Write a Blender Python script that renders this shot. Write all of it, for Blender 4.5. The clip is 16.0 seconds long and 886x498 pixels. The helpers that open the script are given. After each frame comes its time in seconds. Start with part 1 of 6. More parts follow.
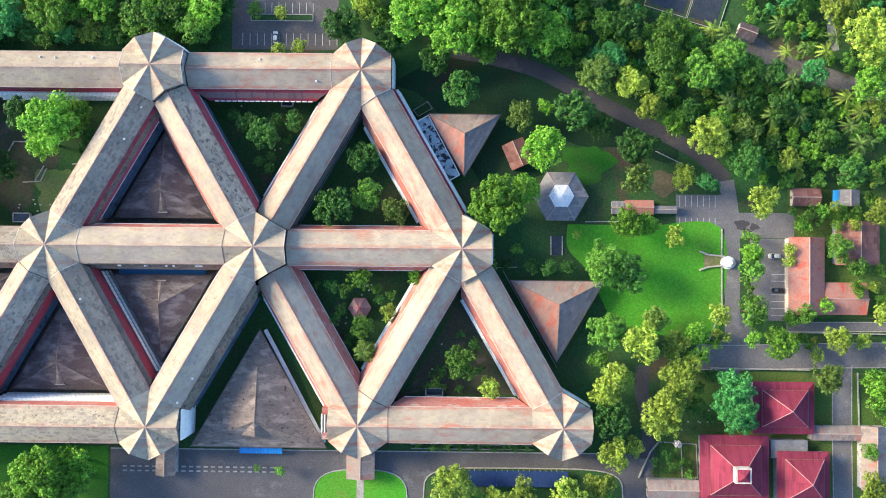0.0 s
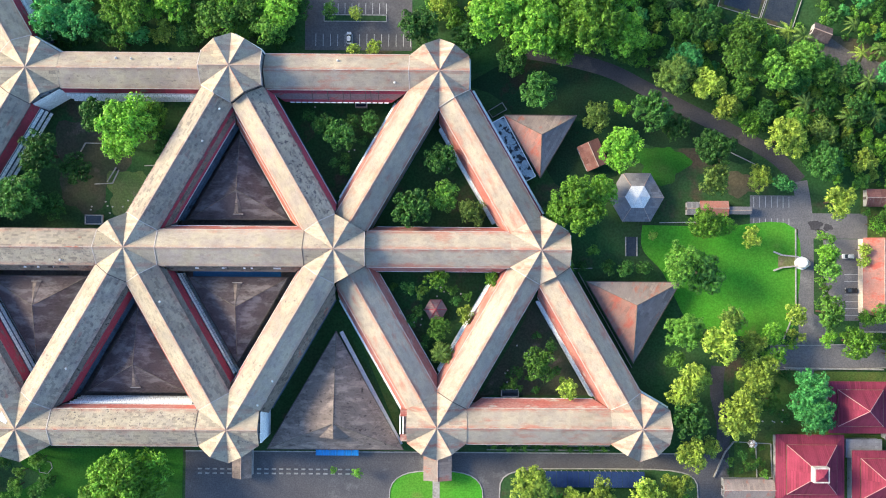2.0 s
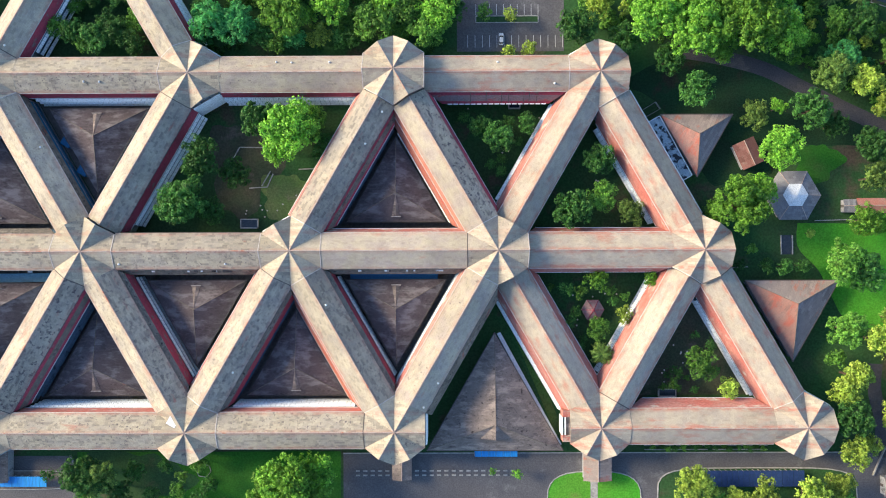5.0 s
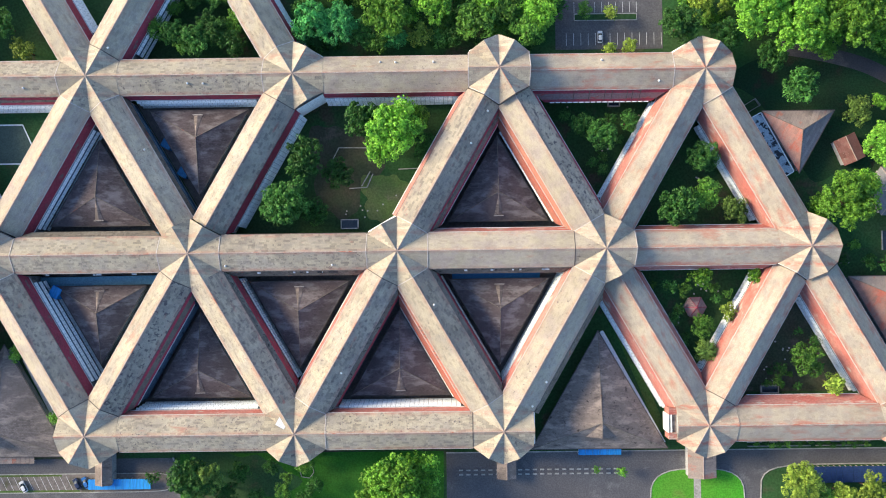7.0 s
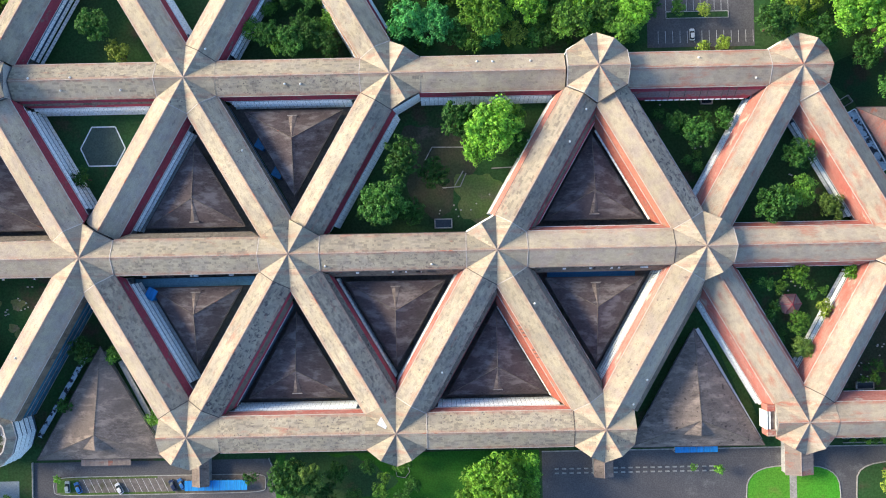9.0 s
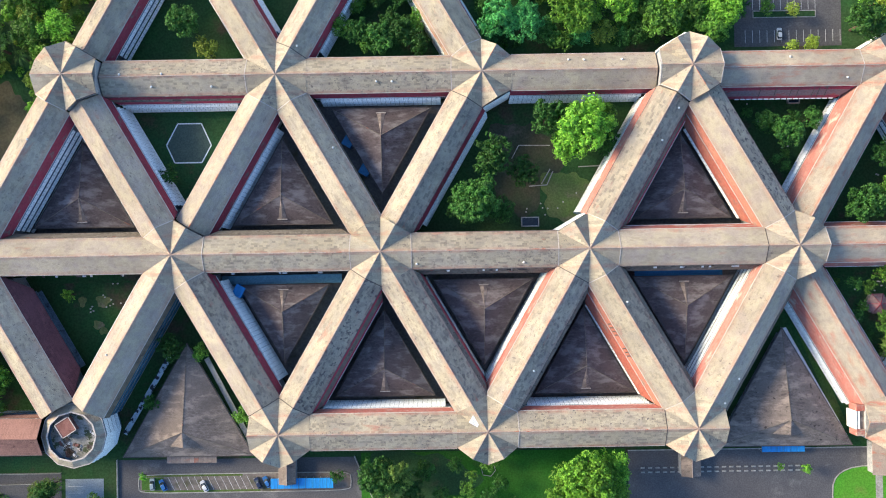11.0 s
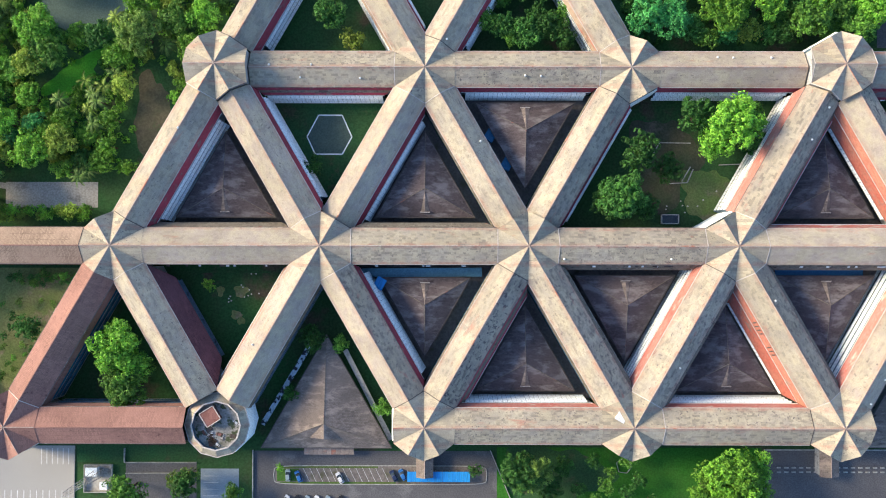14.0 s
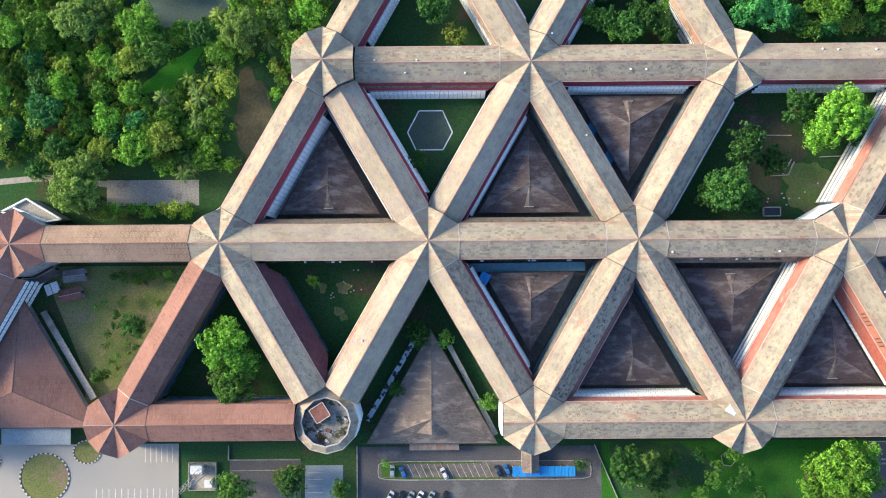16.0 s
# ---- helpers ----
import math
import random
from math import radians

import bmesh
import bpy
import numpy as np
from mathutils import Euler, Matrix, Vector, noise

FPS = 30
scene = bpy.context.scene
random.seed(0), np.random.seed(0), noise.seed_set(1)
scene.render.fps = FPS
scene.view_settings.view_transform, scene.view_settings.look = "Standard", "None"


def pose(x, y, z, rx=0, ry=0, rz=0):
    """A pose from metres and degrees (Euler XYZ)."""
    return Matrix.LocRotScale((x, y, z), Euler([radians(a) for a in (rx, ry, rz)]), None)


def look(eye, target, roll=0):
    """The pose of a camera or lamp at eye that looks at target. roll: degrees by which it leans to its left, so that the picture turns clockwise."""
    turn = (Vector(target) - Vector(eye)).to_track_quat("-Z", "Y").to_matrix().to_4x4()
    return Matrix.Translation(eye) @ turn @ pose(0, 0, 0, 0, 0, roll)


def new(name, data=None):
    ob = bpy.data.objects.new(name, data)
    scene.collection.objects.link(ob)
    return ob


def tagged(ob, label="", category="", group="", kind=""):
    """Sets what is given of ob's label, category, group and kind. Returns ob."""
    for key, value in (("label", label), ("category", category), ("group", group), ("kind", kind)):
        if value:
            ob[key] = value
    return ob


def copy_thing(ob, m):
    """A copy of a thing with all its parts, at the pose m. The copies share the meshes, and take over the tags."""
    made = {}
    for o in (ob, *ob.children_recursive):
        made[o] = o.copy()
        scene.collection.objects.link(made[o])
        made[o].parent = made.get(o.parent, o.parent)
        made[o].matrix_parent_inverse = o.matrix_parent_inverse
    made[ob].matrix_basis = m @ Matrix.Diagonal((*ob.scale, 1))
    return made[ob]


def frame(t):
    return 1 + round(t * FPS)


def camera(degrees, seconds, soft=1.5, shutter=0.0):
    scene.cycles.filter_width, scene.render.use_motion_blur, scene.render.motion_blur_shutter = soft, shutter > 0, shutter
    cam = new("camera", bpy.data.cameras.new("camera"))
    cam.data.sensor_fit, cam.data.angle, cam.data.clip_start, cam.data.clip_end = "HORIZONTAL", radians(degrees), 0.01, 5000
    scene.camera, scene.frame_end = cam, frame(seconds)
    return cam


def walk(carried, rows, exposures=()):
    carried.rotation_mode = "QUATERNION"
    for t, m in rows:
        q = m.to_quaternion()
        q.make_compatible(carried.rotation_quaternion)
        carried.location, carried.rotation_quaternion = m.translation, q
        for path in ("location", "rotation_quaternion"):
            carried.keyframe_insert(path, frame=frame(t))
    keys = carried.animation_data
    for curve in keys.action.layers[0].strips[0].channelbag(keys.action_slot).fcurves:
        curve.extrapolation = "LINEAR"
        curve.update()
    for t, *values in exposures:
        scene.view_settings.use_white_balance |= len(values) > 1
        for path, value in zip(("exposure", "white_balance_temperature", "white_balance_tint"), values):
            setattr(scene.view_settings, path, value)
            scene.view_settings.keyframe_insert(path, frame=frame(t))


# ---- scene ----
cam = camera(62.3, 16.0, soft=1.0)
PATH = [
    (0, 1.898, -5.192, 269.928, 1.126, 0.380, 0.570),
    (0.5, -3.398, -5.079, 270.193, 1.110, -0.951, 0.422),
    (1, -10.320, -4.750, 270.190, 1.055, -1.070, 0.267),
    (1.5, -18.944, -4.151, 270.088, 0.952, -0.424, 0.387),
    (2, -28.384, -3.446, 269.769, 0.804, -0.193, 0.409),
    (2.5, -37.943, -2.996, 269.545, 0.705, 0.010, 0.341),
    (3, -47.062, -2.872, 269.569, 0.707, 0.141, 0.296),
    (3.5, -55.972, -2.883, 269.600, 0.733, 0.223, 0.223),
    (4, -64.896, -2.902, 269.658, 0.741, 0.191, 0.095),
    (6.5, -111.355, -2.331, 269.843, 0.631, 0.323, -0.612),
    (7, -120.498, -2.076, 269.746, 0.567, 0.209, -0.730),
    (7.5, -129.405, -1.943, 269.836, 0.555, 0.174, -0.875),
    (8, -138.095, -1.887, 269.867, 0.552, 0.227, -1.060),
    (8.5, -146.585, -1.918, 269.929, 0.551, 0.262, -1.181),
    (9, -155.007, -2.058, 269.931, 0.607, 0.210, -1.153),
    (11.5, -195.762, -2.805, 269.627, 0.712, 0.071, -0.703),
    (12, -204.347, -3.141, 269.639, 0.742, 0.162, 0.540),
    (12.5, -212.912, -3.471, 269.621, 0.752, 0.212, 0.544),
    (13, -221.238, -3.756, 269.617, 0.761, 0.215, 0.403),
    (13.5, -229.537, -4.091, 269.587, 0.766, 0.150, 0.270),
    (14, -238.250, -4.473, 269.548, 0.766, 0.125, 0.099),
    (14.5, -247.479, -5.008, 269.540, 0.762, 0.140, 0.004),
    (15, -256.845, -5.504, 269.561, 0.810, 0.109, -0.169),
    (15.5, -266.238, -5.941, 269.512, 0.794, 0.117, -0.276),
    (16, -275.732, -6.387, 269.521, 0.805, 0.126, -0.434),
]
walk(cam, [(t, pose(*row)) for t, *row in PATH], [(0, 1.20), (2.5, 1.11), (4, 1.0), (7, 0.90), (16, 0.875)])


# ---- light ----
SUN_TO = Vector((-0.87, 0.25, 0.36)).normalized()
world = bpy.data.worlds.new("sky")
scene.world = world
world.use_nodes = True
sky = world.node_tree.nodes.new("ShaderNodeTexSky")
sky.sky_type, sky.sun_disc, sky.ozone_density = "NISHITA", False, 4.0
sky.dust_density = 1.4
sky.sun_elevation = math.asin(SUN_TO.z)
sky.sun_rotation = math.atan2(SUN_TO.x, SUN_TO.y)
back = world.node_tree.nodes["Background"]
back.inputs["Strength"].default_value = 0.172
world.node_tree.links.new(sky.outputs[0], back.inputs["Color"])
sun = new("sun", bpy.data.lights.new("sun", "SUN"))
sun.data.energy, sun.data.angle, sun.data.color = 4.3, radians(22), (1.0, 0.82, 0.55)
sun.matrix_world = look(SUN_TO * 300, (0, 0, 0))


# ---- materials ----
class Nodes:
    """A node material under construction."""

    def __init__(self, name, rough=0.85, metal=0.0, spec=0.3):
        self.m = bpy.data.materials.new(name)
        self.m.use_nodes = True
        self.n, self.l = self.m.node_tree.nodes, self.m.node_tree.links
        self.b = self.n["Principled BSDF"]
        self.b.inputs["Roughness"].default_value, self.b.inputs["Metallic"].default_value = rough, metal
        self.b.inputs["Specular IOR Level"].default_value = spec
        self.info = self.n.new("ShaderNodeObjectInfo")

    def place(self, stretch=(1, 1, 1)):
        co = self.n.new("ShaderNodeTexCoord")
        mp = self.n.new("ShaderNodeMapping")
        mp.inputs["Scale"].default_value = stretch
        self.l.new(co.outputs["Object"], mp.inputs["Vector"])
        shift = self.n.new("ShaderNodeVectorMath")
        shift.operation = "MULTIPLY_ADD"
        self.l.new(self.info.outputs["Random"], shift.inputs[0])
        shift.inputs[1].default_value = (137.0, 91.0, 53.0)
        self.l.new(mp.outputs["Vector"], shift.inputs[2])
        return shift.outputs[0]

    def noise(self, where, size, detail=4.0):
        t = self.n.new("ShaderNodeTexNoise")
        t.inputs["Scale"].default_value, t.inputs["Detail"].default_value, t.inputs["Roughness"].default_value = size, detail, 0.62
        self.l.new(where, t.inputs["Vector"])
        return t.outputs["Fac"]

    def ramp(self, fac, lo, hi, a=0.0, b=1.0):
        r = self.n.new("ShaderNodeMapRange")
        r.interpolation_type = "SMOOTHSTEP"
        for key, value in (("From Min", lo), ("From Max", hi), ("To Min", a), ("To Max", b)):
            r.inputs[key].default_value = value
        self.l.new(fac, r.inputs["Value"])
        return r.outputs["Result"]

    def blend(self, fac, a, c):
        x = self.n.new("ShaderNodeMix")
        x.data_type = "RGBA"
        for socket, value in ((x.inputs["Factor"], fac), (x.inputs["A"], a), (x.inputs["B"], c)):
            if isinstance(value, (int, float)):
                socket.default_value = value
            elif isinstance(value, tuple):
                socket.default_value = (*value[:3], 1.0)
            else:
                self.l.new(value, socket)
        return x.outputs["Result"]

    def scale(self, colour, by):
        s = self.n.new("ShaderNodeVectorMath")
        s.operation = "SCALE"
        self.l.new(colour, s.inputs[0])
        self.l.new(by, s.inputs["Scale"])
        return s.outputs[0]

    def bump(self, height, strength=0.2, depth=0.1):
        k = self.n.new("ShaderNodeBump")
        k.inputs["Strength"].default_value, k.inputs["Distance"].default_value = strength, depth
        self.l.new(height, k.inputs["Height"])
        self.l.new(k.outputs["Normal"], self.b.inputs["Normal"])

    def done(self, colour):
        self.l.new(colour, self.b.inputs["Base Color"])
        return self.m


def material(name, base, rough=0.85, second=None, spots=None, scale=0.4, fine=3.0, mix=0.5, bump=0.15, vary=0.0,
             metal=0.0, stretch=(1, 1, 1), spot_size=0.25, spot_edge=(0.56, 0.68), spec=0.3):
    """A surface: two colours mixed by coarse noise, fine grain, stains of a third colour, and relief."""
    k = Nodes(name, rough, metal, spec)
    at = k.place(stretch)
    second = second or tuple(v * 0.7 for v in base)
    small = k.noise(at, fine, 3.0)
    colour = k.blend(k.ramp(k.noise(at, scale), 0.5 - mix / 2, 0.5 + mix / 2), base, second)
    if spots:
        colour = k.blend(k.ramp(k.noise(at, spot_size, 5.0), *spot_edge), colour, spots)
    colour = k.scale(colour, k.ramp(small, 0.3, 0.7, 0.76, 1.16))
    if vary:
        colour = k.scale(colour, k.ramp(k.info.outputs["Random"], 0, 1, 1 - vary, 1 + vary))
    if bump:
        k.bump(small, bump)
    return k.done(colour)


def sheets(name, base, second, stain, stain_amount=0.6, red=None, red_edge=(0.55, 0.66), size=(2.3, 1.05), gap=0.025, edges=0.0, laid=False, tone=0.58, spotty=0.0, patchy=0.32, spot_scale=1.3):
    """Roofing laid in courses along x: sheets of different tone, weathered, stained, and in parts still red; edges: red left along ridge and eaves; laid: for sheets that are pieces of their own."""
    k = Nodes(name, 0.9, spec=0.2)
    at = k.place()
    co = k.n.new("ShaderNodeTexCoord")
    b = k.n.new("ShaderNodeTexBrick")
    b.inputs["Scale"].default_value, b.inputs["Mortar Size"].default_value = 1.0, gap
    b.inputs["Brick Width"].default_value, b.inputs["Row Height"].default_value = size
    b.inputs["Bias"].default_value = -0.25
    b.inputs["Color1"].default_value, b.inputs["Color2"].default_value = (*base, 1), (*(v * tone for v in second), 1)
    b.inputs["Mortar"].default_value = (*(v * 0.6 for v in second), 1)
    wob = k.n.new("ShaderNodeVectorMath")
    wob.operation = "MULTIPLY_ADD"
    k.l.new(k.info.outputs["Random"], wob.inputs[0])
    wob.inputs[1].default_value = (31.0, 0.0, 0.0)
    k.l.new(co.outputs["Object"], wob.inputs[2])
    k.l.new(wob.outputs[0], b.inputs["Vector"])
    plain = k.blend(k.ramp(k.noise(at, 0.22), 0.3, 0.7), base, second)
    if laid:
        geo = k.n.new("ShaderNodeNewGeometry")
        own = geo.outputs["Random Per Island"]
        colour = k.blend(k.ramp(own, 0.6, 1.0, 0.0, 0.7 * patchy), plain, tuple(v * 0.5 for v in second))
        colour = k.blend(k.ramp(own, 0.0, 0.2, 0.5 * patchy, 0.0), colour, tuple(min(1.0, v * 1.08) for v in base))
    else:
        colour = k.blend(k.ramp(k.noise(at, 0.13, 2.0), 0.38, 0.62, 0.25, 1.0), plain, b.outputs["Color"])
    streak = k.noise(k.place((0.4, 1.2, 1.0)), 0.6, 5.0)
    white = k.n.new("ShaderNodeTexWhiteNoise")
    white.noise_dimensions = "1D"
    k.l.new(k.info.outputs["Random"], white.inputs["W"])
    heavy = k.ramp(white.outputs["Value"], 0.0, 1.0, 0.1, 1.25)

    def often(fac):
        x = k.n.new("ShaderNodeMath")
        x.operation, x.use_clamp = "MULTIPLY", True
        k.l.new(fac, x.inputs[0])
        k.l.new(heavy, x.inputs[1])
        return x.outputs[0]
    colour = k.blend(often(k.ramp(streak, 0.5, 0.78, 0.0, stain_amount * 0.8)), colour, stain)
    mottled = k.noise(at, spot_scale, 3.0)
    colour = k.blend(often(k.ramp(mottled, 0.645 - spotty, 0.68 - spotty, 0.0, min(1.0, stain_amount * 1.4))), colour, stain)
    blots = k.noise(at, 0.5, 2.0)
    colour = k.blend(often(k.ramp(blots, 0.62, 0.76, 0.0, stain_amount)), colour, tuple(v * 0.75 for v in stain))
    if red:
        colour = k.blend(k.ramp(k.noise(k.place((0.35, 0.9, 0.9)), 0.35, 6.0), *red_edge, 0.0, 0.75), colour, red)
    if red and edges:
        axes = k.n.new("ShaderNodeSeparateXYZ")
        k.l.new(co.outputs["Object"], axes.inputs[0])
        out = k.n.new("ShaderNodeMath")
        out.operation = "ABSOLUTE"
        k.l.new(axes.outputs["Y"], out.inputs[0])
        rim = k.n.new("ShaderNodeMath")
        rim.operation = "PINGPONG"
        rim.inputs[1].default_value = 3.15
        k.l.new(out.outputs[0], rim.inputs[0])
        near = k.ramp(rim.outputs[0], 0.1, 1.5, edges, 0.0)
        worn = k.n.new("ShaderNodeMath")
        worn.operation = "MULTIPLY"
        k.l.new(near, worn.inputs[0])
        k.l.new(k.ramp(k.noise(k.place((0.3, 1, 1)), 0.9, 5.0), 0.36, 0.6), worn.inputs[1])
        colour = k.blend(worn.outputs[0], colour, red)
    colour = k.scale(colour, k.ramp(k.noise(at, 3.0, 3.0), 0.32, 0.68, 0.88, 1.08))
    colour = k.scale(colour, k.ramp(k.noise(at, 0.07, 3.0), 0.36, 0.64, 0.88, 1.06))
    colour = k.scale(colour, k.ramp(k.info.outputs["Random"], 0, 1, 0.92, 1.08))
    k.bump(mottled, 0.25, 0.08)
    return k.done(colour)


def leaves(name, base, second, vary=0.32):
    """Foliage: each leaf clump of its own tone, each tree a little different, some light passing through."""
    k = Nodes(name, 0.6, spec=0.25)
    geo = k.n.new("ShaderNodeNewGeometry")
    colour = k.blend(k.ramp(geo.outputs["Random Per Island"], 0, 1), tuple(v * 0.75 for v in base), tuple(v * 1.1 for v in second))
    at = k.place()
    colour = k.blend(k.ramp(k.noise(at, 0.3, 3.0), 0.35, 0.65, 0.0, 0.55), colour, tuple(v * 1.12 for v in second))
    colour = k.scale(colour, k.ramp(k.noise(at, 0.6, 2.0), 0.34, 0.66, 0.7, 1.3))
    colour = k.scale(colour, k.ramp(k.info.outputs["Random"], 0, 1, 1 - vary, 1 + vary))
    t = k.n.new("ShaderNodeBsdfTranslucent")
    k.l.new(colour, t.inputs["Color"])
    mix = k.n.new("ShaderNodeMixShader")
    mix.inputs[0].default_value = 0.28
    k.l.new(k.b.outputs[0], mix.inputs[1])
    k.l.new(t.outputs[0], mix.inputs[2])
    k.l.new(mix.outputs[0], k.n["Material Output"].inputs["Surface"])
    return k.done(colour)


def painted(name, colour, rough=0.4, metal=0.0):
    return material(name, colour, rough, second=tuple(v * 0.85 for v in colour), scale=0.8, fine=6.0, bump=0.03, metal=metal, spec=0.5)


def roofs(*args, **more):
    """The same roofing twice: as sheets that are pieces of their own, and as one skin for the folded hubs."""
    return sheets(*args, laid=True, **more), sheets(*args, **more)


CREAM, GREY = (0.475, 0.418, 0.308), (0.375, 0.34, 0.285)
M_ROOF, M_ROOF_HUB = roofs("weathered_grey_roof", CREAM, GREY, (0.17, 0.145, 0.14), 0.62, (0.43, 0.21, 0.16), (0.61, 0.78), edges=0.5, spotty=0.02, patchy=0.5)
M_TILED = sheets("tiled_grey_roof", CREAM, GREY, (0.16, 0.14, 0.135), 0.75, (0.43, 0.21, 0.16), (0.60, 0.77), edges=0.6, laid=True, patchy=0.8, spotty=0.03)
# lichen spots, over a base colour darkened to deepen the slopes' shade
M_LICHEN_SHADE = sheets("lichen_spotted_shaded_roof", (0.42, 0.37, 0.285), (0.31, 0.28, 0.24), (0.13, 0.115, 0.115), 0.95, (0.40, 0.17, 0.14), (0.60, 0.74), edges=0.3, laid=True, spotty=0.06, patchy=0.8, spot_scale=0.75)
M_ROOF_RUST, M_ROOF_RUST_HUB = roofs("rust_blotched_roof", CREAM, (0.40, 0.345, 0.30), (0.19, 0.16, 0.15), 0.6, (0.44, 0.24, 0.18), (0.60, 0.78), edges=0.45)
M_ROOF_RED, M_ROOF_RED_HUB = roofs("red_tinged_roof", (0.48, 0.415, 0.315), (0.395, 0.35, 0.295), (0.33, 0.25, 0.22), 0.3, (0.45, 0.19, 0.14), (0.52, 0.74), edges=0.9)
M_ROOF_BROWN = sheets("terracotta_roof", (0.37, 0.20, 0.16), (0.305, 0.165, 0.138), (0.20, 0.105, 0.09), 0.75, size=(0.5, 1.6), tone=0.88)
M_ROOF_TAN = sheets("tan_ribbed_roof", (0.43, 0.31, 0.225), (0.36, 0.25, 0.185), (0.20, 0.14, 0.11), 0.5, size=(0.45, 2.0), tone=0.8, gap=0.06)
M_HALL = sheets("dark_hall_roof", (0.142, 0.114, 0.116), (0.104, 0.084, 0.088), (0.064, 0.052, 0.055), 0.7, (0.27, 0.245, 0.245), (0.46, 0.66), size=(0.9, 0.5), tone=0.7)
M_HALL_PALE = sheets("brown_weathered_roof", (0.255, 0.21, 0.185), (0.19, 0.158, 0.142), (0.075, 0.062, 0.06), 1.0, (0.42, 0.34, 0.285), (0.50, 0.66), size=(0.9, 0.5), tone=0.78)
M_HALL_RED = sheets("faded_red_roof", (0.34, 0.28, 0.245), (0.29, 0.245, 0.22), (0.20, 0.15, 0.14), 0.4, (0.44, 0.15, 0.10), (0.53, 0.68))
M_HALL_ROSE = sheets("rose_red_worn_roof", (0.40, 0.20, 0.155), (0.36, 0.24, 0.20), (0.25, 0.16, 0.14), 0.4, (0.46, 0.12, 0.08), (0.50, 0.66))
M_GAZEBO = sheets("dusty_rose_tiles", (0.36, 0.24, 0.23), (0.30, 0.19, 0.185), (0.18, 0.11, 0.11), 0.6, (0.40, 0.13, 0.13), (0.52, 0.66), size=(0.5, 0.4))
M_HALL_GREY = sheets("grey_worn_roof", (0.27, 0.25, 0.25), (0.22, 0.20, 0.205), (0.13, 0.115, 0.12), 0.6, (0.34, 0.17, 0.14), (0.60, 0.72))
M_TERRACE = material("stained_blue_terrace", (0.42, 0.52, 0.57), second=(0.30, 0.39, 0.45), spots=(0.035, 0.04, 0.05), scale=0.25, fine=2.0, spot_size=0.45, spot_edge=(0.50, 0.56))
M_SKIRT = material("red_skirt", (0.40, 0.058, 0.09), second=(0.28, 0.055, 0.078), spots=(0.20, 0.14, 0.135), scale=0.3, spot_size=0.5, stretch=(0.5, 1, 1), vary=0.12)
M_SKIRT_SMOKED = material("greyed_red_skirt", (0.26, 0.15, 0.15), second=(0.20, 0.16, 0.165), spots=(0.33, 0.09, 0.09), scale=0.3, spot_size=0.4, stretch=(0.5, 1, 1))
M_SKIRT_PALE = material("faded_red_skirt", (0.44, 0.13, 0.105), second=(0.42, 0.22, 0.185), spots=(0.48, 0.40, 0.34), scale=0.35, spot_size=0.4, stretch=(0.4, 1, 1), vary=0.1)
M_SKIRT_BRICK = material("brick_red_skirt", (0.40, 0.105, 0.075), second=(0.36, 0.15, 0.11), spots=(0.24, 0.15, 0.13), scale=0.35, spot_size=0.4, stretch=(0.4, 1, 1))
M_SKIRT_ORANGE = material("orange_red_skirt", (0.47, 0.21, 0.145), second=(0.44, 0.15, 0.11), spots=(0.30, 0.20, 0.16), scale=0.35, spot_size=0.35, stretch=(0.4, 1, 1))
M_SKIRT_WORN = sheets("worn_tile_skirt", (0.42, 0.33, 0.25), (0.33, 0.24, 0.19), (0.16, 0.12, 0.10), 0.8, (0.45, 0.16, 0.11), (0.52, 0.66), size=(1.0, 0.5))
M_MAROON_DARK = sheets("dark_maroon_worn_roof", (0.20, 0.085, 0.095), (0.155, 0.068, 0.08), (0.09, 0.05, 0.055), 0.7, (0.27, 0.12, 0.12), (0.55, 0.7), size=(1.2, 0.8), tone=0.85)
M_MOSS = sheets("mossy_tile", (0.235, 0.205, 0.165), (0.16, 0.142, 0.122), (0.065, 0.058, 0.052), 0.9, (0.34, 0.11, 0.08), (0.62, 0.68), size=(1.0, 0.5), spotty=0.04)
M_WHITE = material("white_plaster", (0.90, 0.95, 0.95), second=(0.86, 0.92, 0.92), spots=(0.68, 0.72, 0.72), rough=0.3, spot_size=0.6, spot_edge=(0.6, 0.75))
M_WALL = material("stained_wall", (0.42, 0.42, 0.42), second=(0.3, 0.31, 0.33), spots=(0.16, 0.16, 0.16), rough=0.85, spot_size=0.4)
M_GLASS = material("window_glass", (0.07, 0.23, 0.36), rough=0.12, second=(0.05, 0.15, 0.25), bump=0.0, spec=0.6)
M_SLATE = material("blue_grey_ledge", (0.13, 0.21, 0.28), second=(0.09, 0.14, 0.19), spots=(0.05, 0.06, 0.07), spot_size=0.4)
M_CARGLASS = material("car_glass", (0.02, 0.03, 0.04), rough=0.08, second=(0.025, 0.04, 0.05), bump=0.0, spec=0.6)
M_COPING = material("pale_coping", (0.62, 0.57, 0.52), second=(0.45, 0.40, 0.37), fine=2.0)
M_GUTTER = material("stained_gutter", (0.20, 0.17, 0.155), second=(0.13, 0.11, 0.10), spots=(0.38, 0.34, 0.31), spot_size=0.3)
M_JOINT = material("dark_joint", (0.07, 0.06, 0.06), second=(0.13, 0.11, 0.10))
M_RIDGE = material("ridge_tile", (0.40, 0.27, 0.22), second=(0.48, 0.42, 0.37), spots=(0.45, 0.17, 0.11), spot_size=0.15, scale=0.3)
M_CONCRETE = material("pale_concrete", (0.42, 0.40, 0.36), second=(0.34, 0.32, 0.29), spots=(0.22, 0.2, 0.18), scale=0.08, fine=1.5, spot_size=0.12, bump=0.05)
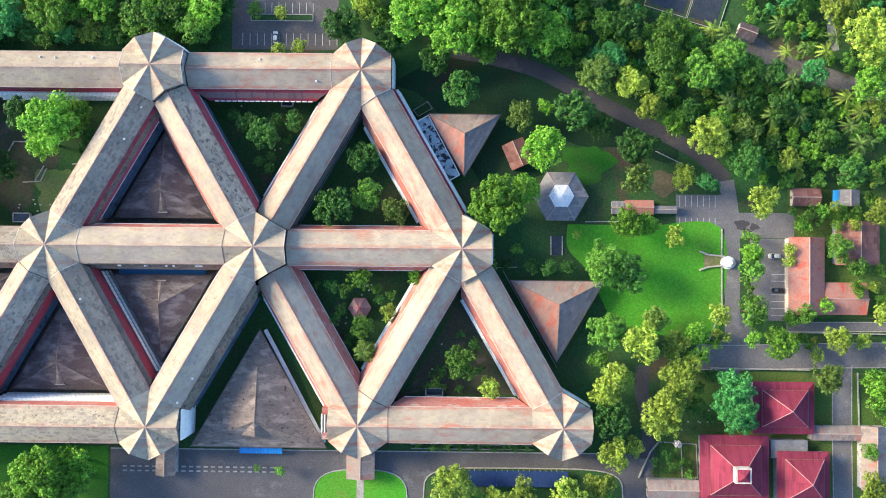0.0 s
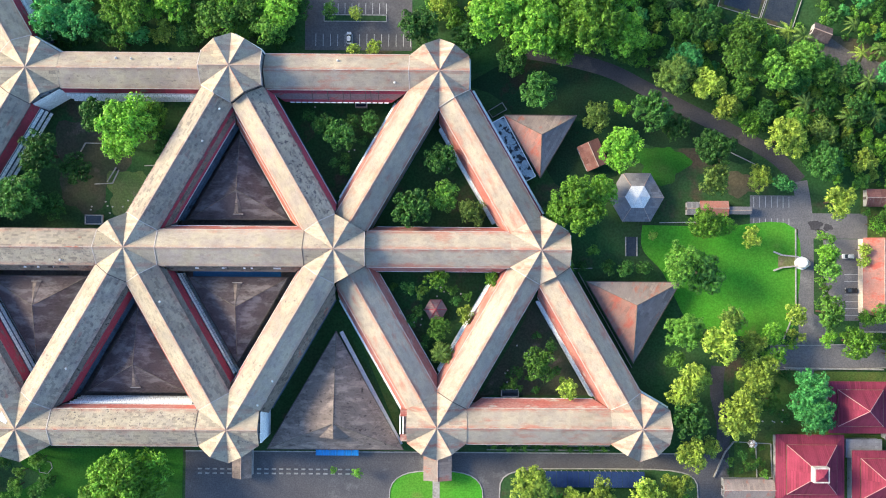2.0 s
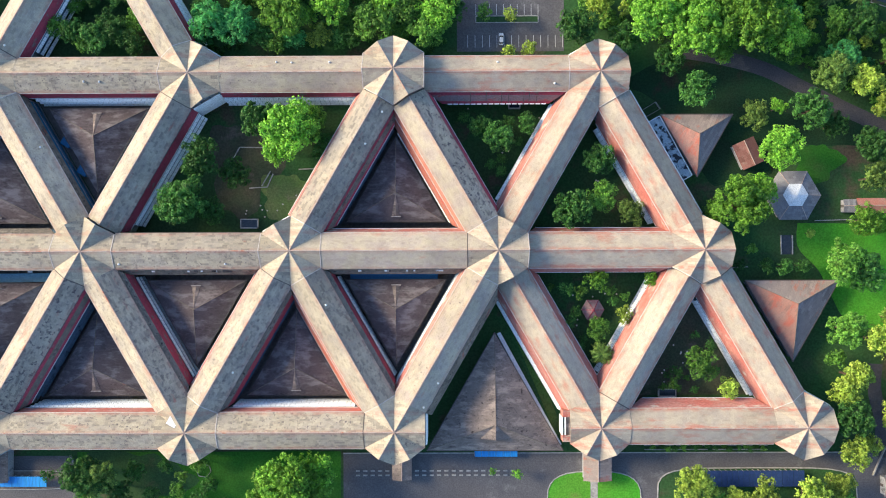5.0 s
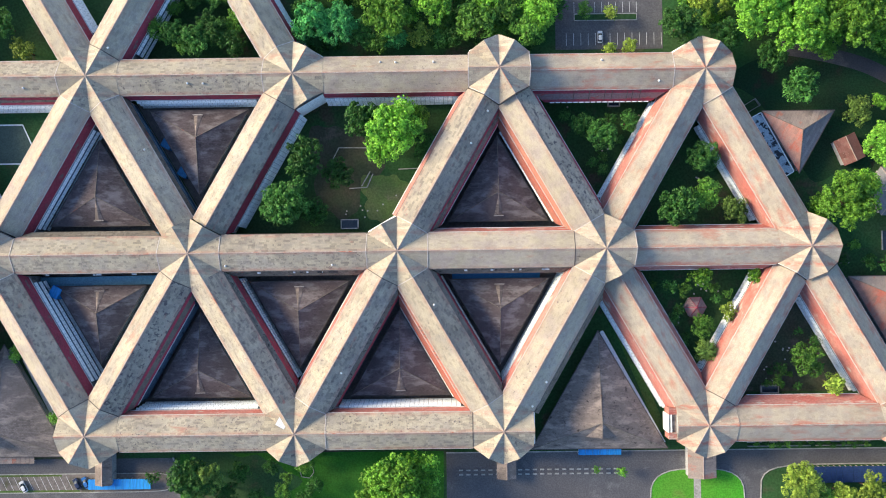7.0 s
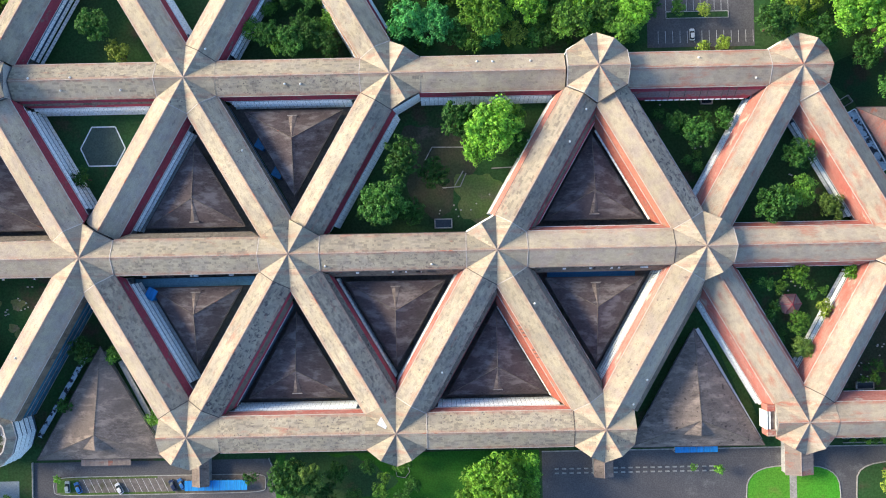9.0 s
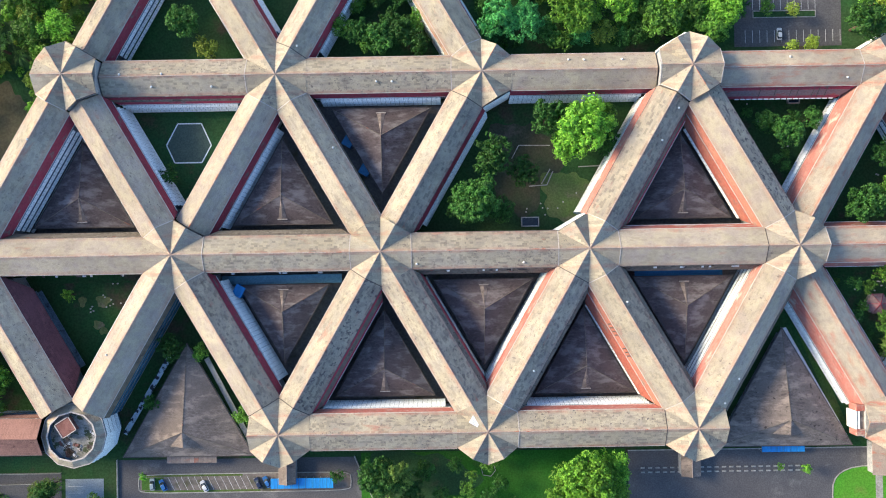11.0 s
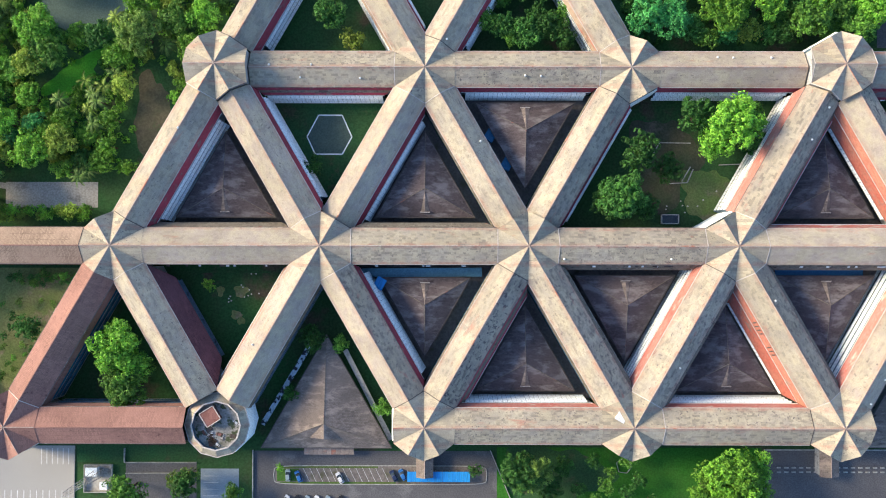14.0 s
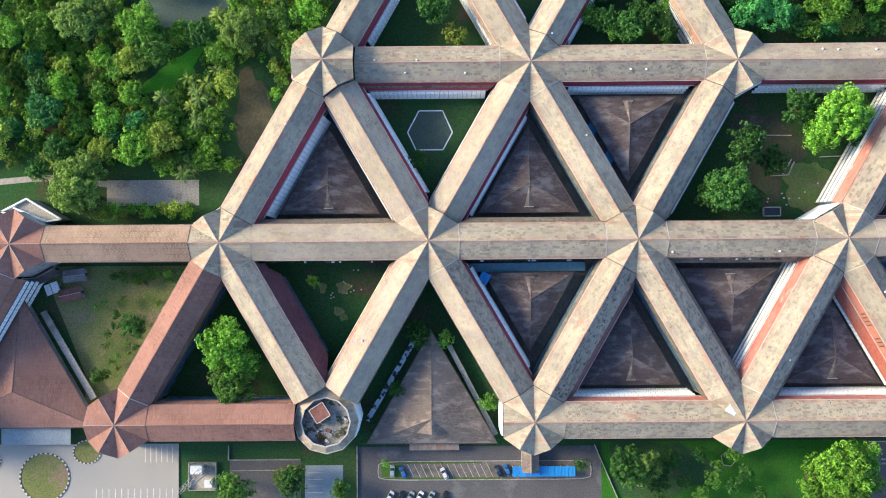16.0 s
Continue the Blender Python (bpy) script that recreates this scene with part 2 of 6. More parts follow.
M_TRACK = material("worn_track", (0.20, 0.175, 0.16), second=(0.15, 0.13, 0.115), spots=(0.10, 0.10, 0.06), scale=0.12, fine=1.2, spot_size=0.15)
M_PLAZA = material("pale_plaza", (0.414, 0.396, 0.360), second=(0.396, 0.378, 0.342), spots=(0.342, 0.329, 0.302), scale=0.04, fine=6.0, bump=0.02, spot_size=0.07, spot_edge=(0.6, 0.8))
M_ASPHALT = material("grey_asphalt", (0.13, 0.128, 0.132), second=(0.095, 0.093, 0.10), spots=(0.165, 0.162, 0.165), scale=0.07, fine=2.0, spot_size=0.1, bump=0.05)
M_ROAD = material("pale_grey_asphalt", (0.19, 0.188, 0.195), second=(0.15, 0.148, 0.155), spots=(0.24, 0.235, 0.235), scale=0.07, fine=2.0, spot_size=0.1, bump=0.05)
# dark tone carries tree shade on the wooded road; also colours wet patches
M_LANE = material("shade_dark_wet_asphalt", (0.085, 0.082, 0.09), second=(0.06, 0.058, 0.066), spots=(0.115, 0.105, 0.10), scale=0.1, fine=2.0, spot_size=0.12, bump=0.05)
M_DECK = material("mossy_deck", (0.38, 0.37, 0.35), second=(0.22, 0.22, 0.20), spots=(0.07, 0.09, 0.05), scale=0.25, fine=1.5, mix=0.25, spot_size=0.3, spot_edge=(0.52, 0.58))
M_KERB = material("kerb_stone", (0.45, 0.44, 0.41), second=(0.3, 0.3, 0.28), fine=1.0)
M_LINE = material("white_line_paint", (0.74, 0.74, 0.72), second=(0.55, 0.55, 0.54), scale=1.0)
M_EARTH = material("bare_earth", (0.13, 0.108, 0.066), second=(0.095, 0.09, 0.05), spots=(0.06, 0.09, 0.035), scale=0.1, fine=1.2, spot_size=0.15)
M_GROUND = material("rough_grass", (0.034, 0.110, 0.036), second=(0.050, 0.088, 0.038), spots=(0.095, 0.076, 0.054), scale=0.05, fine=1.2, rough=1.0, spec=0.05, spot_size=0.06, spot_edge=(0.54, 0.70), bump=0.5)
M_LAWN = material("bright_lawn", (0.070, 0.35, 0.030), second=(0.10, 0.30, 0.034), spots=(0.15, 0.27, 0.05), scale=0.05, fine=1.6, rough=1.0, spec=0.05, spot_size=0.06, spot_edge=(0.6, 0.75), bump=0.4)
# grass colour with the garden trees' shade painted in
M_TREE_SHADE = material("tree_shaded_grass", (0.020, 0.062, 0.028), second=(0.026, 0.050, 0.026), spots=(0.045, 0.045, 0.030), scale=0.08, fine=1.6, rough=1.0, spec=0.05, spot_size=0.09, bump=0.4)
M_TURF = material("deep_green_lawn", (0.036, 0.171, 0.022), second=(0.050, 0.149, 0.027), spots=(0.068, 0.153, 0.032), scale=0.05, fine=1.6, rough=1.0, spec=0.05, spot_size=0.06, spot_edge=(0.6, 0.75), bump=0.4)
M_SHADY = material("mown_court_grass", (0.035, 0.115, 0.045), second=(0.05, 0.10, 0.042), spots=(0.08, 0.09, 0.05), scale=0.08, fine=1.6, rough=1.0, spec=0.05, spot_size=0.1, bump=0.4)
M_MEADOW = material("thin_sunny_grass", (0.063, 0.153, 0.036), second=(0.113, 0.140, 0.045), spots=(0.054, 0.090, 0.032), scale=0.08, fine=1.6, rough=1.0, spec=0.05, spot_size=0.12, bump=0.4)
M_TRODDEN = material("dark_trodden_earth", (0.085, 0.080, 0.058), second=(0.062, 0.085, 0.048), spots=(0.13, 0.115, 0.09), scale=0.1, fine=1.4, rough=1.0, spec=0.05, spot_size=0.12, bump=0.4)
M_THIN = material("pale_thin_grass", (0.10, 0.205, 0.05), second=(0.155, 0.185, 0.075), spots=(0.20, 0.19, 0.11), scale=0.08, fine=1.6, rough=1.0, spec=0.05, spot_size=0.12, bump=0.4)
M_YARD = material("dry_yard_grass", (0.25, 0.235, 0.105), second=(0.155, 0.20, 0.065), spots=(0.28, 0.215, 0.14), scale=0.07, fine=1.6, rough=1.0, spec=0.05, spot_size=0.13, bump=0.4)
M_WATER = material("pond_water", (0.035, 0.045, 0.06), rough=0.1, second=(0.05, 0.06, 0.07), bump=0.0, spec=0.5)
M_COURT = material("green_court", (0.10, 0.15, 0.125), second=(0.08, 0.125, 0.105), scale=0.1, fine=2.0)
M_COURT_BLUE = material("pale_blue_paving", (0.30, 0.36, 0.40), second=(0.24, 0.29, 0.33), scale=0.15)
M_TEAL = material("faded_teal_sheet", (0.15, 0.34, 0.44), second=(0.12, 0.27, 0.36), rough=0.5, scale=0.3)
M_BLUE = material("blue_sheet", (0.02, 0.22, 0.62), second=(0.03, 0.32, 0.72), rough=0.45, scale=0.4, stretch=(1, 0.1, 1))
M_NAVY = material("navy_panel", (0.02, 0.045, 0.13), second=(0.03, 0.06, 0.17), rough=0.35, scale=0.5)
M_MAROON = sheets("maroon_metal_roof", (0.25, 0.04, 0.075), (0.215, 0.036, 0.066), (0.15, 0.033, 0.052), 0.5, size=(0.7, 30.0), gap=0.05)
M_HIP = material("pale_pink_strip", (0.52, 0.30, 0.30), second=(0.42, 0.2, 0.22))
M_TIN = sheets("rusty_tin", (0.27, 0.13, 0.11), (0.22, 0.095, 0.08), (0.34, 0.27, 0.23), 0.6, size=(1.1, 2.2), tone=0.6)
M_REDROOF = sheets("red_tile_house_roof", (0.47, 0.20, 0.16), (0.42, 0.26, 0.22), (0.40, 0.31, 0.28), 0.8, (0.50, 0.10, 0.07), (0.55, 0.65), size=(0.6, 0.6))
M_GREYROOF = sheets("grey_house_roof", (0.26, 0.26, 0.27), (0.20, 0.20, 0.215), (0.12, 0.12, 0.13), 0.5, size=(1.4, 1.0))
M_BARK = material("bark", (0.12, 0.085, 0.06), second=(0.08, 0.06, 0.045), scale=2.0)
M_TANK = material("dull_blue_tank", (0.03, 0.17, 0.36), second=(0.04, 0.21, 0.40), rough=0.5, scale=0.8)
M_SKYLIGHT = material("white_skylight", (0.80, 0.82, 0.82), second=(0.7, 0.72, 0.72), rough=0.4)
LEAF = {
    "b": leaves("bright_green_leaves", (0.065, 0.27, 0.034), (0.20, 0.42, 0.046)),
    "g": leaves("mid_green_leaves", (0.055, 0.20, 0.034), (0.14, 0.31, 0.045)),
    "d": leaves("deep_green_leaves", (0.032, 0.125, 0.030), (0.068, 0.20, 0.038)),
    "y": leaves("yellow_green_leaves", (0.17, 0.31, 0.045), (0.32, 0.43, 0.066)),
    "t": leaves("blue_green_leaves", (0.040, 0.22, 0.066), (0.080, 0.32, 0.085)),
    "o": leaves("olive_leaves", (0.10, 0.205, 0.046), (0.19, 0.31, 0.062)),
}


# ---- building blocks ----
def mesh_of(name, verts, faces):
    me = bpy.data.meshes.new(name)
    me.from_pydata(verts, [], faces)
    me.update()
    return me


def part(name, me, mat, parent=None, label=""):
    """One mesh object under a thing or a part."""
    if mat and not me.materials:
        me.materials.append(mat)
    ob = new(name, me)
    ob.parent = parent
    return tagged(ob, label)


def slab(poly, thick):
    """A closed plate: poly is its upper outline, thick its depth downwards. The outline is turned so that it faces up."""
    n = len(poly)
    area = sum(poly[i][0] * poly[(i + 1) % n][1] - poly[(i + 1) % n][0] * poly[i][1] for i in range(n))
    top = [tuple(p) for p in (poly if area >= 0 else poly[::-1])]
    low = [(p[0], p[1], p[2] - thick) for p in top]
    faces = [tuple(range(n)), tuple(range(2 * n - 1, n - 1, -1))]
    faces += [(i, i + n, (i + 1) % n + n, (i + 1) % n) for i in range(n)]
    return mesh_of("slab", top + low, faces)


def joined(*meshes):
    """Several meshes as one."""
    v, f = [], []
    for me in meshes:
        k = len(v)
        v += [tuple(p.co) for p in me.vertices]
        f += [tuple(k + i for i in q.vertices) for q in me.polygons]
        bpy.data.meshes.remove(me)
    return mesh_of("joined", v, f)


def boxes(items):
    """One mesh of boxes (x0, x1, y0, y1, z0, z1)."""
    v, f = [], []
    for x0, x1, y0, y1, z0, z1 in items:
        x0, x1, y0, y1 = min(x0, x1), max(x0, x1), min(y0, y1), max(y0, y1)
        k = len(v)
        v += [(x0, y0, z0), (x1, y0, z0), (x1, y1, z0), (x0, y1, z0), (x0, y0, z1), (x1, y0, z1), (x1, y1, z1), (x0, y1, z1)]
        f += [tuple(k + i for i in q) for q in ((3, 2, 1, 0), (4, 5, 6, 7), (0, 1, 5, 4), (1, 2, 6, 5), (2, 3, 7, 6), (3, 0, 4, 7))]
    return mesh_of("boxes", v, f)


def bar(p, q, width, height):
    """A beam from p to q, lying flat, its underside on the line."""
    p, q = Vector(p), Vector(q)
    d = q - p
    s = Vector((-d.y, d.x, 0)).normalized() * (width / 2)
    up = Vector((0, 0, height))
    v = [p - s, p + s, q + s, q - s]
    v += [w + up for w in v]
    return mesh_of("bar", [tuple(w) for w in v], [(0, 1, 2, 3), (7, 6, 5, 4), (0, 4, 5, 1), (1, 5, 6, 2), (2, 6, 7, 3), (3, 7, 4, 0)])


def tube(p, q, r0, r1, sides=8):
    """A tapered rod with closed ends."""
    p, q = Vector(p), Vector(q)
    a = (q - p).to_track_quat("Z", "Y")
    v = []
    for c, r in ((p, r0), (q, r1)):
        for k in range(sides):
            v.append(tuple(c + a @ Vector((r * math.cos(2 * math.pi * k / sides), r * math.sin(2 * math.pi * k / sides), 0))))
    f = [(k, (k + 1) % sides, (k + 1) % sides + sides, k + sides) for k in range(sides)]
    f += [tuple(range(sides - 1, -1, -1)), tuple(range(sides, 2 * sides))]
    return mesh_of("tube", v, f)


def thing(name, m, label, category, group="", kind=""):
    ob = new(name)
    ob.matrix_world = m if isinstance(m, Matrix) else Matrix.Translation(m)
    return tagged(ob, label, category, group, kind)


# ---- plan of the building: a triangular lattice ----
SIDE = 72.0
ROW = SIDE * math.sqrt(3) / 2
X0, Y0 = 6.7, 0.0
HALF, FALL = 6.3, 3.45        # from ridge to eave, in plan and in height
SKIRT_FALL = 7.5              # from the ridge down to the skirt roof's foot
HUB = 10.5                    # from a hub's middle to its sides
T30 = math.tan(radians(30))
SLOPE = FALL / HALF
# the ridges step down with the site
HEIGHTS = {(1, 1): 20.3, (1, 4): 20.5, (1, 0): 15.4, (1, 2): 15.6, (1, 3): 15.6, (0, 0): 15.1, (-1, 0): 13.4, (-1, 1): 13.5, (2, 3): 15.6, (2, 4): 15.6}


def ridge_of(n):
    return HEIGHTS.get(n, 18.4)


def node(row, i):
    """Row 0 is the middle one; rows +1 and -1 are half a side to the west and east; i counts westward."""
    dx = {0: 0.0, 1: -SIDE / 2, -1: SIDE / 2, 2: 0.0}[row]
    return Vector((X0 + dx - SIDE * i, Y0 + ROW * row, 0))


EDGES = [((0, i), (0, i + 1)) for i in range(6)]
EDGES += [((1, i), (1, i + 1)) for i in range(4)]
EDGES += [((-1, i), (-1, i + 1)) for i in (0, 2, 3, 5)]
for i in range(6):
    EDGES += [((0, i), (-1, i)), ((0, i), (-1, i + 1))]
EDGES += [((0, 6), (-1, 7))]
EDGES += [((0, i), (1, i)) for i in (0, 1, 3, 4)]
EDGES += [((0, i), (1, i - 1)) for i in (1, 2, 3, 4, 5)]
EDGES += [((1, 2), (2, 3)), ((1, 3), (2, 3)), ((1, 3), (2, 4)), ((1, 4), (2, 4))]
NODES = sorted({n for e in EDGES for n in e})
BROWN = {((0, 5), (0, 6)), ((0, 5), (-1, 6)), ((-1, 5), (-1, 6)), ((0, 6), (-1, 7))}
REDDISH = {(0, 0), (1, 0), (-1, 0), (-1, 1)}
RUSTY = {(0, 1), (1, 1), (0, 4)}


def ways(n):
    """The headings, in steps of 60 degrees, of the wings that leave a node."""
    out = set()
    for a, b in EDGES:
        if n in (a, b):
            d = node(*(b if n == a else a)) - node(*n)
            out.add(round(math.degrees(math.atan2(d.y, d.x)) / 60) % 6)
    return out


def sheet_courses(reach, side, ridge, seed):
    """Courses of overlapping sheets on one roof slope: each a thin plate of its own, a little uneven, none quite like the next."""
    rnd = random.Random(seed)
    v, f = [], []
    courses = 9
    for c in range(courses):
        o0, o1 = 0.12 + (HALF - 0.1) * c / courses, 0.1 + (HALF - 0.1) * (c + 1) / courses
        (a0, b0), (a1, b1) = reach(o0), reach(o1)
        x, cuts = min(a0, a1), []
        while x < max(b0, b1) + 3:
            cuts.append(x)
            x += rnd.choice((0.6, 1.2, 1.2, 1.2, 1.8, 2.4))
        for x0, x1 in zip(cuts, cuts[1:]):
            quad = [(max(x0, a0), o0), (min(x1 - 0.03, b0), o0), (min(x1 - 0.03, b1), o1), (max(x0, a1), o1)]
            if quad[1][0] - quad[0][0] < 0.05 or quad[2][0] - quad[3][0] < 0.05:
                continue
            up = rnd.uniform(0.0, 0.03)
            k = len(v)
            for lift in (0.0, 0.04):
                for (px, o), extra in zip(quad, (0.005, 0.005, 0.035, 0.035)):
                    v.append((px, side * o, ridge - o * SLOPE + extra + up * (o - o0) + lift))
            g = [(4, 5, 6, 7), (3, 2, 1, 0), (0, 1, 5, 4), (1, 2, 6, 5), (2, 3, 7, 6), (3, 0, 4, 7)]
            f += [tuple(k + i for i in (q if side < 0 else q[::-1])) for q in g]
    return mesh_of("roofing", v, f)


def wing(a, b):
    pa, pb = node(*a), node(*b)
    d = pb - pa
    length = d.length
    ang = math.atan2(d.y, d.x)
    step = round(math.degrees(ang) / 60) % 6
    wa, wb = ways(a), ways(b)
    RIDGE = min(ridge_of(a), ridge_of(b)) - 0.1
    EAVE, FOOT = RIDGE - FALL, RIDGE - SKIRT_FALL
    storeys = [FOOT - 3.55 - 3.4 * k for k in range(3) if FOOT - 3.55 - 3.4 * k > -0.6]
    brown = (a, b) in BROWN
    red = a in REDDISH or b in REDDISH
    roof = M_ROOF_TAN if (a, b) == ((0, 5), (0, 6)) else M_ROOF_BROWN if brown else M_ROOF_RED if red else M_ROOF_RUST if a in RUSTY else M_ROOF
    label = ("long campus wing under a terracotta gable roof" if brown else "long campus wing with a red-stained pale gable roof" if red
             else "long campus wing with a weathered grey gable roof")
    w = thing("building_wing", Matrix.Translation(pa) @ Matrix.Rotation(ang, 4, "Z"), label, "building wing", "wings of the building")
    for side in (1, -1):
        FOOT = RIDGE - SKIRT_FALL
        near = (step + side) % 6 in wa
        far = (step + 3 - side) % 6 in wb

        def ends(off):
            return (off / T30 if near else HUB - 0.3), length - (off / T30 if far else HUB - 0.3)

        def strip(o0, z0, o1, z1):
            p0, p1 = ends(o0), ends(o1)
            return [(p0[0], side * o0, z0), (p0[1], side * o0, z0), (p1[1], side * o1, z1), (p1[0], side * o1, z1)]

        s0 = HUB + 0.06
        e0 = max(ends(HALF)[0], s0), min(ends(HALF)[1], length - s0)
        inner = min(s0 * T30, HALF)
        z_in = RIDGE - inner * SLOPE
        poly = [(s0, 0, RIDGE), (s0, side * inner, z_in), (e0[0], side * HALF, EAVE), (e0[1], side * HALF, EAVE),
                (length - s0, side * inner, z_in), (length - s0, 0, RIDGE)]
        skin = M_LICHEN_SHADE if (a, b, side) in LICHEN else M_TILED if roof is M_ROOF and a[0] == b[0] else roof
        part("roof_slope", slab(poly, 0.3), skin, w)
        if not brown:
            def reach(o):
                f = 0.0 if o <= inner else (o - inner) / (HALF - inner)
                return s0 + (e0[0] - s0) * f + 0.02, length - s0 + (e0[1] - length + s0) * f - 0.02
            tagged(part("roofing", sheet_courses(reach, side, RIDGE, EDGES.index((a, b)) * 2 + side), skin, w, "overlapping weathered roof sheets"), kind="stuff")
        dirty = brown or skin is M_LICHEN_SHADE or (a, b, side) in MOSSY
        part("gutter", joined(bar((e0[0], side * (HALF + 0.06), EAVE - 0.22), (e0[1], side * (HALF + 0.06), EAVE - 0.22), 0.3, 0.18)), M_GUTTER if dirty else M_COPING, w, "dark stained eaves gutter" if dirty else "pale metal eaves gutter")
        # how far the skirt roof's foot and the facade stand out differs with the way the side faces
        out = Vector((-side * math.sin(ang), side * math.cos(ang), 0))
        mossy = (a, b, side) in MOSSY
        row = a[0] if a[0] == b[0] else None
        foot, face = (7.6, 8.7) if out.x > 0.3 else (7.0, 7.5) if out.x < -0.3 else (7.2, 8.0)
        plain = row == 0 or (row == 1 and out.y > 0.3) or (row == -1 and out.y < -0.3)
        if plain:
            foot, face = 6.7, 7.0
        if mossy:
            foot, face = 8.3, 8.5
        broad = (a, b, side) in BROAD
        wide = WIDE.get((a, b, side))
        bare = (a, b, side) in BARE
        if wide:
            foot, face, plain, mossy, FOOT = wide[0], wide[0] + 0.3, True, False, RIDGE - wide[2]
        elif bare and mossy:
            foot, face = 8.9, 9.1
        elif bare:
            foot, face, plain = (7.9, 8.1, False) if (a, b, side) in RED_EDGE or (a, b, side) in RED_BROAD else (6.9, 7.1, True)
        elif red and not plain and out.x < -0.3:
            foot, face, FOOT = 8.4, 9.0, FOOT - 1.2
        sheer = (a, b, side) in SHEER
        if sheer:
            foot, face, plain, mossy, bare, FOOT = HALF + 2.0, HALF + 2.3, False, False, not SHEER[(a, b, side)], EAVE - 6.2
        if (a, b, side) in RED_BROAD:
            foot, face, plain, mossy = RED_BROAD[(a, b, side)], RED_BROAD[(a, b, side)] + 0.2, False, False
        if broad:
            foot, face, plain, FOOT = 11.2, 11.4, True, RIDGE - 9.5
        # skirt roof: one red slope, or mossy tiles between two red bands
        drop = (EAVE - 0.35 - FOOT) / (foot - HALF + 0.3)
        cuts = [HALF - 0.3, HALF + 1.45, foot] if sheer else [HALF - 0.3, foot] if (a, b, side) in MOSS_ONLY else [HALF - 0.3, HALF + 0.75, foot - 0.65, foot] if mossy else [HALF - 0.3, HALF + 1.0, foot - 0.8, foot] if wide and wide[1] is M_SKIRT else [HALF - 0.3, HALF + 1.3, foot] if wide and wide[1] is not M_SKIRT else [HALF - 0.3, foot]
        for k in range(len(cuts) - 1):
            o0, o1 = cuts[k], cuts[k + 1]
            z0, z1 = ((EAVE - 0.35, EAVE - 1.5) if k == 0 else (EAVE - 1.5, FOOT)) if sheer else (EAVE - 0.35 - drop * (o - HALF + 0.3) for o in (o0, o1))
            mat = M_ROOF_BROWN if brown else M_MAROON_DARK if broad else (M_SKIRT_SMOKED if len(cuts) == 4 and k == 1 else wide[1] if len(cuts) != 3 else M_SKIRT_ORANGE if k == 0 else M_SKIRT_BRICK) if wide else M_MOSS if (mossy and k == 1) or plain or (sheer and k == 0) or (a, b, side) in MOSS_ONLY else M_SKIRT_PALE if (a, b, side) in RED_BROAD else M_SKIRT_WORN if out.x < -0.3 and not red else M_SKIRT_PALE if (red and out.x < 0.3) or out.x < -0.3 or row == -1 else M_SKIRT
            part("skirt_roof", slab(strip(o0, z0, o1, z1), 0.2), mat, w, "mossy tiled skirt roof" if mat is M_MOSS else "red skirt roof")
        if not plain and not brown and not sheer and (a, b, side) not in MOSS_ONLY:
            g0, g1 = ends(foot)
            part("gutter", bar((g0 + 0.2, side * (foot + 0.05), FOOT - 0.08), (g1 - 0.2, side * (foot + 0.05), FOOT - 0.08), 0.13, 0.14), M_WHITE, w, "thin white gutter at the skirt roof's foot")
        # facade: dark wall with strip windows, and white panels hung before it in rows
        wall = min(6.4, foot - 0.4)
        s, e = ends(wall + 0.6)
        part("wall", boxes([(s, e, side * (wall - 0.3), side * wall, 0, FOOT + 0.2)]), M_WALL, w)
        s, e = ends(face + 0.2)
        s, e = s + 0.2, e - 0.2
        for z0, z1 in [(z + 0.6, z + 2.9) for z in storeys]:
            part("window_band", boxes([(s, e, side * (wall + 0.02), side * (wall + 0.08), z0, z1)]), M_GLASS, w, "dark bluish strip window")
        for z in storeys[:-1] if not wide else ():
            part("ledge", boxes([(s, e, side * (wall + 0.09), side * (face - 0.35), z - 0.2, z)]), M_SLATE, w, "dark blue-grey ledge between the panel rows")
        if wide and wide[1] is M_SKIRT:
            for x in np.arange(s, e - 1.6, 2.1):
                part("fascia", boxes([(x, x + 1.6, side * (foot - 0.05), side * (foot + 0.3), FOOT - 0.2, FOOT + 0.1)]), M_WHITE, w, "white eaves board")
            for x in (s + 3.5, s + 6.2, s + 8.1, s + 13.5, s + 16.0, s + 21.5, s + 27.0):
                part("roof_rib", bar((x, side * (HALF + 0.3), EAVE - 0.5), (x, side * (foot - 0.3), FOOT + 0.25), 0.2, 0.12), M_JOINT, w, "dark raised rib across the skirt roof")
        if (a, b, side) == ((0, 2), (-1, 2), -1):
            for x in (*np.arange(s + 9, s + 14, 1.5), *np.arange(s + 19, s + 23, 1.5)):
                part("roof_rib", bar((x, side * (HALF + 0.4), EAVE - 0.9), (x, side * (HALF + 1.0), EAVE - 0.35 - drop * 1.3 + 0.15), 0.5, 0.12), M_JOINT, w, "dark patched rib on worn tiles")
        if wide and wide[1] is not M_SKIRT:
            k0, k1 = ends(HALF + 1.3)
            zc = EAVE - 0.35 - drop * 1.6
            part("coping", bar((k0 + 0.3, side * (HALF + 1.3), zc + 0.1), (k1 - 0.3, side * (HALF + 1.3), zc + 0.1), 0.28, 0.12), M_COPING, w, "pale strip between the red bands")
            k0, k1 = ends(foot)
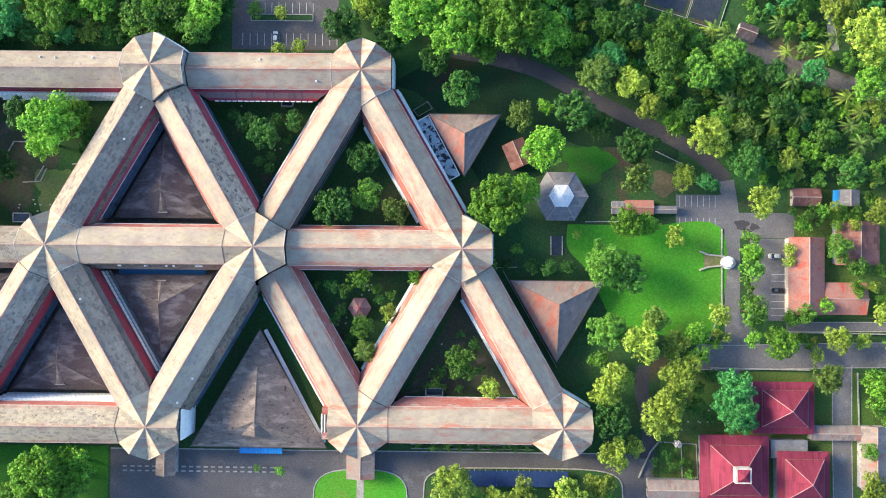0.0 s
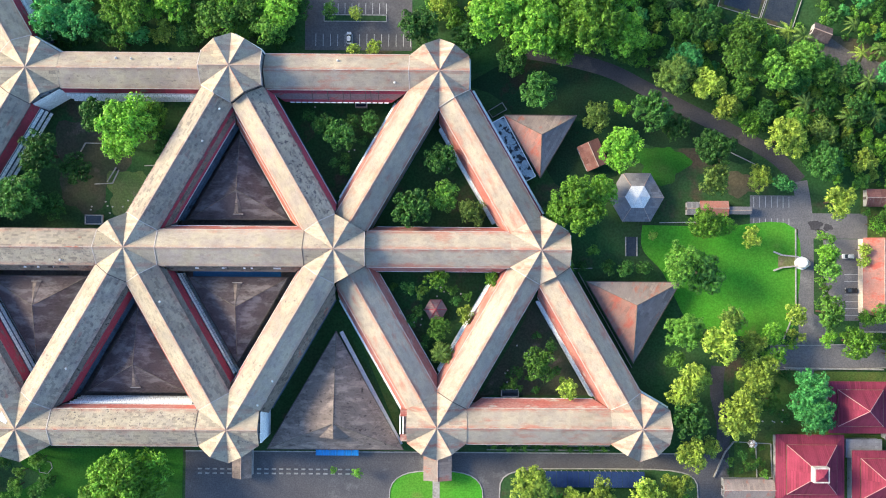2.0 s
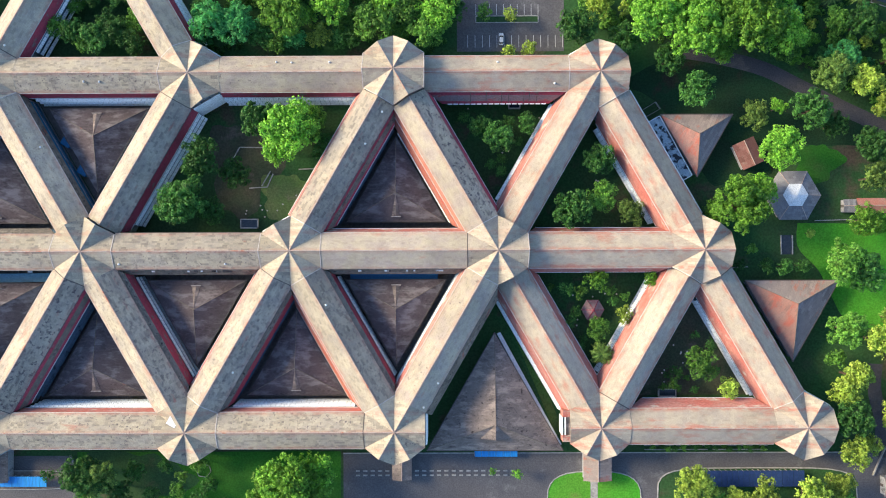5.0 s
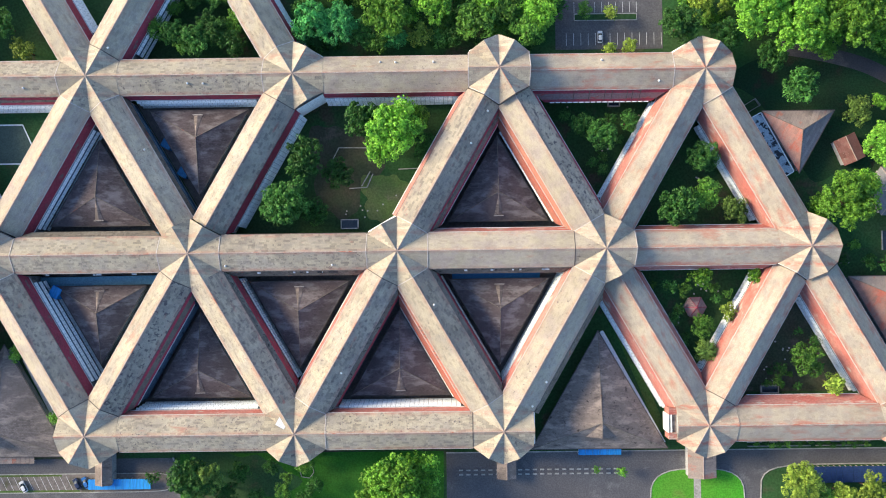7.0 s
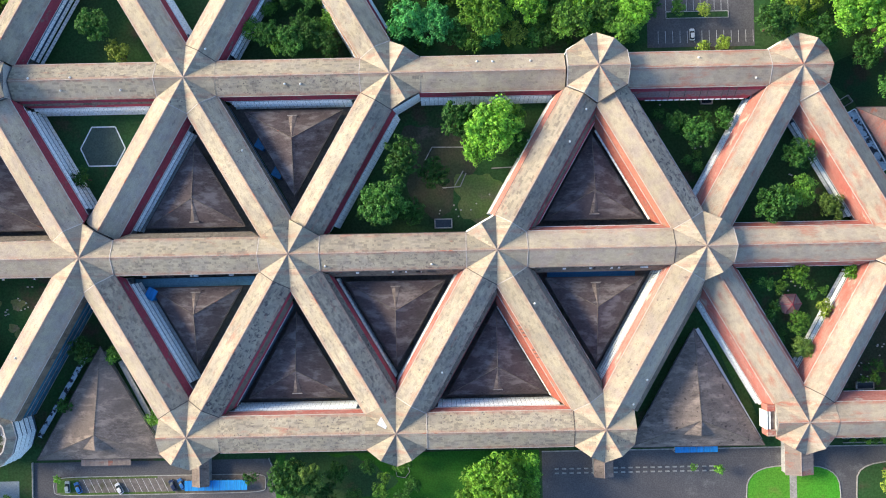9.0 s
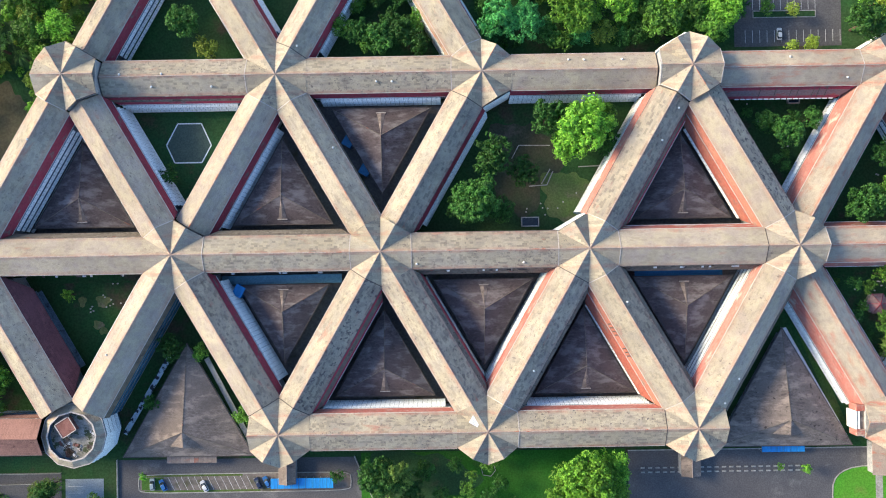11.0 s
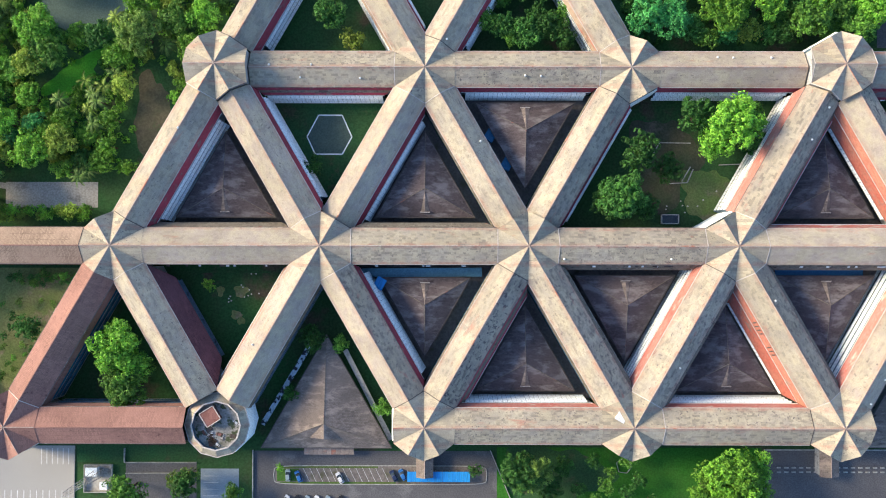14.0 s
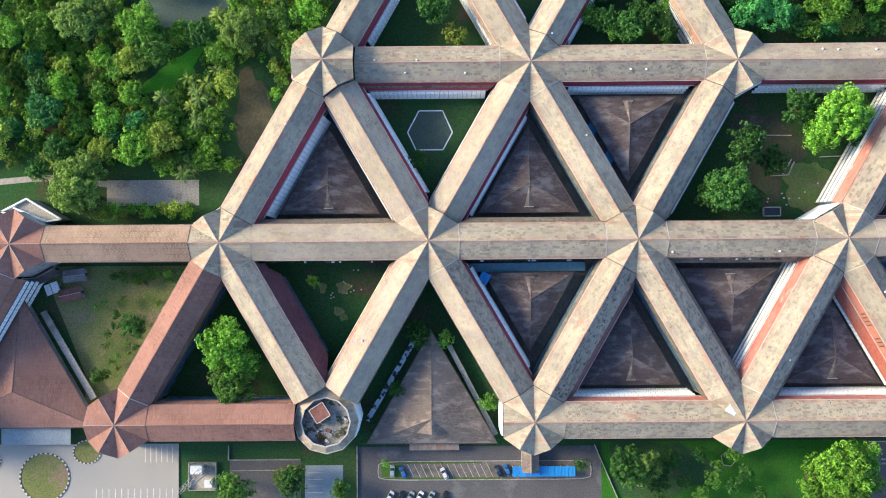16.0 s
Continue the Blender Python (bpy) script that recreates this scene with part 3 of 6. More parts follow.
            for x in np.arange(k0 + 1.0, k1 - 2.0, 1.7):
                part("facade_panel", slab([(x, side * (foot + 0.05), FOOT - 0.3), (x + 1.55, side * (foot + 0.05), FOOT - 0.3), (x + 1.55, side * (foot + 0.45), FOOT - 1.6), (x, side * (foot + 0.45), FOOT - 1.6)], 0.08), M_WHITE, w, "white louvre panel")
        if row == 0 and out.y < -0.3 and not brown and 1 <= a[1] <= 4:
            lot = random.Random(a[1] * 7)
            for _ in range(9):
                x, wide_by = lot.uniform(s + 2, e - 4), lot.choice((0.7, 1.1, 1.6))
                o = HALF + 0.75
                z = EAVE - 0.35 - drop * (o - HALF + 0.3)
                part("skylight", slab([(x, side * (o - 0.3), z + 0.45), (x + wide_by, side * (o - 0.3), z + 0.45), (x + wide_by, side * (o + 0.3), z + 0.35), (x, side * (o + 0.3), z + 0.35)], 0.5),
                     M_SKYLIGHT if lot.random() < 0.5 else M_JOINT, w, "small box skylight on the skirt roof")
        if plain or bare:
            continue
        count = int((e - s) / 1.6)
        pitch = (e - s) / count
        cells = [(s + k * pitch + 0.045, s + (k + 1) * pitch - 0.045) for k in range(count)]
        steep = out.x < -0.3 or sheer
        reach_out, lean, stagger = (0.8, 0.9, 0.2) if steep and red else (0.3, 1.5, 0.12) if steep else (0.6, 0.6, 0.2) if row == -1 else (0.85, 0.6, 0.3)
        for level, z in enumerate(np.arange(FOOT - 0.6, 1.4, -2.6)):
            o = foot + 0.12 + stagger * level
            posts = [(s + k * pitch - 0.05, s + k * pitch + 0.05, side * (wall + 0.1), side * (o + 0.1), max(0.0, z - 2.5), z - 0.1) for k in range(0, count + 1, 2)]
            panels = [slab([(x0, side * o, z), (x1, side * o, z), (x1, side * (o + reach_out), z - lean), (x0, side * (o + reach_out), z - lean)], 0.07) for x0, x1 in cells]
            tagged(part("facade_panel", joined(*panels), M_WHITE, w, "row of tilted white louvre panels"), kind="stuff")
            tagged(part("facade_post", boxes(posts), M_SLATE, w, "row of slim dark posts behind the panels"), kind="stuff")
    part("ridge_cap", boxes([(HUB + 0.15, length - HUB - 0.15, -0.17, 0.17, RIDGE - 0.12, RIDGE + 0.13)]), M_RIDGE if not brown else M_ROOF_BROWN, w)


MOSSY = {((0, 1), (-1, 2), 1), ((0, 1), (0, 2), 1), ((0, 2), (0, 3), 1), ((0, 2), (-1, 3), 1), ((0, 3), (-1, 3), 1), ((0, 3), (-1, 4), 1),
         ((0, 2), (1, 1), -1), ((0, 3), (0, 4), -1), ((0, 4), (0, 5), -1), ((1, 3), (1, 4), 1)}
# lichen-spotted slopes with shade in their base, mostly those facing east
LICHEN = {((0, i), (-1, i), 1) for i in (2, 3, 4)} | {((0, i), (-1, i + 1), 1) for i in (2, 3)} | {((0, 2), (1, 1), s) for s in (1, -1)} | {((0, 3), (1, 2), -1), ((0, 1), (1, 1), -1), ((0, 2), (0, 3), -1)}
OPEN = (-1, 5)
WIDE = {((1, 0), (1, 1), 1): (9.8, M_SKIRT, 7.5), ((0, 1), (1, 1), 1): (9.2, M_SKIRT_PALE, 10.0), ((0, 2), (-1, 2), -1): (9.6, M_SKIRT_PALE, 10.6)}
RED_EDGE = {((0, 0), (0, 1), 1), ((0, 1), (-1, 1), 1), ((0, 1), (1, 1), -1), ((0, 4), (-1, 5), -1)}
BARE = RED_EDGE | {((0, 3), (-1, 4), -1), ((0, 3), (-1, 3), -1), ((0, 3), (1, 3), 1), ((0, 3), (1, 2), 1), ((0, 0), (0, 1), -1), ((0, 1), (0, 2), -1), ((-1, 0), (-1, 1), -1), ((0, 3), (1, 3), -1), ((0, 2), (-1, 2), 1), ((0, 0), (-1, 0), 1), ((0, 0), (-1, 1), 1), ((0, 1), (-1, 2), 1), ((0, 2), (1, 1), -1), ((0, 1), (1, 0), -1), ((0, 2), (-1, 3), 1), ((0, 3), (-1, 3), 1),
                   ((0, 3), (-1, 4), 1), ((0, 4), (-1, 5), 1), ((0, 4), (-1, 4), -1), ((0, 5), (-1, 6), 1), ((0, 5), (-1, 6), -1), ((-1, 5), (-1, 6), -1)}
# steep red bands under a mossy eaves strip, with or without panels below
SHEER = {((0, 3), (-1, 3), 1): True, ((0, 2), (-1, 2), 1): True, ((0, 2), (-1, 3), 1): False}
MOSS_ONLY = {((0, 1), (-1, 2), 1)}
RED_BROAD = {((0, 2), (1, 1), 1): 8.0, ((0, 1), (-1, 2), -1): 7.6, ((0, 2), (-1, 3), -1): 7.8, ((0, 0), (0, 1), -1): 8.0, ((0, 1), (0, 2), -1): 7.8, ((0, 1), (-1, 1), 1): 8.7, ((-1, 0), (-1, 1), -1): 9.2}
BROAD = {((0, 5), (-1, 5), 1)}


def hub(n):
    p = node(*n)
    roof = M_ROOF_BROWN if n in ((0, 6), (-1, 6), (-1, 7)) else M_ROOF_RED_HUB if n in REDDISH else M_ROOF_RUST_HUB if n in RUSTY else M_ROOF_HUB
    h = thing("roof_hub", Matrix.Translation(p), "hexagonal stair tower under a folded star-shaped roof", "roof hub", "hubs of the building")
    rnd = random.Random(n[0] * 31 + n[1])
    top, r = ridge_of(n), HUB + 0.16
    corner = r / math.cos(radians(30)) * 0.985
    low = top - r * T30 * SLOPE * 0.97
    out = ways(n)
    tips = []
    for k in range(12):
        rr = r if k % 2 == 0 else corner
        tips.append((rr * math.cos(radians(30 * k)), rr * math.sin(radians(30 * k)), top if k % 2 == 0 else low))
    for k in range(12):
        part("roof_facet", slab([(0, 0, top), tips[k], tips[(k + 1) % 12]], 0.3), roof, h)
    for k in range(6):
        kind = rnd.choice(("pale", "pale", "dark", "none", "none")) if k in out else "none"
        if kind != "none":
            ends = [tips[2 * k - 1], tips[2 * k], tips[2 * k + 1]]
            part("coping", joined(bar(ends[0], ends[1], 0.26, 0.07), bar(ends[1], ends[2], 0.26, 0.07)), M_COPING if kind == "pale" else M_JOINT, h,
                 "pale coping strip" if kind == "pale" else "dark expansion joint")
        part("ridge_strip", bar((0, 0, top - 0.05), (tips[2 * k][0] * 0.99, tips[2 * k][1] * 0.99, top - 0.05), 0.22, 0.12), M_RIDGE, h)
    wr = (HUB - 0.5) / math.cos(radians(30))
    ring = [(wr * math.cos(radians(60 * k + 30)), wr * math.sin(radians(60 * k + 30)), low - 0.3) for k in range(6)]
    part("wall", slab(ring, low - 0.3), M_WALL, h)
    for k in range(6):
        if k in out or n in ((0, 6), (-1, 6), (-1, 7)) or (n[0] == -1 and k in (4, 5)):
            continue
        turn = Matrix.Rotation(radians(60 * k), 4, "Z")
        if n == (-1, 1) and k == 3:
            for name, mat, items in (("frame_block", M_SKIRT_PALE, [(HUB - 0.4, HUB + 2.4, y - 1.2, y + 1.2, low - 6.0, low - 0.9) for y in (-4.4, 4.4)]),
                                     ("recess", M_HALL_PALE, [(HUB - 0.4, HUB + 1.2, -3.2, 3.2, low - 7.0, low - 1.6)]),
                                     ("fin", M_WHITE, [(HUB + x, HUB + x + 0.45, -3.2, 3.2, low - 7.0, low - 1.0) for x in (1.25, 2.3)])):
                for item in items:
                    block = boxes([item])
                    block.transform(turn)
                    part(name, block, mat, h, {"frame_block": "orange-red frame block", "recess": "brown recess between the fins", "fin": "white upright fin"}[name])
            continue
        posts = boxes([(HUB - 0.45, HUB + 0.15, y - 0.12, y + 0.12, 0, low - 0.35) for y in (-5.2, -1.8, 1.8, 5.2)])
        posts.transform(turn)
        part("louvre_post", posts, M_SLATE, h)
        rows = [z for z in np.arange(low - 14.4, low - 1.2, 1.75) if z > 0.1]
        slats = joined(*[slab([(HUB + 0.2, -5.4, z + 1.3), (HUB + 0.2, 5.4, z + 1.3), (HUB + 0.75, 5.4, z), (HUB + 0.75, -5.4, z)], 0.08) for z in rows])
        slats.transform(turn)
        part("louvre_panel", slats, M_WHITE, h, "white horizontal louvre panel")


def unfinished_tower(n):
    """A hub without its star roof: a rim of sloping roof round an open concrete deck."""
    h = thing("open_tower", Matrix.Translation(node(*n)), "roofless stair tower with a cluttered concrete deck and pale rim", "tower")
    k12 = [radians(30 * k) for k in range(12)]
    ro, ri, z0, z1 = 11.3, 8.5, 13.9, 15.6
    for k in range(12):
        a, b = k12[k], k12[(k + 1) % 12]
        quad = [(ro * math.cos(a), ro * math.sin(a), z0), (ro * math.cos(b), ro * math.sin(b), z0), (ri * math.cos(b), ri * math.sin(b), z1), (ri * math.cos(a), ri * math.sin(a), z1)]
        part("rim_roof", slab(quad, 0.25), M_ROOF_HUB, h)
        part("coping", bar(quad[3], quad[2], 0.5, 0.15), M_COPING, h)
        part("coping", bar(quad[0], quad[1], 0.3, 0.15), M_COPING, h)
        lower = [(x * s, y * s, z0 - 0.3) for s, (x, y) in ((0.95, quad[0][:2]), (0.95, quad[1][:2]), (1.0, quad[2][:2]), (1.0, quad[3][:2]))]
        part("wall", slab(lower, z0 - 0.3), M_SLATE, h)
        for z in (12.2, 9.4, 6.6, 3.8):
            row = [(x * f, y * f, z - drop) for f, drop in ((0.965, 0.0), (1.03, 1.1)) for x, y in (quad[0][:2], quad[1][:2])]
            part("louvre_panel", slab([row[0], row[1], row[3], row[2]], 0.08), M_WHITE, h, "white tilted louvre panel")
    part("deck", slab([(9.0 * math.cos(a), 9.0 * math.sin(a), 13.2) for a in k12], 0.4), M_DECK, h, "stained grey concrete deck")
    block = boxes([(-2.6, 2.6, 1.2, 6.4, 13.2, 15.6)])
    block.transform(Matrix.Rotation(radians(32), 4, "Z"))
    part("stair_head", block, M_TIN, h, "rusty red stair head roof")
    lip = boxes([(-2.9, 2.9, 1.0, 1.25, 15.6, 15.75), (-2.9, 2.9, 6.35, 6.6, 15.6, 15.75), (2.6, 2.9, 1.0, 6.6, 15.6, 15.75), (-2.9, -2.6, 1.0, 6.6, 15.6, 15.75)])
    lip.transform(Matrix.Rotation(radians(32), 4, "Z"))
    part("stair_head_rim", lip, M_COPING, h)


for a, b in EDGES:
    wing(a, b)
for n in NODES:
    unfinished_tower(n) if n == OPEN else hub(n)


def dormer(parent, tip, y1, rise, half, foot, mat):
    """A flared gable that runs from a hipped roof's top towards its north or south eaves."""
    z = tip[2] - rise
    for s in (1, -1):
        part("dormer_roof", slab([(tip[0], tip[1], tip[2] + 0.05), (tip[0], y1, z), (tip[0] + s * half, y1, foot)], 0.15), mat, parent)
    part("dormer_eave", bar((tip[0] - half, y1, foot), (tip[0] + half, y1, foot), 0.22, 0.1), M_COPING if half < 3 else M_MOSS, parent)
    v = [(tip[0], y1 + 0.2, z - 0.1), (tip[0] + half * 0.9, y1 + 0.2, foot), (tip[0] - half * 0.9, y1 + 0.2, foot)]
    v += [(x, y + 0.2, q) for x, y, q in v]
    part("gable", mesh_of("gable", v, [(0, 2, 1), (3, 4, 5), (0, 1, 4, 3), (1, 2, 5, 4), (2, 0, 3, 5)]), M_WALL, parent)


def hall(cx, cy, turn, inr, eave, top, mat, label, with_dormer=True, apex=(0, 0), group="halls in the courtyards", slopes=()):
    """A triangular hall with a three-sided hipped roof, one corner to the north before it is turned."""
    t = thing("triangular_hall", Matrix.Translation((cx, cy, 0)) @ Matrix.Rotation(radians(turn), 4, "Z"), label, "hall", group)
    cor = [(2 * inr * math.cos(radians(90 + 120 * k)), 2 * inr * math.sin(radians(90 + 120 * k)), eave) for k in range(3)]
    tip = (*apex, top)
    for k in range(3):
        part("roof_slope", slab([tip, cor[k], cor[(k + 1) % 3]], 0.25), slopes[k] if slopes else mat, t)
        part("hip_strip", bar(cor[k], tip, 0.2, 0.08), M_MOSS, t)
    part("wall", slab([(x * 0.92, y * 0.92, eave - 0.25) for x, y, z in cor], eave - 0.25), M_WALL, t)
    edge = [bar(cor[k], cor[(k + 1) % 3], 0.3, 0.08) for k in range(3)]
    part("eaves_gutter", joined(*edge), M_JOINT, t)
    if with_dormer:
        if inr > 12:
            y1 = apex[1] - 5.6
            dormer(t, tip, y1, (top - eave) * 0.12, 5.4, eave + (top - eave) * (y1 + inr) / (apex[1] + inr) + 0.1, mat)
        else:
            y1 = -inr * 0.8
            z = eave + (top - eave) * (y1 + inr) / (apex[1] + inr)
            for side in (1, -1):
                part("dormer_roof", slab([(0, -0.5, top - 0.1), (0, y1, z + 0.5), (side * 1.5, y1, z + 0.08)], 0.12), M_HALL_PALE, t, "small weathered dormer slope")
            part("ridge_strip", bar(tip, (0, y1, z), 0.32, 0.14), M_HALL_PALE, t, "paler weathered ridge strip")
            part("ridge_vent", boxes([(-1.7, 1.7, y1 - 0.25, y1 + 0.2, z - 0.1, z + 0.45)]), M_HALL_PALE, t, "low ridge vent")
            part("vent_cap", boxes([(-1.8, 1.8, y1 - 0.32, y1 - 0.12, z + 0.45, z + 0.55)]), M_COPING, t, "pale cap of the ridge vent")
    return t


def cell(row, i, up):
    """The middle of a triangular court: up with its point at node (row, i) to the north, else to the south."""
    p = node(row, i)
    return p.x, p.y - up * ROW * 2 / 3


for row, i, up in ((1, 1, 1), (0, 3, -1), (1, 3, 1), (1, 4, 1), (-1, 2, -1), (0, 2, 1), (-1, 3, -1), (0, 3, 1), (-1, 4, -1)):
    hall(*cell(row, i, up), 0 if up > 0 else 180, 9.5 if (row, i) == (-1, 4) else 10.4, 5.0, 9.0, M_HALL, "triangular hall with a dark weathered hipped roof and a dormer")
hall(-65.9, -58.0, 0, 14.2, 4.5, 10.5, M_HALL_PALE, "large triangular hall with a brown weathered hipped roof", apex=(0, -3.6), group="large halls by the road")
hall(-280.8, -59.1, 0, 13.6, 4.5, 10.5, M_HALL_PALE, "large triangular hall with a brown weathered hipped roof", apex=(0, -3.6), group="large halls by the road")
hall(-428.8, -50.0, 0, 16.0, 5.0, 10.5, M_ROOF_BROWN, "large triangular hall with a plain terracotta hipped roof", False, apex=(0, -2), group="large halls by the road")
hall(7.5, 41.4, 60, 7.6, 5.0, 8.5, M_HALL_RED, "small triangular hall with a faded red and grey hipped roof", False, group="east halls", slopes=(M_HALL_ROSE, M_HALL_GREY, M_HALL_RED))
hall(41.4, -20.9, 60, 9.8, 5.0, 9.0, M_HALL_RED, "triangular hall with a faded red and grey hipped roof", False, apex=(1.5, 0.5), group="east halls", slopes=(M_HALL_ROSE, M_HALL_GREY, M_HALL_RED))


# ---- ground, roads and lawns ----
g = 1500
tagged(part("ground", slab([(-g, -g, 0), (g, -g, 0), (g, g, 0), (-g, g, 0)], 1.0), M_GROUND), "rough green grass and bare earth ground", "ground", kind="structure")


def flat(name, label, mat, poly, z=0.05, kind="structure", rim=None, category="ground"):
    ob = part(name, slab([(x, y, z) for x, y in poly], z + 0.2), mat)
    tagged(ob, label, category, kind=kind)
    if rim:
        n = len(poly)
        part("kerb", joined(*[bar((*poly[k], z - 0.05), (*poly[(k + 1) % n], z - 0.05), rim, 0.2) for k in range(n)]), M_KERB, ob)
    return ob


def rect(x0, x1, y0, y1):
    return [(x0, y0), (x1, y0), (x1, y1), (x0, y1)]


def oval(cx, cy, rx, ry, power=2.0, n=28):
    out = []
    for k in range(n):
        c, s = math.cos(2 * math.pi * k / n), math.sin(2 * math.pi * k / n)
        out.append((cx + rx * math.copysign(abs(c) ** (2 / power), c), cy + ry * math.copysign(abs(s) ** (2 / power), s)))
    return out


def blob(cx, cy, rx, ry, phase=0.0, n=48):
    """An uneven rounded outline."""
    out = []
    for k in range(n):
        t = 2 * math.pi * k / n
        f = 1 + 0.16 * math.sin(3 * t + phase) + 0.10 * math.sin(5 * t + 2 * phase) + 0.05 * math.sin(11 * t + phase)
        out.append((cx + rx * f * math.cos(t), cy + ry * f * math.sin(t)))
    return out


def smooth(points, n=6):
    """A smooth line through the points."""
    p = [points[0], *points, points[-1]]
    out = []
    for k in range(1, len(p) - 2):
        for j in range(n):
            t = j / n
            out.append(tuple(0.5 * (2 * p[k][c] + (p[k + 1][c] - p[k - 1][c]) * t + (2 * p[k - 1][c] - 5 * p[k][c] + 4 * p[k + 1][c] - p[k + 2][c]) * t * t
                                    + (3 * p[k][c] - p[k - 1][c] - 3 * p[k + 1][c] + p[k + 2][c]) * t ** 3) for c in (0, 1)))
    return out + [points[-1]]


def ribbon(name, label, mat, points, width, z=0.05, kerb=True):
    line = [Vector((*q, 0)) for q in smooth(points)]
    left, right = [], []
    for k, q in enumerate(line):
        d = (line[min(k + 1, len(line) - 1)] - line[max(k - 1, 0)]).normalized()
        s = Vector((-d.y, d.x, 0)) * (width / 2)
        left.append((q + s).to_tuple()), right.append((q - s).to_tuple())
    n = len(line)
    v = [(x, y, z) for x, y, _ in left + right] + [(x, y, -0.1) for x, y, _ in left + right]
    f = [(k + 1, k, k + n, k + n + 1) for k in range(n - 1)]
    f += [(k, k + 1, k + 1 + 2 * n, k + 2 * n) for k in range(n - 1)] + [(k + n + 1, k + n, k + 3 * n, k + 3 * n + 1) for k in range(n - 1)]
    ob = tagged(part(name, mesh_of(name, v, f), mat), label, "road", kind="structure")
    if kerb:
        for edge in (left, right):
            part("kerb", joined(*[bar((*edge[k][:2], 0), (*edge[k + 1][:2], 0), 0.3, 0.16) for k in range(n - 1)]), M_KERB, ob)
    return ob


def bays(parent, x0, x1, y0, y1, count, lean=0.0, z=0.056, wide=0.15):
    """Painted bay lines across a parking strip."""
    for k in range(count + 1):
        x = x0 + (x1 - x0) * k / count
        part("painted_line", bar((x, y0, z), (x + lean, y1, z), wide, 0.008), M_LINE, parent)


def low_wall(points, label="low pale boundary wall", height=0.8, width=0.3, mat=None):
    t = thing("low_wall", (0, 0, 0), label, "wall", "boundary walls")
    for k in range(len(points) - 1):
        part("wall_run", bar((*points[k], 0), (*points[k + 1], 0), width, height), mat or M_KERB, t)


road = flat("road", "grey asphalt forecourt road", M_ASPHALT, rect(-121.2, 78, -104, -74.2), 0.04, category="road")
part("kerb", boxes([(-121.2, 66, -74.4, -74.0, 0, 0.2)]), M_KERB, road)
marks = [(x, x + 1.5, -80.9 - j * 1.6, -80.4 - j * 1.6, 0.042, 0.35) for x in np.arange(-116.6, -57.6, 2.7) for j in (0, 1)]
for x0, x1, y0, y1, z0, z1 in marks:
    part("kerb_block", boxes([(x0, x1, y0, y1, z0, z1)]), M_KERB, road)
flat("lawn", "bright green rounded lawn before the porch", M_LAWN, oval(-29.4, -91.8, 17.2, 10.8, 3.0), 0.12, rim=0.35)
flat("pavement", "narrow concrete path across the lawn", M_CONCRETE, rect(-30.7, -28.1, -100, -80.4), 0.17)
flat("lawn", "kerbed planted island by the road", M_GROUND, oval(30.2, -92.2, 36.5, 12.4, 5.0), 0.12, rim=0.4)
flat("lawn", "deep green lawn between trees", M_TURF, rect(-219, -122.2, -104, -73.5), 0.06)
# a patch darker than the lawn around it
flat("lawn", "darker grass patch under trees", M_SHADY, blob(-198, -84, 19, 11, 1.2), 0.066)
flat("road", "grey asphalt car park", M_ASPHALT, [(-308, -103), (-209, -103), (-221, -74.9), (-308, -74.9)], 0.04, category="road")
isle = flat("lawn", "worn grassy parking island with faint painted bays", M_TRACK, oval(-261.7, -83.7, 39.0, 3.4, 8.0), 0.10, rim=0.3)
bays(isle, -290, -261, -81.1, -86.5, 12, 2.6, 0.105, 0.12)
for x0, x1, y0, y1 in ((-298.5, -262.5, -81.2, -80.5), (-298.5, -256, -86.9, -86.2), (-299.5, -291.5, -86.0, -81.4)):
    flat("lawn", "thin grass strip on a parking island", M_MEADOW, rect(x0, x1, y0, y1), 0.115)
low_wall([(-221.4, -74.6), (-209.5, -103)], "low pale wall beside the car park")
low_wall([(-308.3, -74.6), (-308.3, -103)], "low stained wall beside the car park")
court_b = flat("pavement", "pale blue paved court with white lines", M_COURT_BLUE, rect(-327.5, -313.5, -104, -81.5), 0.06)
for y in np.arange(-101, -83, 2.4):
    part("painted_line", bar((-326.5, y, 0.062), (-321, y, 0.062), 0.14, 0.008), M_LINE, court_b)
flat("pavement", "dark fenced court", M_ASPHALT, rect(-355, -329, -104, -79.5), 0.05)
low_wall([(-355.3, -74), (-355.3, -79.2), (-329, -79.2)], "low wall round a dark court", 0.9)
low_wall([(-355, -83.2), (-329, -83.0)], "thin wall across a dark court", 0.6, 0.2)
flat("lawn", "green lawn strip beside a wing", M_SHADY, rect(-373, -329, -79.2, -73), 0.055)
plaza = flat("pavement", "pale concrete plaza", M_PLAZA, rect(-470, -373.6, -104, -73.2), 0.05)
bays(plaza, -386, -376, -74.2, -80.0, 5, wide=0.3)
bays(plaza, -404, -376, -89.5, -96.0, 12, wide=0.3)
low_wall([(-373.8, -74.5), (-373.8, -103)], "low pale kerb wall beside a plaza", 0.4, 0.3)
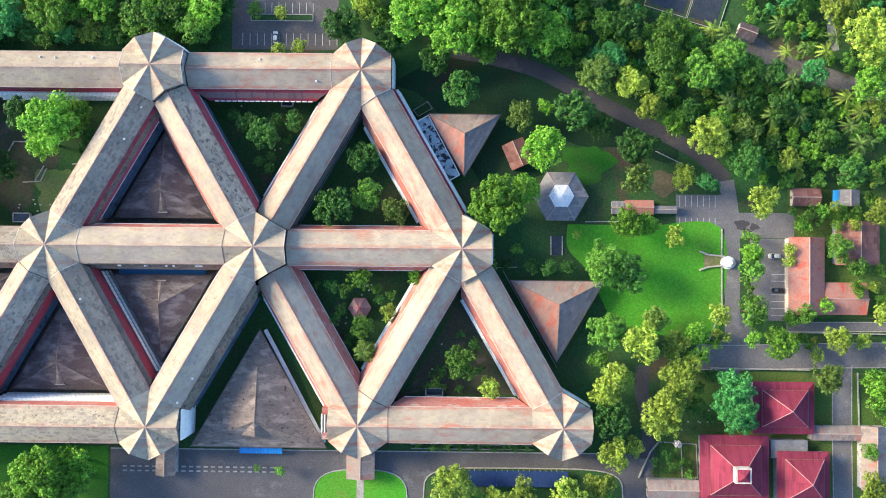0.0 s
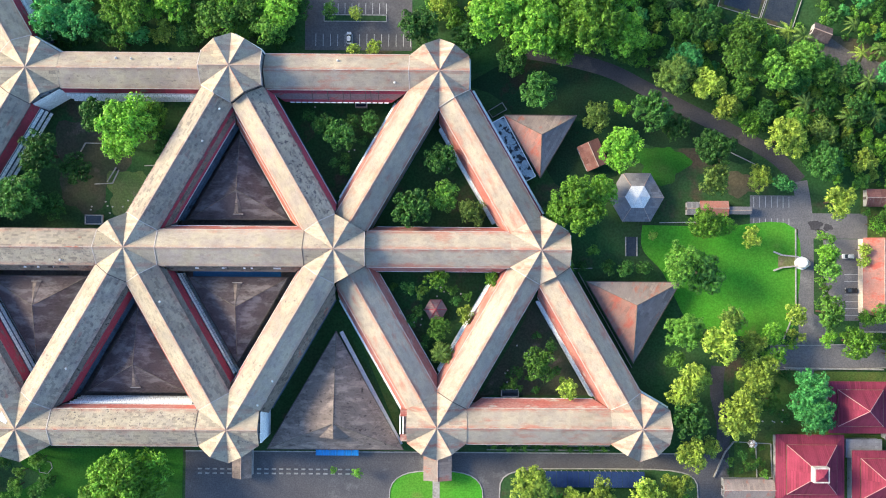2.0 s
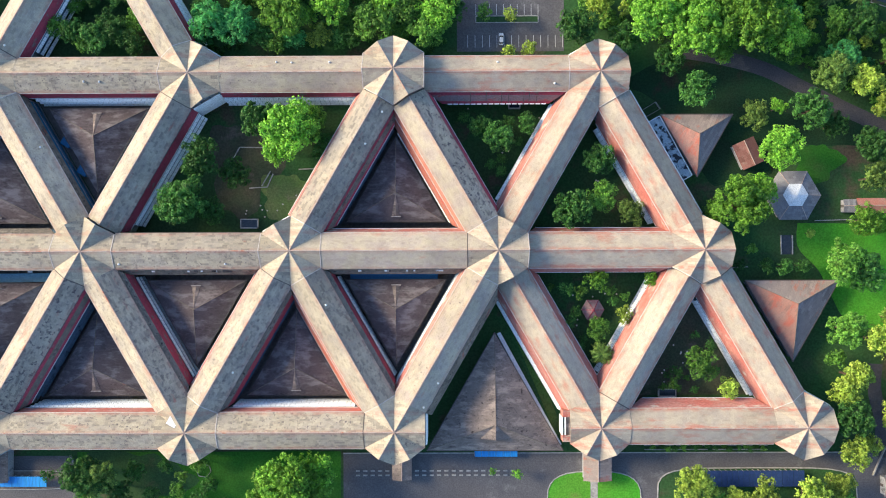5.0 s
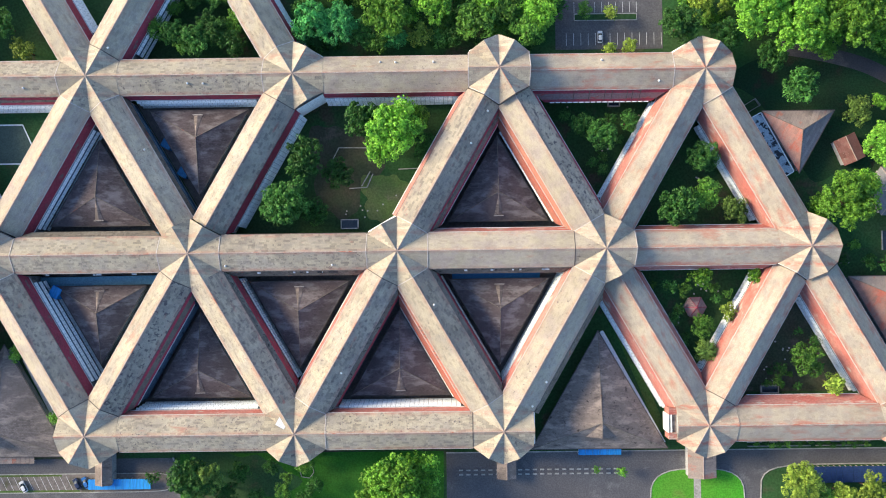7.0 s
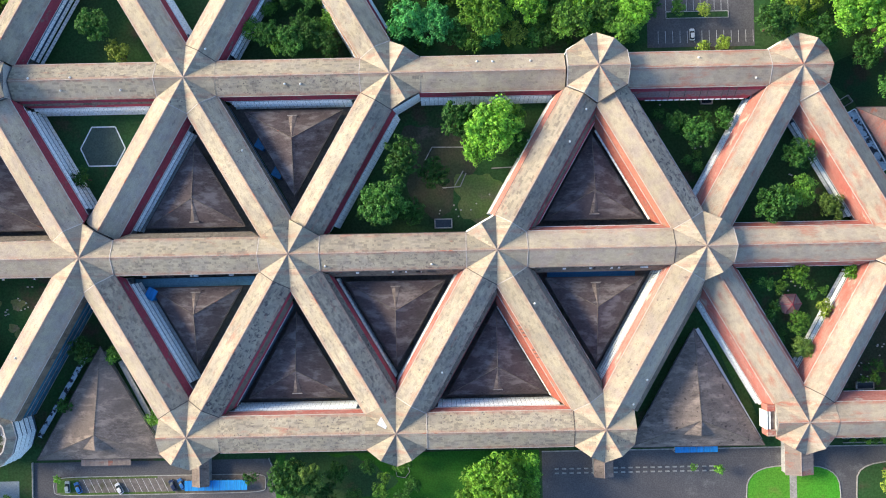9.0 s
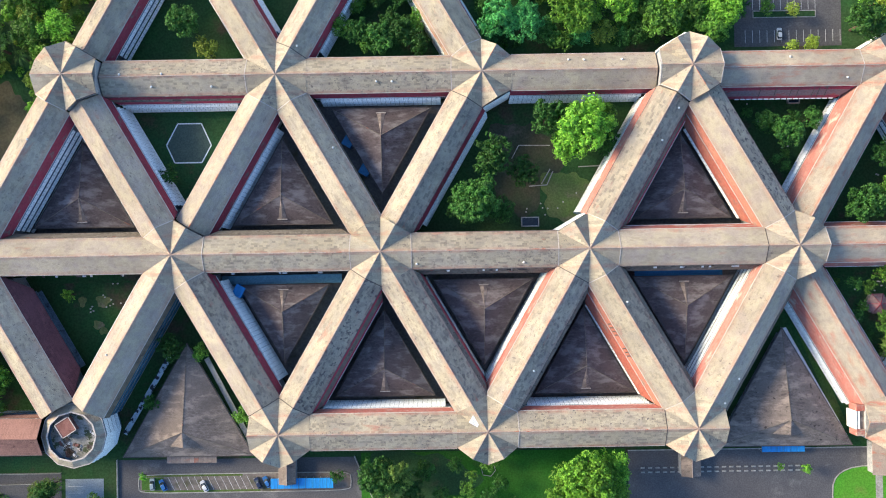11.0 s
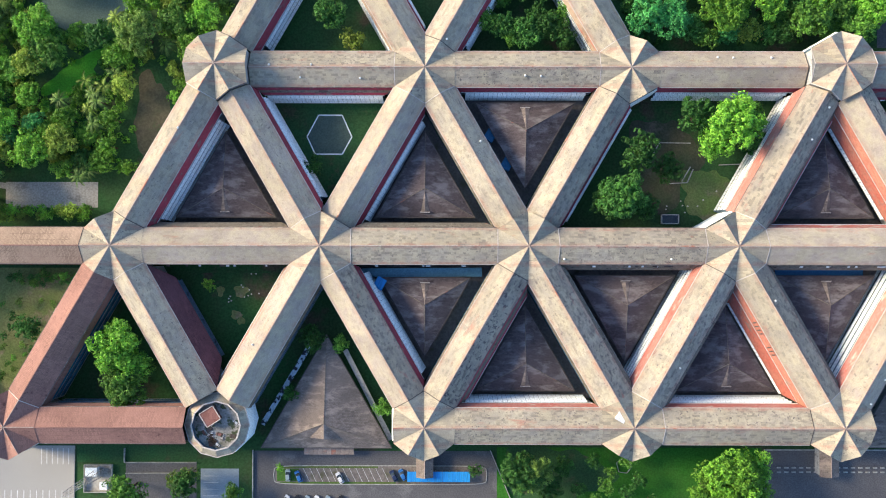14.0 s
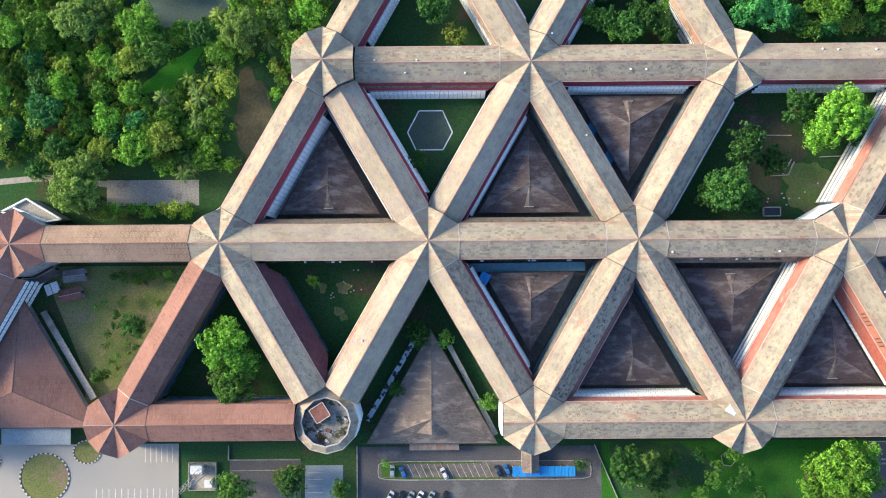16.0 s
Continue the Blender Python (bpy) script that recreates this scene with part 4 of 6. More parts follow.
for cx, cy, rx, ry in ((-422.9, -85.2, 9.0, 8.8), (-407.3, -76.0, 5.0, 4.2), (-446, -79, 7, 4)):
    bed = flat("lawn", "round bed of dry grass in a black and white kerb", M_YARD, oval(cx, cy, rx, ry), 0.13)
    stones = oval(cx, cy, rx, ry, 2.0, 64 if rx > 8 else 44)
    for k in range(len(stones)):
        p, q = Vector((*stones[k], 0.05)), Vector((*stones[(k + 1) % len(stones)], 0.05))
        part("kerb_stone", bar(p, p + (q - p) * 0.97, 0.45, 0.25), M_LINE if k % 2 else M_JOINT, bed)
north_lot = flat("road", "grey asphalt car park with white bays", M_ASPHALT, rect(-79, -39.5, 73.5, 112), 0.04, category="road")
bays(north_lot, -75, -40, 75.0, 79.5, 13)
flat("lawn", "narrow hedge island", M_GROUND, rect(-72, -49, 84.2, 86.6), 0.12, rim=0.3)
bays(north_lot, -72, -49, 87.0, 91.0, 9)

ring_road = [(106.5, -50.4), (106.4, -23.5), (106.4, -4.9), (105.9, 13.8), (104.0, 26.3), (94.6, 35.6), (80.1, 43.8), (63.4, 51.8), (46.7, 60.3), (34.1, 66.5), (19.4, 70.6), (2.7, 73.6)]
ribbon("road", "narrow asphalt lane past a lawn", M_ROAD, ring_road[:5], 5.6, kerb=False)
# wooded stretch: the trees' shade is put into a darker asphalt
ribbon("road", "narrow curving asphalt road with tree shade in its colour", M_LANE, ring_road[4:], 5.4, 0.046, kerb=False)
ribbon("road", "asphalt road along the gardens", M_ROAD, [(93, -38.6), (110, -38.6), (140, -37.6), (175, -37)], 9.0, 0.047)
ribbon("road", "narrow asphalt lane", M_ROAD, [(126, -27.2), (150, -27), (175, -26.8)], 3.4, 0.043)
ribbon("road", "paved drive beside a maroon house", M_ROAD, [(146.5, -41), (146.5, -70), (147, -104)], 7.0, 0.055)
ribbon("road", "worn earth track through trees", M_TRACK, [(111.2, 78.7), (123.7, 70.4), (138.2, 65.9), (156.9, 59.1), (172, 50)], 6.5, 0.05, False)
ribbon("road", "narrow paved track", M_CONCRETE, [(141.6, 99.9), (141.8, 89.4), (144.0, 74.7)], 3.2, 0.06, False)
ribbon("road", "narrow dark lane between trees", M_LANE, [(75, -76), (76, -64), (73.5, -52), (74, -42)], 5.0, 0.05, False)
flat("road", "asphalt junction of two lanes", M_ROAD, [(106.4, -20.4), (110.9, -23.5), (116.5, -32.3), (116.6, -43.0), (96.5, -43.3), (98.2, -37.1), (103.5, -30.8)], 0.053, category="road")
east_lot = flat("road", "small asphalt car park", M_ROAD, rect(85.6, 103.5, 8.7, 21), 0.043, category="road")
bays(east_lot, 87, 100, 16.5, 20.6, 6)
bays(east_lot, 87, 100, 9.2, 12.5, 6)
flat("road", "asphalt forecourt", M_ROAD, rect(106, 129, 5.2, 14.5), 0.045, category="road")
house_lot = flat("road", "asphalt car park beside a red-roofed house", M_ROAD, rect(112.8, 126, -25, 5.0), 0.042, category="road")
for y in np.arange(-23, -6, 2.5):
    part("painted_line", bar((120.5, y, 0.05), (125.5, y, 0.05), 0.14, 0.008), M_LINE, house_lot)
flat("lawn", "wide bright green lawn", M_LAWN, smooth([(45.9, 9.7), (74.0, 9.3), (102.2, 8.8), (102.3, -23.6), (95.9, -31.9), (79.3, -30.4), (63.8, -26.0), (57.9, -16.8), (53.3, -7.5), (46.0, 0.8), (45.9, 9.7)], 5)[:-1], 0.07)
# the long tree shadows, laid over the garden as a darker grass sheet
flat("lawn", "garden grass darkened with painted tree shade", M_TREE_SHADE, smooth([(-20.2, 60.8), (-1.5, 70.4), (17.3, 69.5), (36.2, 64.4), (52.9, 56.1), (69.6, 47.9), (86.3, 37.6), (82.2, 32.3), (67.6, 38.1), (53.0, 37.9), (41.6, 40.3), (36.5, 27.8), (25.0, 27.2), (15.7, 23.4), (9.3, 31.7), (-5.5, 54.6), (-20.2, 60.8)], 3)[:-1], 0.035)
flat("lawn", "green clearing beside a pavilion", M_TURF, blob(53.1, 32.1, 9.0, 7.0, 0.6), 0.045)
flat("ground", "brown worn earth beside a kiosk", M_EARTH, blob(82.2, 25.0, 6.0, 4.5, 1.7), 0.04)
flat("lawn", "thin grass of the house gardens", M_MEADOW, rect(80, 175, -110, -43.8), 0.03)
flat("lawn", "thin grass between houses", M_MEADOW, rect(126.5, 175, -24, 26), 0.03)
flat("lawn", "green garden by the maroon house", M_MEADOW, oval(98, -55, 12, 11, 3), 0.06)
low_wall([(52.2, 10.6), (65.7, 10.9)], "low white edging of a lawn", 0.4)
low_wall([(102.4, 8.6), (102.5, -20.5), (97.7, -32.7)], "low white edging of a lawn", 0.4, 0.4)
low_wall([(98.2, -42.4), (115.5, -42.6), (134.5, -42.8)], "pale garden wall", 1.0, 0.4)
low_wall([(127.1, -29.1), (162.5, -29.5)], "pale wall along a lane", 1.0, 0.4)
low_wall([(72.3, -82.6), (76.4, -73.4), (79.5, -69.6)], "low pale garden wall", 0.8, 0.4)
low_wall([(152.0, -43.7), (152.6, -64.3)], "low pale kerb wall", 0.5, 0.4)
low_wall([(78.0, 36.9), (87.4, 32.4)], "thin white roadside rail", 0.6, 0.25)
low_wall([(19.3, -6.6), (27.4, -6.3)], "thin white garden edging", 0.5, 0.3)
low_wall([(39.7, 5.3), (39.8, -1.8)], "white edging of a small pool", 0.4, 0.35)
low_wall([(43.9, 5.3), (43.9, -1.8)], "white edging of a small pool", 0.4, 0.35)
flat("water", "narrow dark garden pool", M_WATER, [(39.9, 5.3), (40.0, -1.8), (43.7, -1.8), (43.7, 5.3)], 0.05, category="water")
for cx, cy, hx, hy in ((83.5, 95.0, 6.5, 5.5), (97.5, 92.5, 5.0, 7.5)):
    pts = [(cx + c * x - s * y, cy + s * x + c * y) for c, s in ((math.cos(-0.3), math.sin(-0.3)),) for x, y in ((-hx, -hy), (hx, -hy), (hx, hy), (-hx, hy))]
    flat("lawn", "grassy dike round a fish pond", M_GROUND, [((x - cx) * 1.28 + cx, (y - cy) * 1.22 + cy) for x, y in pts], 0.3, rim=0.25)
    flat("water", "still dark fish pond", M_WATER, pts, 0.33, category="water")
flat("ground", "bare trodden earth beside a track", M_EARTH, [(111.6, 81.2), (127.8, 78.8), (138.6, 70.1), (149.6, 62.2), (162.7, 58.5), (162.7, 54.4), (136.1, 62.5), (115.3, 72.8)], 0.03)
low_wall([(79.5, -69.6), (93.3, -70.3), (93.8, -82.6), (79.8, -83.2)], "pale kerb round a small garden", 0.4, 0.3)
low_wall([(87.8, -70.3), (88.2, -82.7)], "pale kerb across a small garden", 0.4, 0.3)
flat("pavement", "stained concrete yard", M_CONCRETE, rect(-400, -366, 14.2, 23.6), 0.05)
ribbon("road", "narrow concrete path", M_CONCRETE, [(-455, 22), (-438, 23.5), (-420, 24.5), (-399, 22)], 2.2, 0.045, False)
flat("pavement", "grey-green paved yard behind trees", M_COURT, [(-388.4, 95.7), (-385.5, 82.9), (-378.4, 79.9), (-365.9, 82.3), (-353.3, 88.5), (-349.1, 95.4)], 0.05)
clearing = (-375.3, 62.7)
flat("lawn", "bright grassy clearing in the wood", M_LAWN, [(clearing[0] + 0.79 * (x - clearing[0]) - 0.62 * (y - clearing[1]), clearing[1] + 0.62 * (x - clearing[0]) + 0.79 * (y - clearing[1])) for x, y in blob(*clearing, 12.5, 5.0, 0.4)], 0.06)
flat("ground", "worn earth clearing", M_EARTH, blob(-346, 48, 7.0, 15, 2.0), 0.04)
flat("ground", "dry grass yard", M_YARD, [(-424, -8), (-360, -8), (-392, -62), (-409, -62), (-407, -50)], 0.05)
for row, i, up in ((1, 1, 1), (0, 3, -1), (1, 3, 1), (1, 4, 1), (-1, 2, -1), (0, 2, 1), (-1, 3, -1), (0, 3, 1), (-1, 4, -1)):
    cx, cy = cell(row, i, up)
    flat("pavement", "dark stained concrete courtyard floor", M_TRACK, [(cx - 24.5, cy - up * 14), (cx + 24.5, cy - up * 14), (cx, cy + up * 28)], 0.05)
cx, cy = cell(0, 4, -1)
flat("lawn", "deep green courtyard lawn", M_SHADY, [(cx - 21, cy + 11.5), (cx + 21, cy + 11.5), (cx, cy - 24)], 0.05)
hexa = [(-284.8, 48.4), (-276.1, 48.4), (-272.5, 40.4), (-276.0, 34.0), (-286.0, 34.0), (-289.0, 40.5)]
court = flat("court", "hexagonal dark green sports court with a white border", M_COURT, hexa, 0.09)
part("painted_border", joined(*[bar((*hexa[k], 0.092), (*hexa[(k + 1) % 6], 0.092), 0.5, 0.01) for k in range(6)]), M_WHITE, court)
cx, cy = cell(0, 0, 1)
flat("ground", "dark trodden earth of a planted courtyard", M_TRODDEN, [(cx - 20, cy - 11.5), (cx + 20, cy - 11.5), (cx, cy + 23)], 0.045)
cx, cy = cell(-1, 5, -1)
flat("lawn", "green courtyard lawn with worn patches", M_GROUND, [(cx - 20, cy + 11), (cx + 20, cy + 11), (cx, cy - 23)], 0.04)
flat("ground", "dark trodden earth of a courtyard", M_TRODDEN, blob(-158.0, 31.0, 12.5, 17.0, 0.8), 0.045)
flat("lawn", "sunlit courtyard lawn", M_THIN, blob(-142.0, 20.0, 9.5, 9.0, 0.8), 0.05)
flat("lawn", "narrow sunny grass strip beside a wing", M_MEADOW, [(-58.3, -31.6), (-54.5, -31.6), (-40.4, -66.5), (-43.1, -68.0)], 0.05)
for pts in ([(-159.3, 38.4), (-147.8, 38.2)], [(-159.3, 38.4), (-161.9, 33.6)], [(-146.9, 28.6), (-149.1, 23.7), (-155.7, 23.3)], [(-147.9, 29.5), (-151.1, 24.1)], [(-137.5, 30.2), (-129.2, 30.5)]):
    low_wall(pts, "low pale courtyard seat wall", 0.5, 0.35)
low_wall([(-175.2, -79.0), (-173.5, -77.8), (-170.4, -78.7), (-169.8, -80.7), (-171.5, -82.8), (-174.4, -82.3), (-175.2, -79.0)], "thin white hexagon edging in a lawn", 0.3, 0.2)


for x0, x1 in ((-11.0, 12.0), (14.0, 34.0)):
    low_wall([(x0, -73.0), (x1, -73.0)], "white garden balustrade below a wing", 0.8, 0.25)
    low_wall([(x0, -71.6), (x1, -71.6)], "thin white planter edge below a wing", 0.5, 0.2)


# ---- houses and pavilions ----
def gable_house(label, x0, x1, y0, y1, eave, ridge, mat, along="y", walls=None, category="house", name="house", group="", turn=0.0):
    """A house with a two-sided roof whose ridge runs along x or y."""
    cx, cy, hx, hy = (x0 + x1) / 2, (y0 + y1) / 2, abs(x1 - x0) / 2, abs(y1 - y0) / 2
    if along == "x":
        hx, hy, turn = hy, hx, turn + 90
    t = thing(name, Matrix.Translation((cx, cy, 0)) @ Matrix.Rotation(radians(turn), 4, "Z"), label, category, group)
    for s in (1, -1):
        part("roof_slope", slab([(0, -hy, ridge), (0, hy, ridge), (s * hx, hy, eave), (s * hx, -hy, eave)], 0.18), mat, t)
    part("ridge_cap", boxes([(-0.15, 0.15, -hy, hy, ridge - 0.08, ridge + 0.08)]), M_RIDGE, t)
    ix, iy = hx * 0.92, hy - 0.4
    v = [(-ix, -iy, 0), (ix, -iy, 0), (ix, -iy, eave), (0, -iy, ridge - 0.25), (-ix, -iy, eave)]
    v += [(x, iy, z) for x, _, z in v]
    part("wall", mesh_of("walls", v, [(0, 1, 2, 3, 4), (9, 8, 7, 6, 5), (0, 5, 6, 1), (1, 6, 7, 2), (5, 0, 4, 9)]), walls or M_WALL, t)
    for y in (-1, 1):
        part("door", boxes([(-0.5, 0.5, y * iy, y * (iy + 0.06), 0, 2.05)]), M_JOINT, t)
    return t


def hip_house(label, x0, x1, y0, y1, eave, top, mat, ridge=0.0, skirt=0.0, name="house", category="house", lantern=0.0):
    """A house with a four-sided roof, a short ridge along x, and a flatter outer skirt."""
    cx, cy, hx, hy = (x0 + x1) / 2, (y0 + y1) / 2, abs(x1 - x0) / 2, abs(y1 - y0) / 2
    t = thing(name, (cx, cy, 0), label, category)
    inner = [(-hx + skirt, -hy + skirt), (hx - skirt, -hy + skirt), (hx - skirt, hy - skirt), (-hx + skirt, hy - skirt)]
    zi = eave + skirt * 0.25
    if skirt:
        outer = [(-hx, -hy), (hx, -hy), (hx, hy), (-hx, hy)]
        for k in range(4):
            j = (k + 1) % 4
            part("skirt_roof", slab([(*outer[k], eave), (*outer[j], eave), (*inner[j], zi), (*inner[k], zi)], 0.15), mat, t)
        zi += 0.5
        part("gutter", joined(*[bar((*inner[k], zi - 0.1), (*inner[(k + 1) % 4], zi - 0.1), 0.25, 0.15) for k in range(4)]), M_TIN, t)
    a, b = (-ridge, 0, top), (ridge, 0, top)
    quads = [[inner[0], inner[1], b, a], [inner[1], inner[2], b], [inner[2], inner[3], a, b], [inner[3], inner[0], a]]
    for q in quads:
        pts = []
        for p in q:
            p = p if len(p) == 3 else (*p, zi)
            if p not in pts:
                pts.append(p)
        part("roof_slope", slab(pts, 0.15), mat, t)
    for p, q in zip(inner, (a, b, b, a)):
        part("hip_strip", bar((*p, zi), q, 0.22, 0.1), M_HIP, t, "thin pale pink hip strip")
    part("wall", boxes([(-hx * 0.9, hx * 0.9, -hy * 0.9, hy * 0.9, 0, eave - 0.05)]), M_WALL, t)
    if lantern:
        cap = part("lantern", boxes([(-lantern, lantern, -lantern, lantern, top - 2.4, top + 0.5)]), M_COPING, t, "pale roof lantern")
        for q in ((1, 1), (-1, 1), (-1, -1), (1, -1)):
            r = lantern * 0.8
            k = (-q[1], q[0])
            part("lantern_roof", slab([(q[0] * r, q[1] * r, top + 0.55), (k[0] * r, k[1] * r, top + 0.55), (0, 0, top + 1.9)], 0.05), mat, cap)
    return t


hip_house("house with a two-tiered maroon metal roof", 112.0, 133.9, -65.2, -46.5, 5.0, 12.0, M_MAROON, 0.0, 2.8)
hip_house("large pavilion with a maroon roof and white lantern", 92.9, 117.7, -90.2, -65.7, 5.0, 13.0, M_MAROON, 0.0, 3.4, lantern=2.7)
hip_house("house with a maroon metal roof and glazed yard", 120.5, 139.5, -91.2, -71.3, 5.0, 12.0, M_MAROON, 0.0, 2.6)
gable_house("low pale red roofed wing of the pavilion", 74.7, 93.1, -89.4, -82.4, 3.4, 5.0, M_HALL_RED, "x")
gable_house("pink roofed covered walkway", 133.5, 151.9, -67.8, -62.6, 3.0, 4.0, M_HALL_RED, "x", name="covered_walkway", category="walkway")
gable_house("long pale red roofed house", 151.5, 160.9, -85.3, -62.3, 3.6, 5.6, M_HALL_RED, "y")
slabs = thing("flat_roof_house", (125.6, -71.0, 0), "low flat dark roof between maroon houses", "house")
part("flat_roof", boxes([(-6.6, 6.6, -3.2, 3.4, 3.3, 3.6)]), M_GREYROOF, slabs)
part("wall", boxes([(-6.2, 6.2, -2.9, 3.1, 0, 3.3)]), M_WALL, slabs)
gable_house("house with a long bright red tiled roof", 125.0, 138.0, -22.5, 5.5, 4.2, 6.6, M_REDROOF, "y", M_COPING)
gable_house("low annex with a red tiled roof", 138.2, 153.8, -22.4, -10.7, 3.2, 4.8, M_REDROOF, "x", M_WHITE)
gable_house("brownish red roofed house among trees", 142.3, 158.1, -4.4, 11.4, 3.6, 6.0, M_TIN, "y")
gable_house("shed with a rusty red tin roof", 127.0, 137.2, 16.9, 23.4, 2.8, 3.9, M_TIN, "x", category="shed", name="shed")
gable_house("shed with a grey and red sheet roof", 144.1, 151.4, 17.0, 23.1, 2.8, 3.8, M_GREYROOF, "y", category="shed", name="shed")
tarp = thing("tarpaulin_shelter", (142.6, 19.6, 0), "narrow shelter under a bright blue tarpaulin", "shelter")
part("tarpaulin", slab([(-1.1, -3, 2.7), (1.1, -3, 2.9), (1.3, 3.4, 2.9), (-0.7, 3.2, 2.7)], 0.06), M_BLUE, tarp)
for x, y in ((-0.8, -2.6), (0.8, -2.6), (-0.4, 2.9), (0.9, 2.9)):
    part("post", boxes([(x - 0.06, x + 0.06, y - 0.06, y + 0.06, 0, 2.7)]), M_BARK, tarp)
gable_house("kiosk with a red sheet roof", 66.2, 76.6, 13.2, 18.6, 2.8, 3.7, M_REDROOF, "x", category="kiosk", name="kiosk")
gable_house("grey roofed end of a kiosk row", 61.4, 66.0, 13.4, 18.2, 2.6, 3.2, M_GREYROOF, "x", category="kiosk", name="kiosk")
gable_house("low grey roofed kiosk", 77.0, 85.2, 13.8, 16.6, 2.4, 2.9, M_GREYROOF, "x", category="kiosk", name="kiosk")
gable_house("small hut with a patched rusty dark red roof", 22.7, 31.1, 30.2, 40.0, 3.0, 4.2, M_TIN, "y", category="hut", name="hut", turn=24)
gable_house("hut with a pale brown roof by the ponds", 107.0, 114.0, 77.5, 83.5, 2.8, 4.6, M_HALL, "x", category="hut", name="hut", turn=-20)
gable_house("tin roofed hut in a yard", -416.2, -408.0, -20.5, -15.8, 2.6, 3.4, M_TIN, "x", category="hut", name="hut", turn=12)
gable_house("grey flat-pitched shed in a yard", -415.0, -406.8, -13.6, -9.0, 2.4, 2.8, M_GREYROOF, "x", category="shed", name="shed", turn=6)
gable_house("small white sheet-roofed shed", -421.5, -416.5, -18.0, -14.0, 2.4, 2.8, M_SKYLIGHT, "y", category="shed", name="shed", turn=20)
gable_house("dark roofed shed beside the tower", -427.0, -417.0, -13.5, -8.5, 3.0, 4.0, M_JOINT, "x", category="shed", name="shed", turn=28)
for x0, x1, y0, y1, lab in ((-34.0, -23.8, -83.3, -71.5, "entrance porch with a rusty gable roof"), (-103.0, -96.0, -82.8, -71.5, "narrow entrance porch with a brown roof"),
                            (-248.4, -242.2, -83.4, -71.5, "narrow entrance porch with a rust-stained roof")):
    gable_house(lab, x0, x1, y0, y1, 4.2, 5.6, M_HALL_PALE if x1 - x0 < 8 else M_HALL_RED, "y", category="porch", name="porch", group="entrance porches")


def canopy(label, x0, x1, y0, y1, z, mat, bay=3.0, name="canopy", turn=0.0):
    """A flat sheet canopy in bays on posts."""
    cx, cy, hx, hy = (x0 + x1) / 2, (y0 + y1) / 2, (x1 - x0) / 2, (y1 - y0) / 2
    t = thing(name, Matrix.Translation((cx, cy, 0)) @ Matrix.Rotation(radians(turn), 4, "Z"), label, "canopy")
    n = max(1, round(2 * hx / bay))
    w = 2 * hx / n
    sheet = boxes([(0.04, w - 0.04, -hy, hy, z, z + 0.1)])
    for k in range(n):
        part("roof_panel", sheet, mat, t).location = (-hx + k * w, 0, 0)
        for y in (-hy + 0.3, hy - 0.3):
            part("post", boxes([(-hx + k * w, -hx + k * w + 0.12, y - 0.06, y + 0.06, 0, z)]), M_COPING, t)
    return t


canopy("bright blue sheet canopy over parked motorbikes", -251.7, -228.9, -85.4, -81.7, 2.6, M_BLUE, 2.6)
canopy("bright blue awning at a hall", -73.2, -57.6, -74.9, -72.8, 2.6, M_BLUE, 2.6)
canopy("long dark navy panelled parking canopy", 10.3, 46.3, -85.9, -80.1, 2.6, M_NAVY, 2.0)
canopy("pale blue-grey entrance canopy on a plaza", -436.8, -411.6, -72.4, -66.4, 3.4, M_COURT_BLUE, 25.0)
canopy("grey lean-to strip under a hall's eaves", -289.0, -271.0, -75.5, -73.0, 3.0, M_HALL_RED, 1.6)


def covered_walk(label, p, q, width, mat):
    p, q = Vector((*p, 0)), Vector((*q, 0))
    d = q - p
    t = thing("covered_walkway", Matrix.Translation(p) @ Matrix.Rotation(math.atan2(d.y, d.x), 4, "Z"), label, "walkway", "covered walkways")
    part("roof", boxes([(0, d.length, -width / 2, width / 2, 2.8, 3.0)]), mat, t)
    for k in range(int(d.length / 4) + 1):
        part("post", boxes([(k * 4, k * 4 + 0.15, -0.08, 0.08, 0, 2.8)]), M_COPING, t)


covered_walk("teal blue flat-roofed walkway along a court", (-268.3, -9.6), (-224.7, -9.3), 3.2, M_TEAL)
covered_walk("blue flat-roofed walkway along a court", (-118.2, -9.3), (-86.3, -9.0), 2.6, M_TANK)
covered_walk("white flat-roofed walkway beside a hall", (-64.3, -30.0), (-42.2, -70.7), 1.4, M_SKYLIGHT)
covered_walk("grey flat-roofed walkway beside a hall", (-274.3, -37.7), (-257.6, -70.1), 1.8, M_CONCRETE)
covered_walk("grey flat-roofed walkway along a yard", (-421.9, -24.3), (-403.5, -56.0), 2.4, M_CONCRETE)
covered_walk("white and dark stained walkway beside a wing", (-286.6, -35.2), (-304.2, -64.7), 1.8, M_TERRACE)


def roof_terrace(label, p, q, width, z):
    """A stained flat roof between white parapets, on walls."""
    p, q = Vector((*p, 0)), Vector((*q, 0))
    d = q - p
    t = thing("roof_terrace", Matrix.Translation(p) @ Matrix.Rotation(math.atan2(d.y, d.x), 4, "Z"), label, "terrace")
    part("deck", boxes([(0, d.length, -width / 2, width / 2, z - 0.3, z)]), M_TERRACE, t, "blue-grey deck with black water stains")
    part("wall", boxes([(0.2, d.length - 0.2, -width / 2 + 0.2, width / 2 - 0.2, 0, z - 0.3)]), M_WALL, t)
    for x0, x1, y0, y1 in ((0, d.length, -width / 2 - 0.25, -width / 2), (0, d.length, width / 2, width / 2 + 0.25), (-0.25, 0, -width / 2, width / 2), (d.length, d.length + 0.25, -width / 2, width / 2)):
        part("parapet", boxes([(x0, x1, y0, y1, z - 0.3, z + 0.5)]), M_WHITE, t, "thin white parapet")


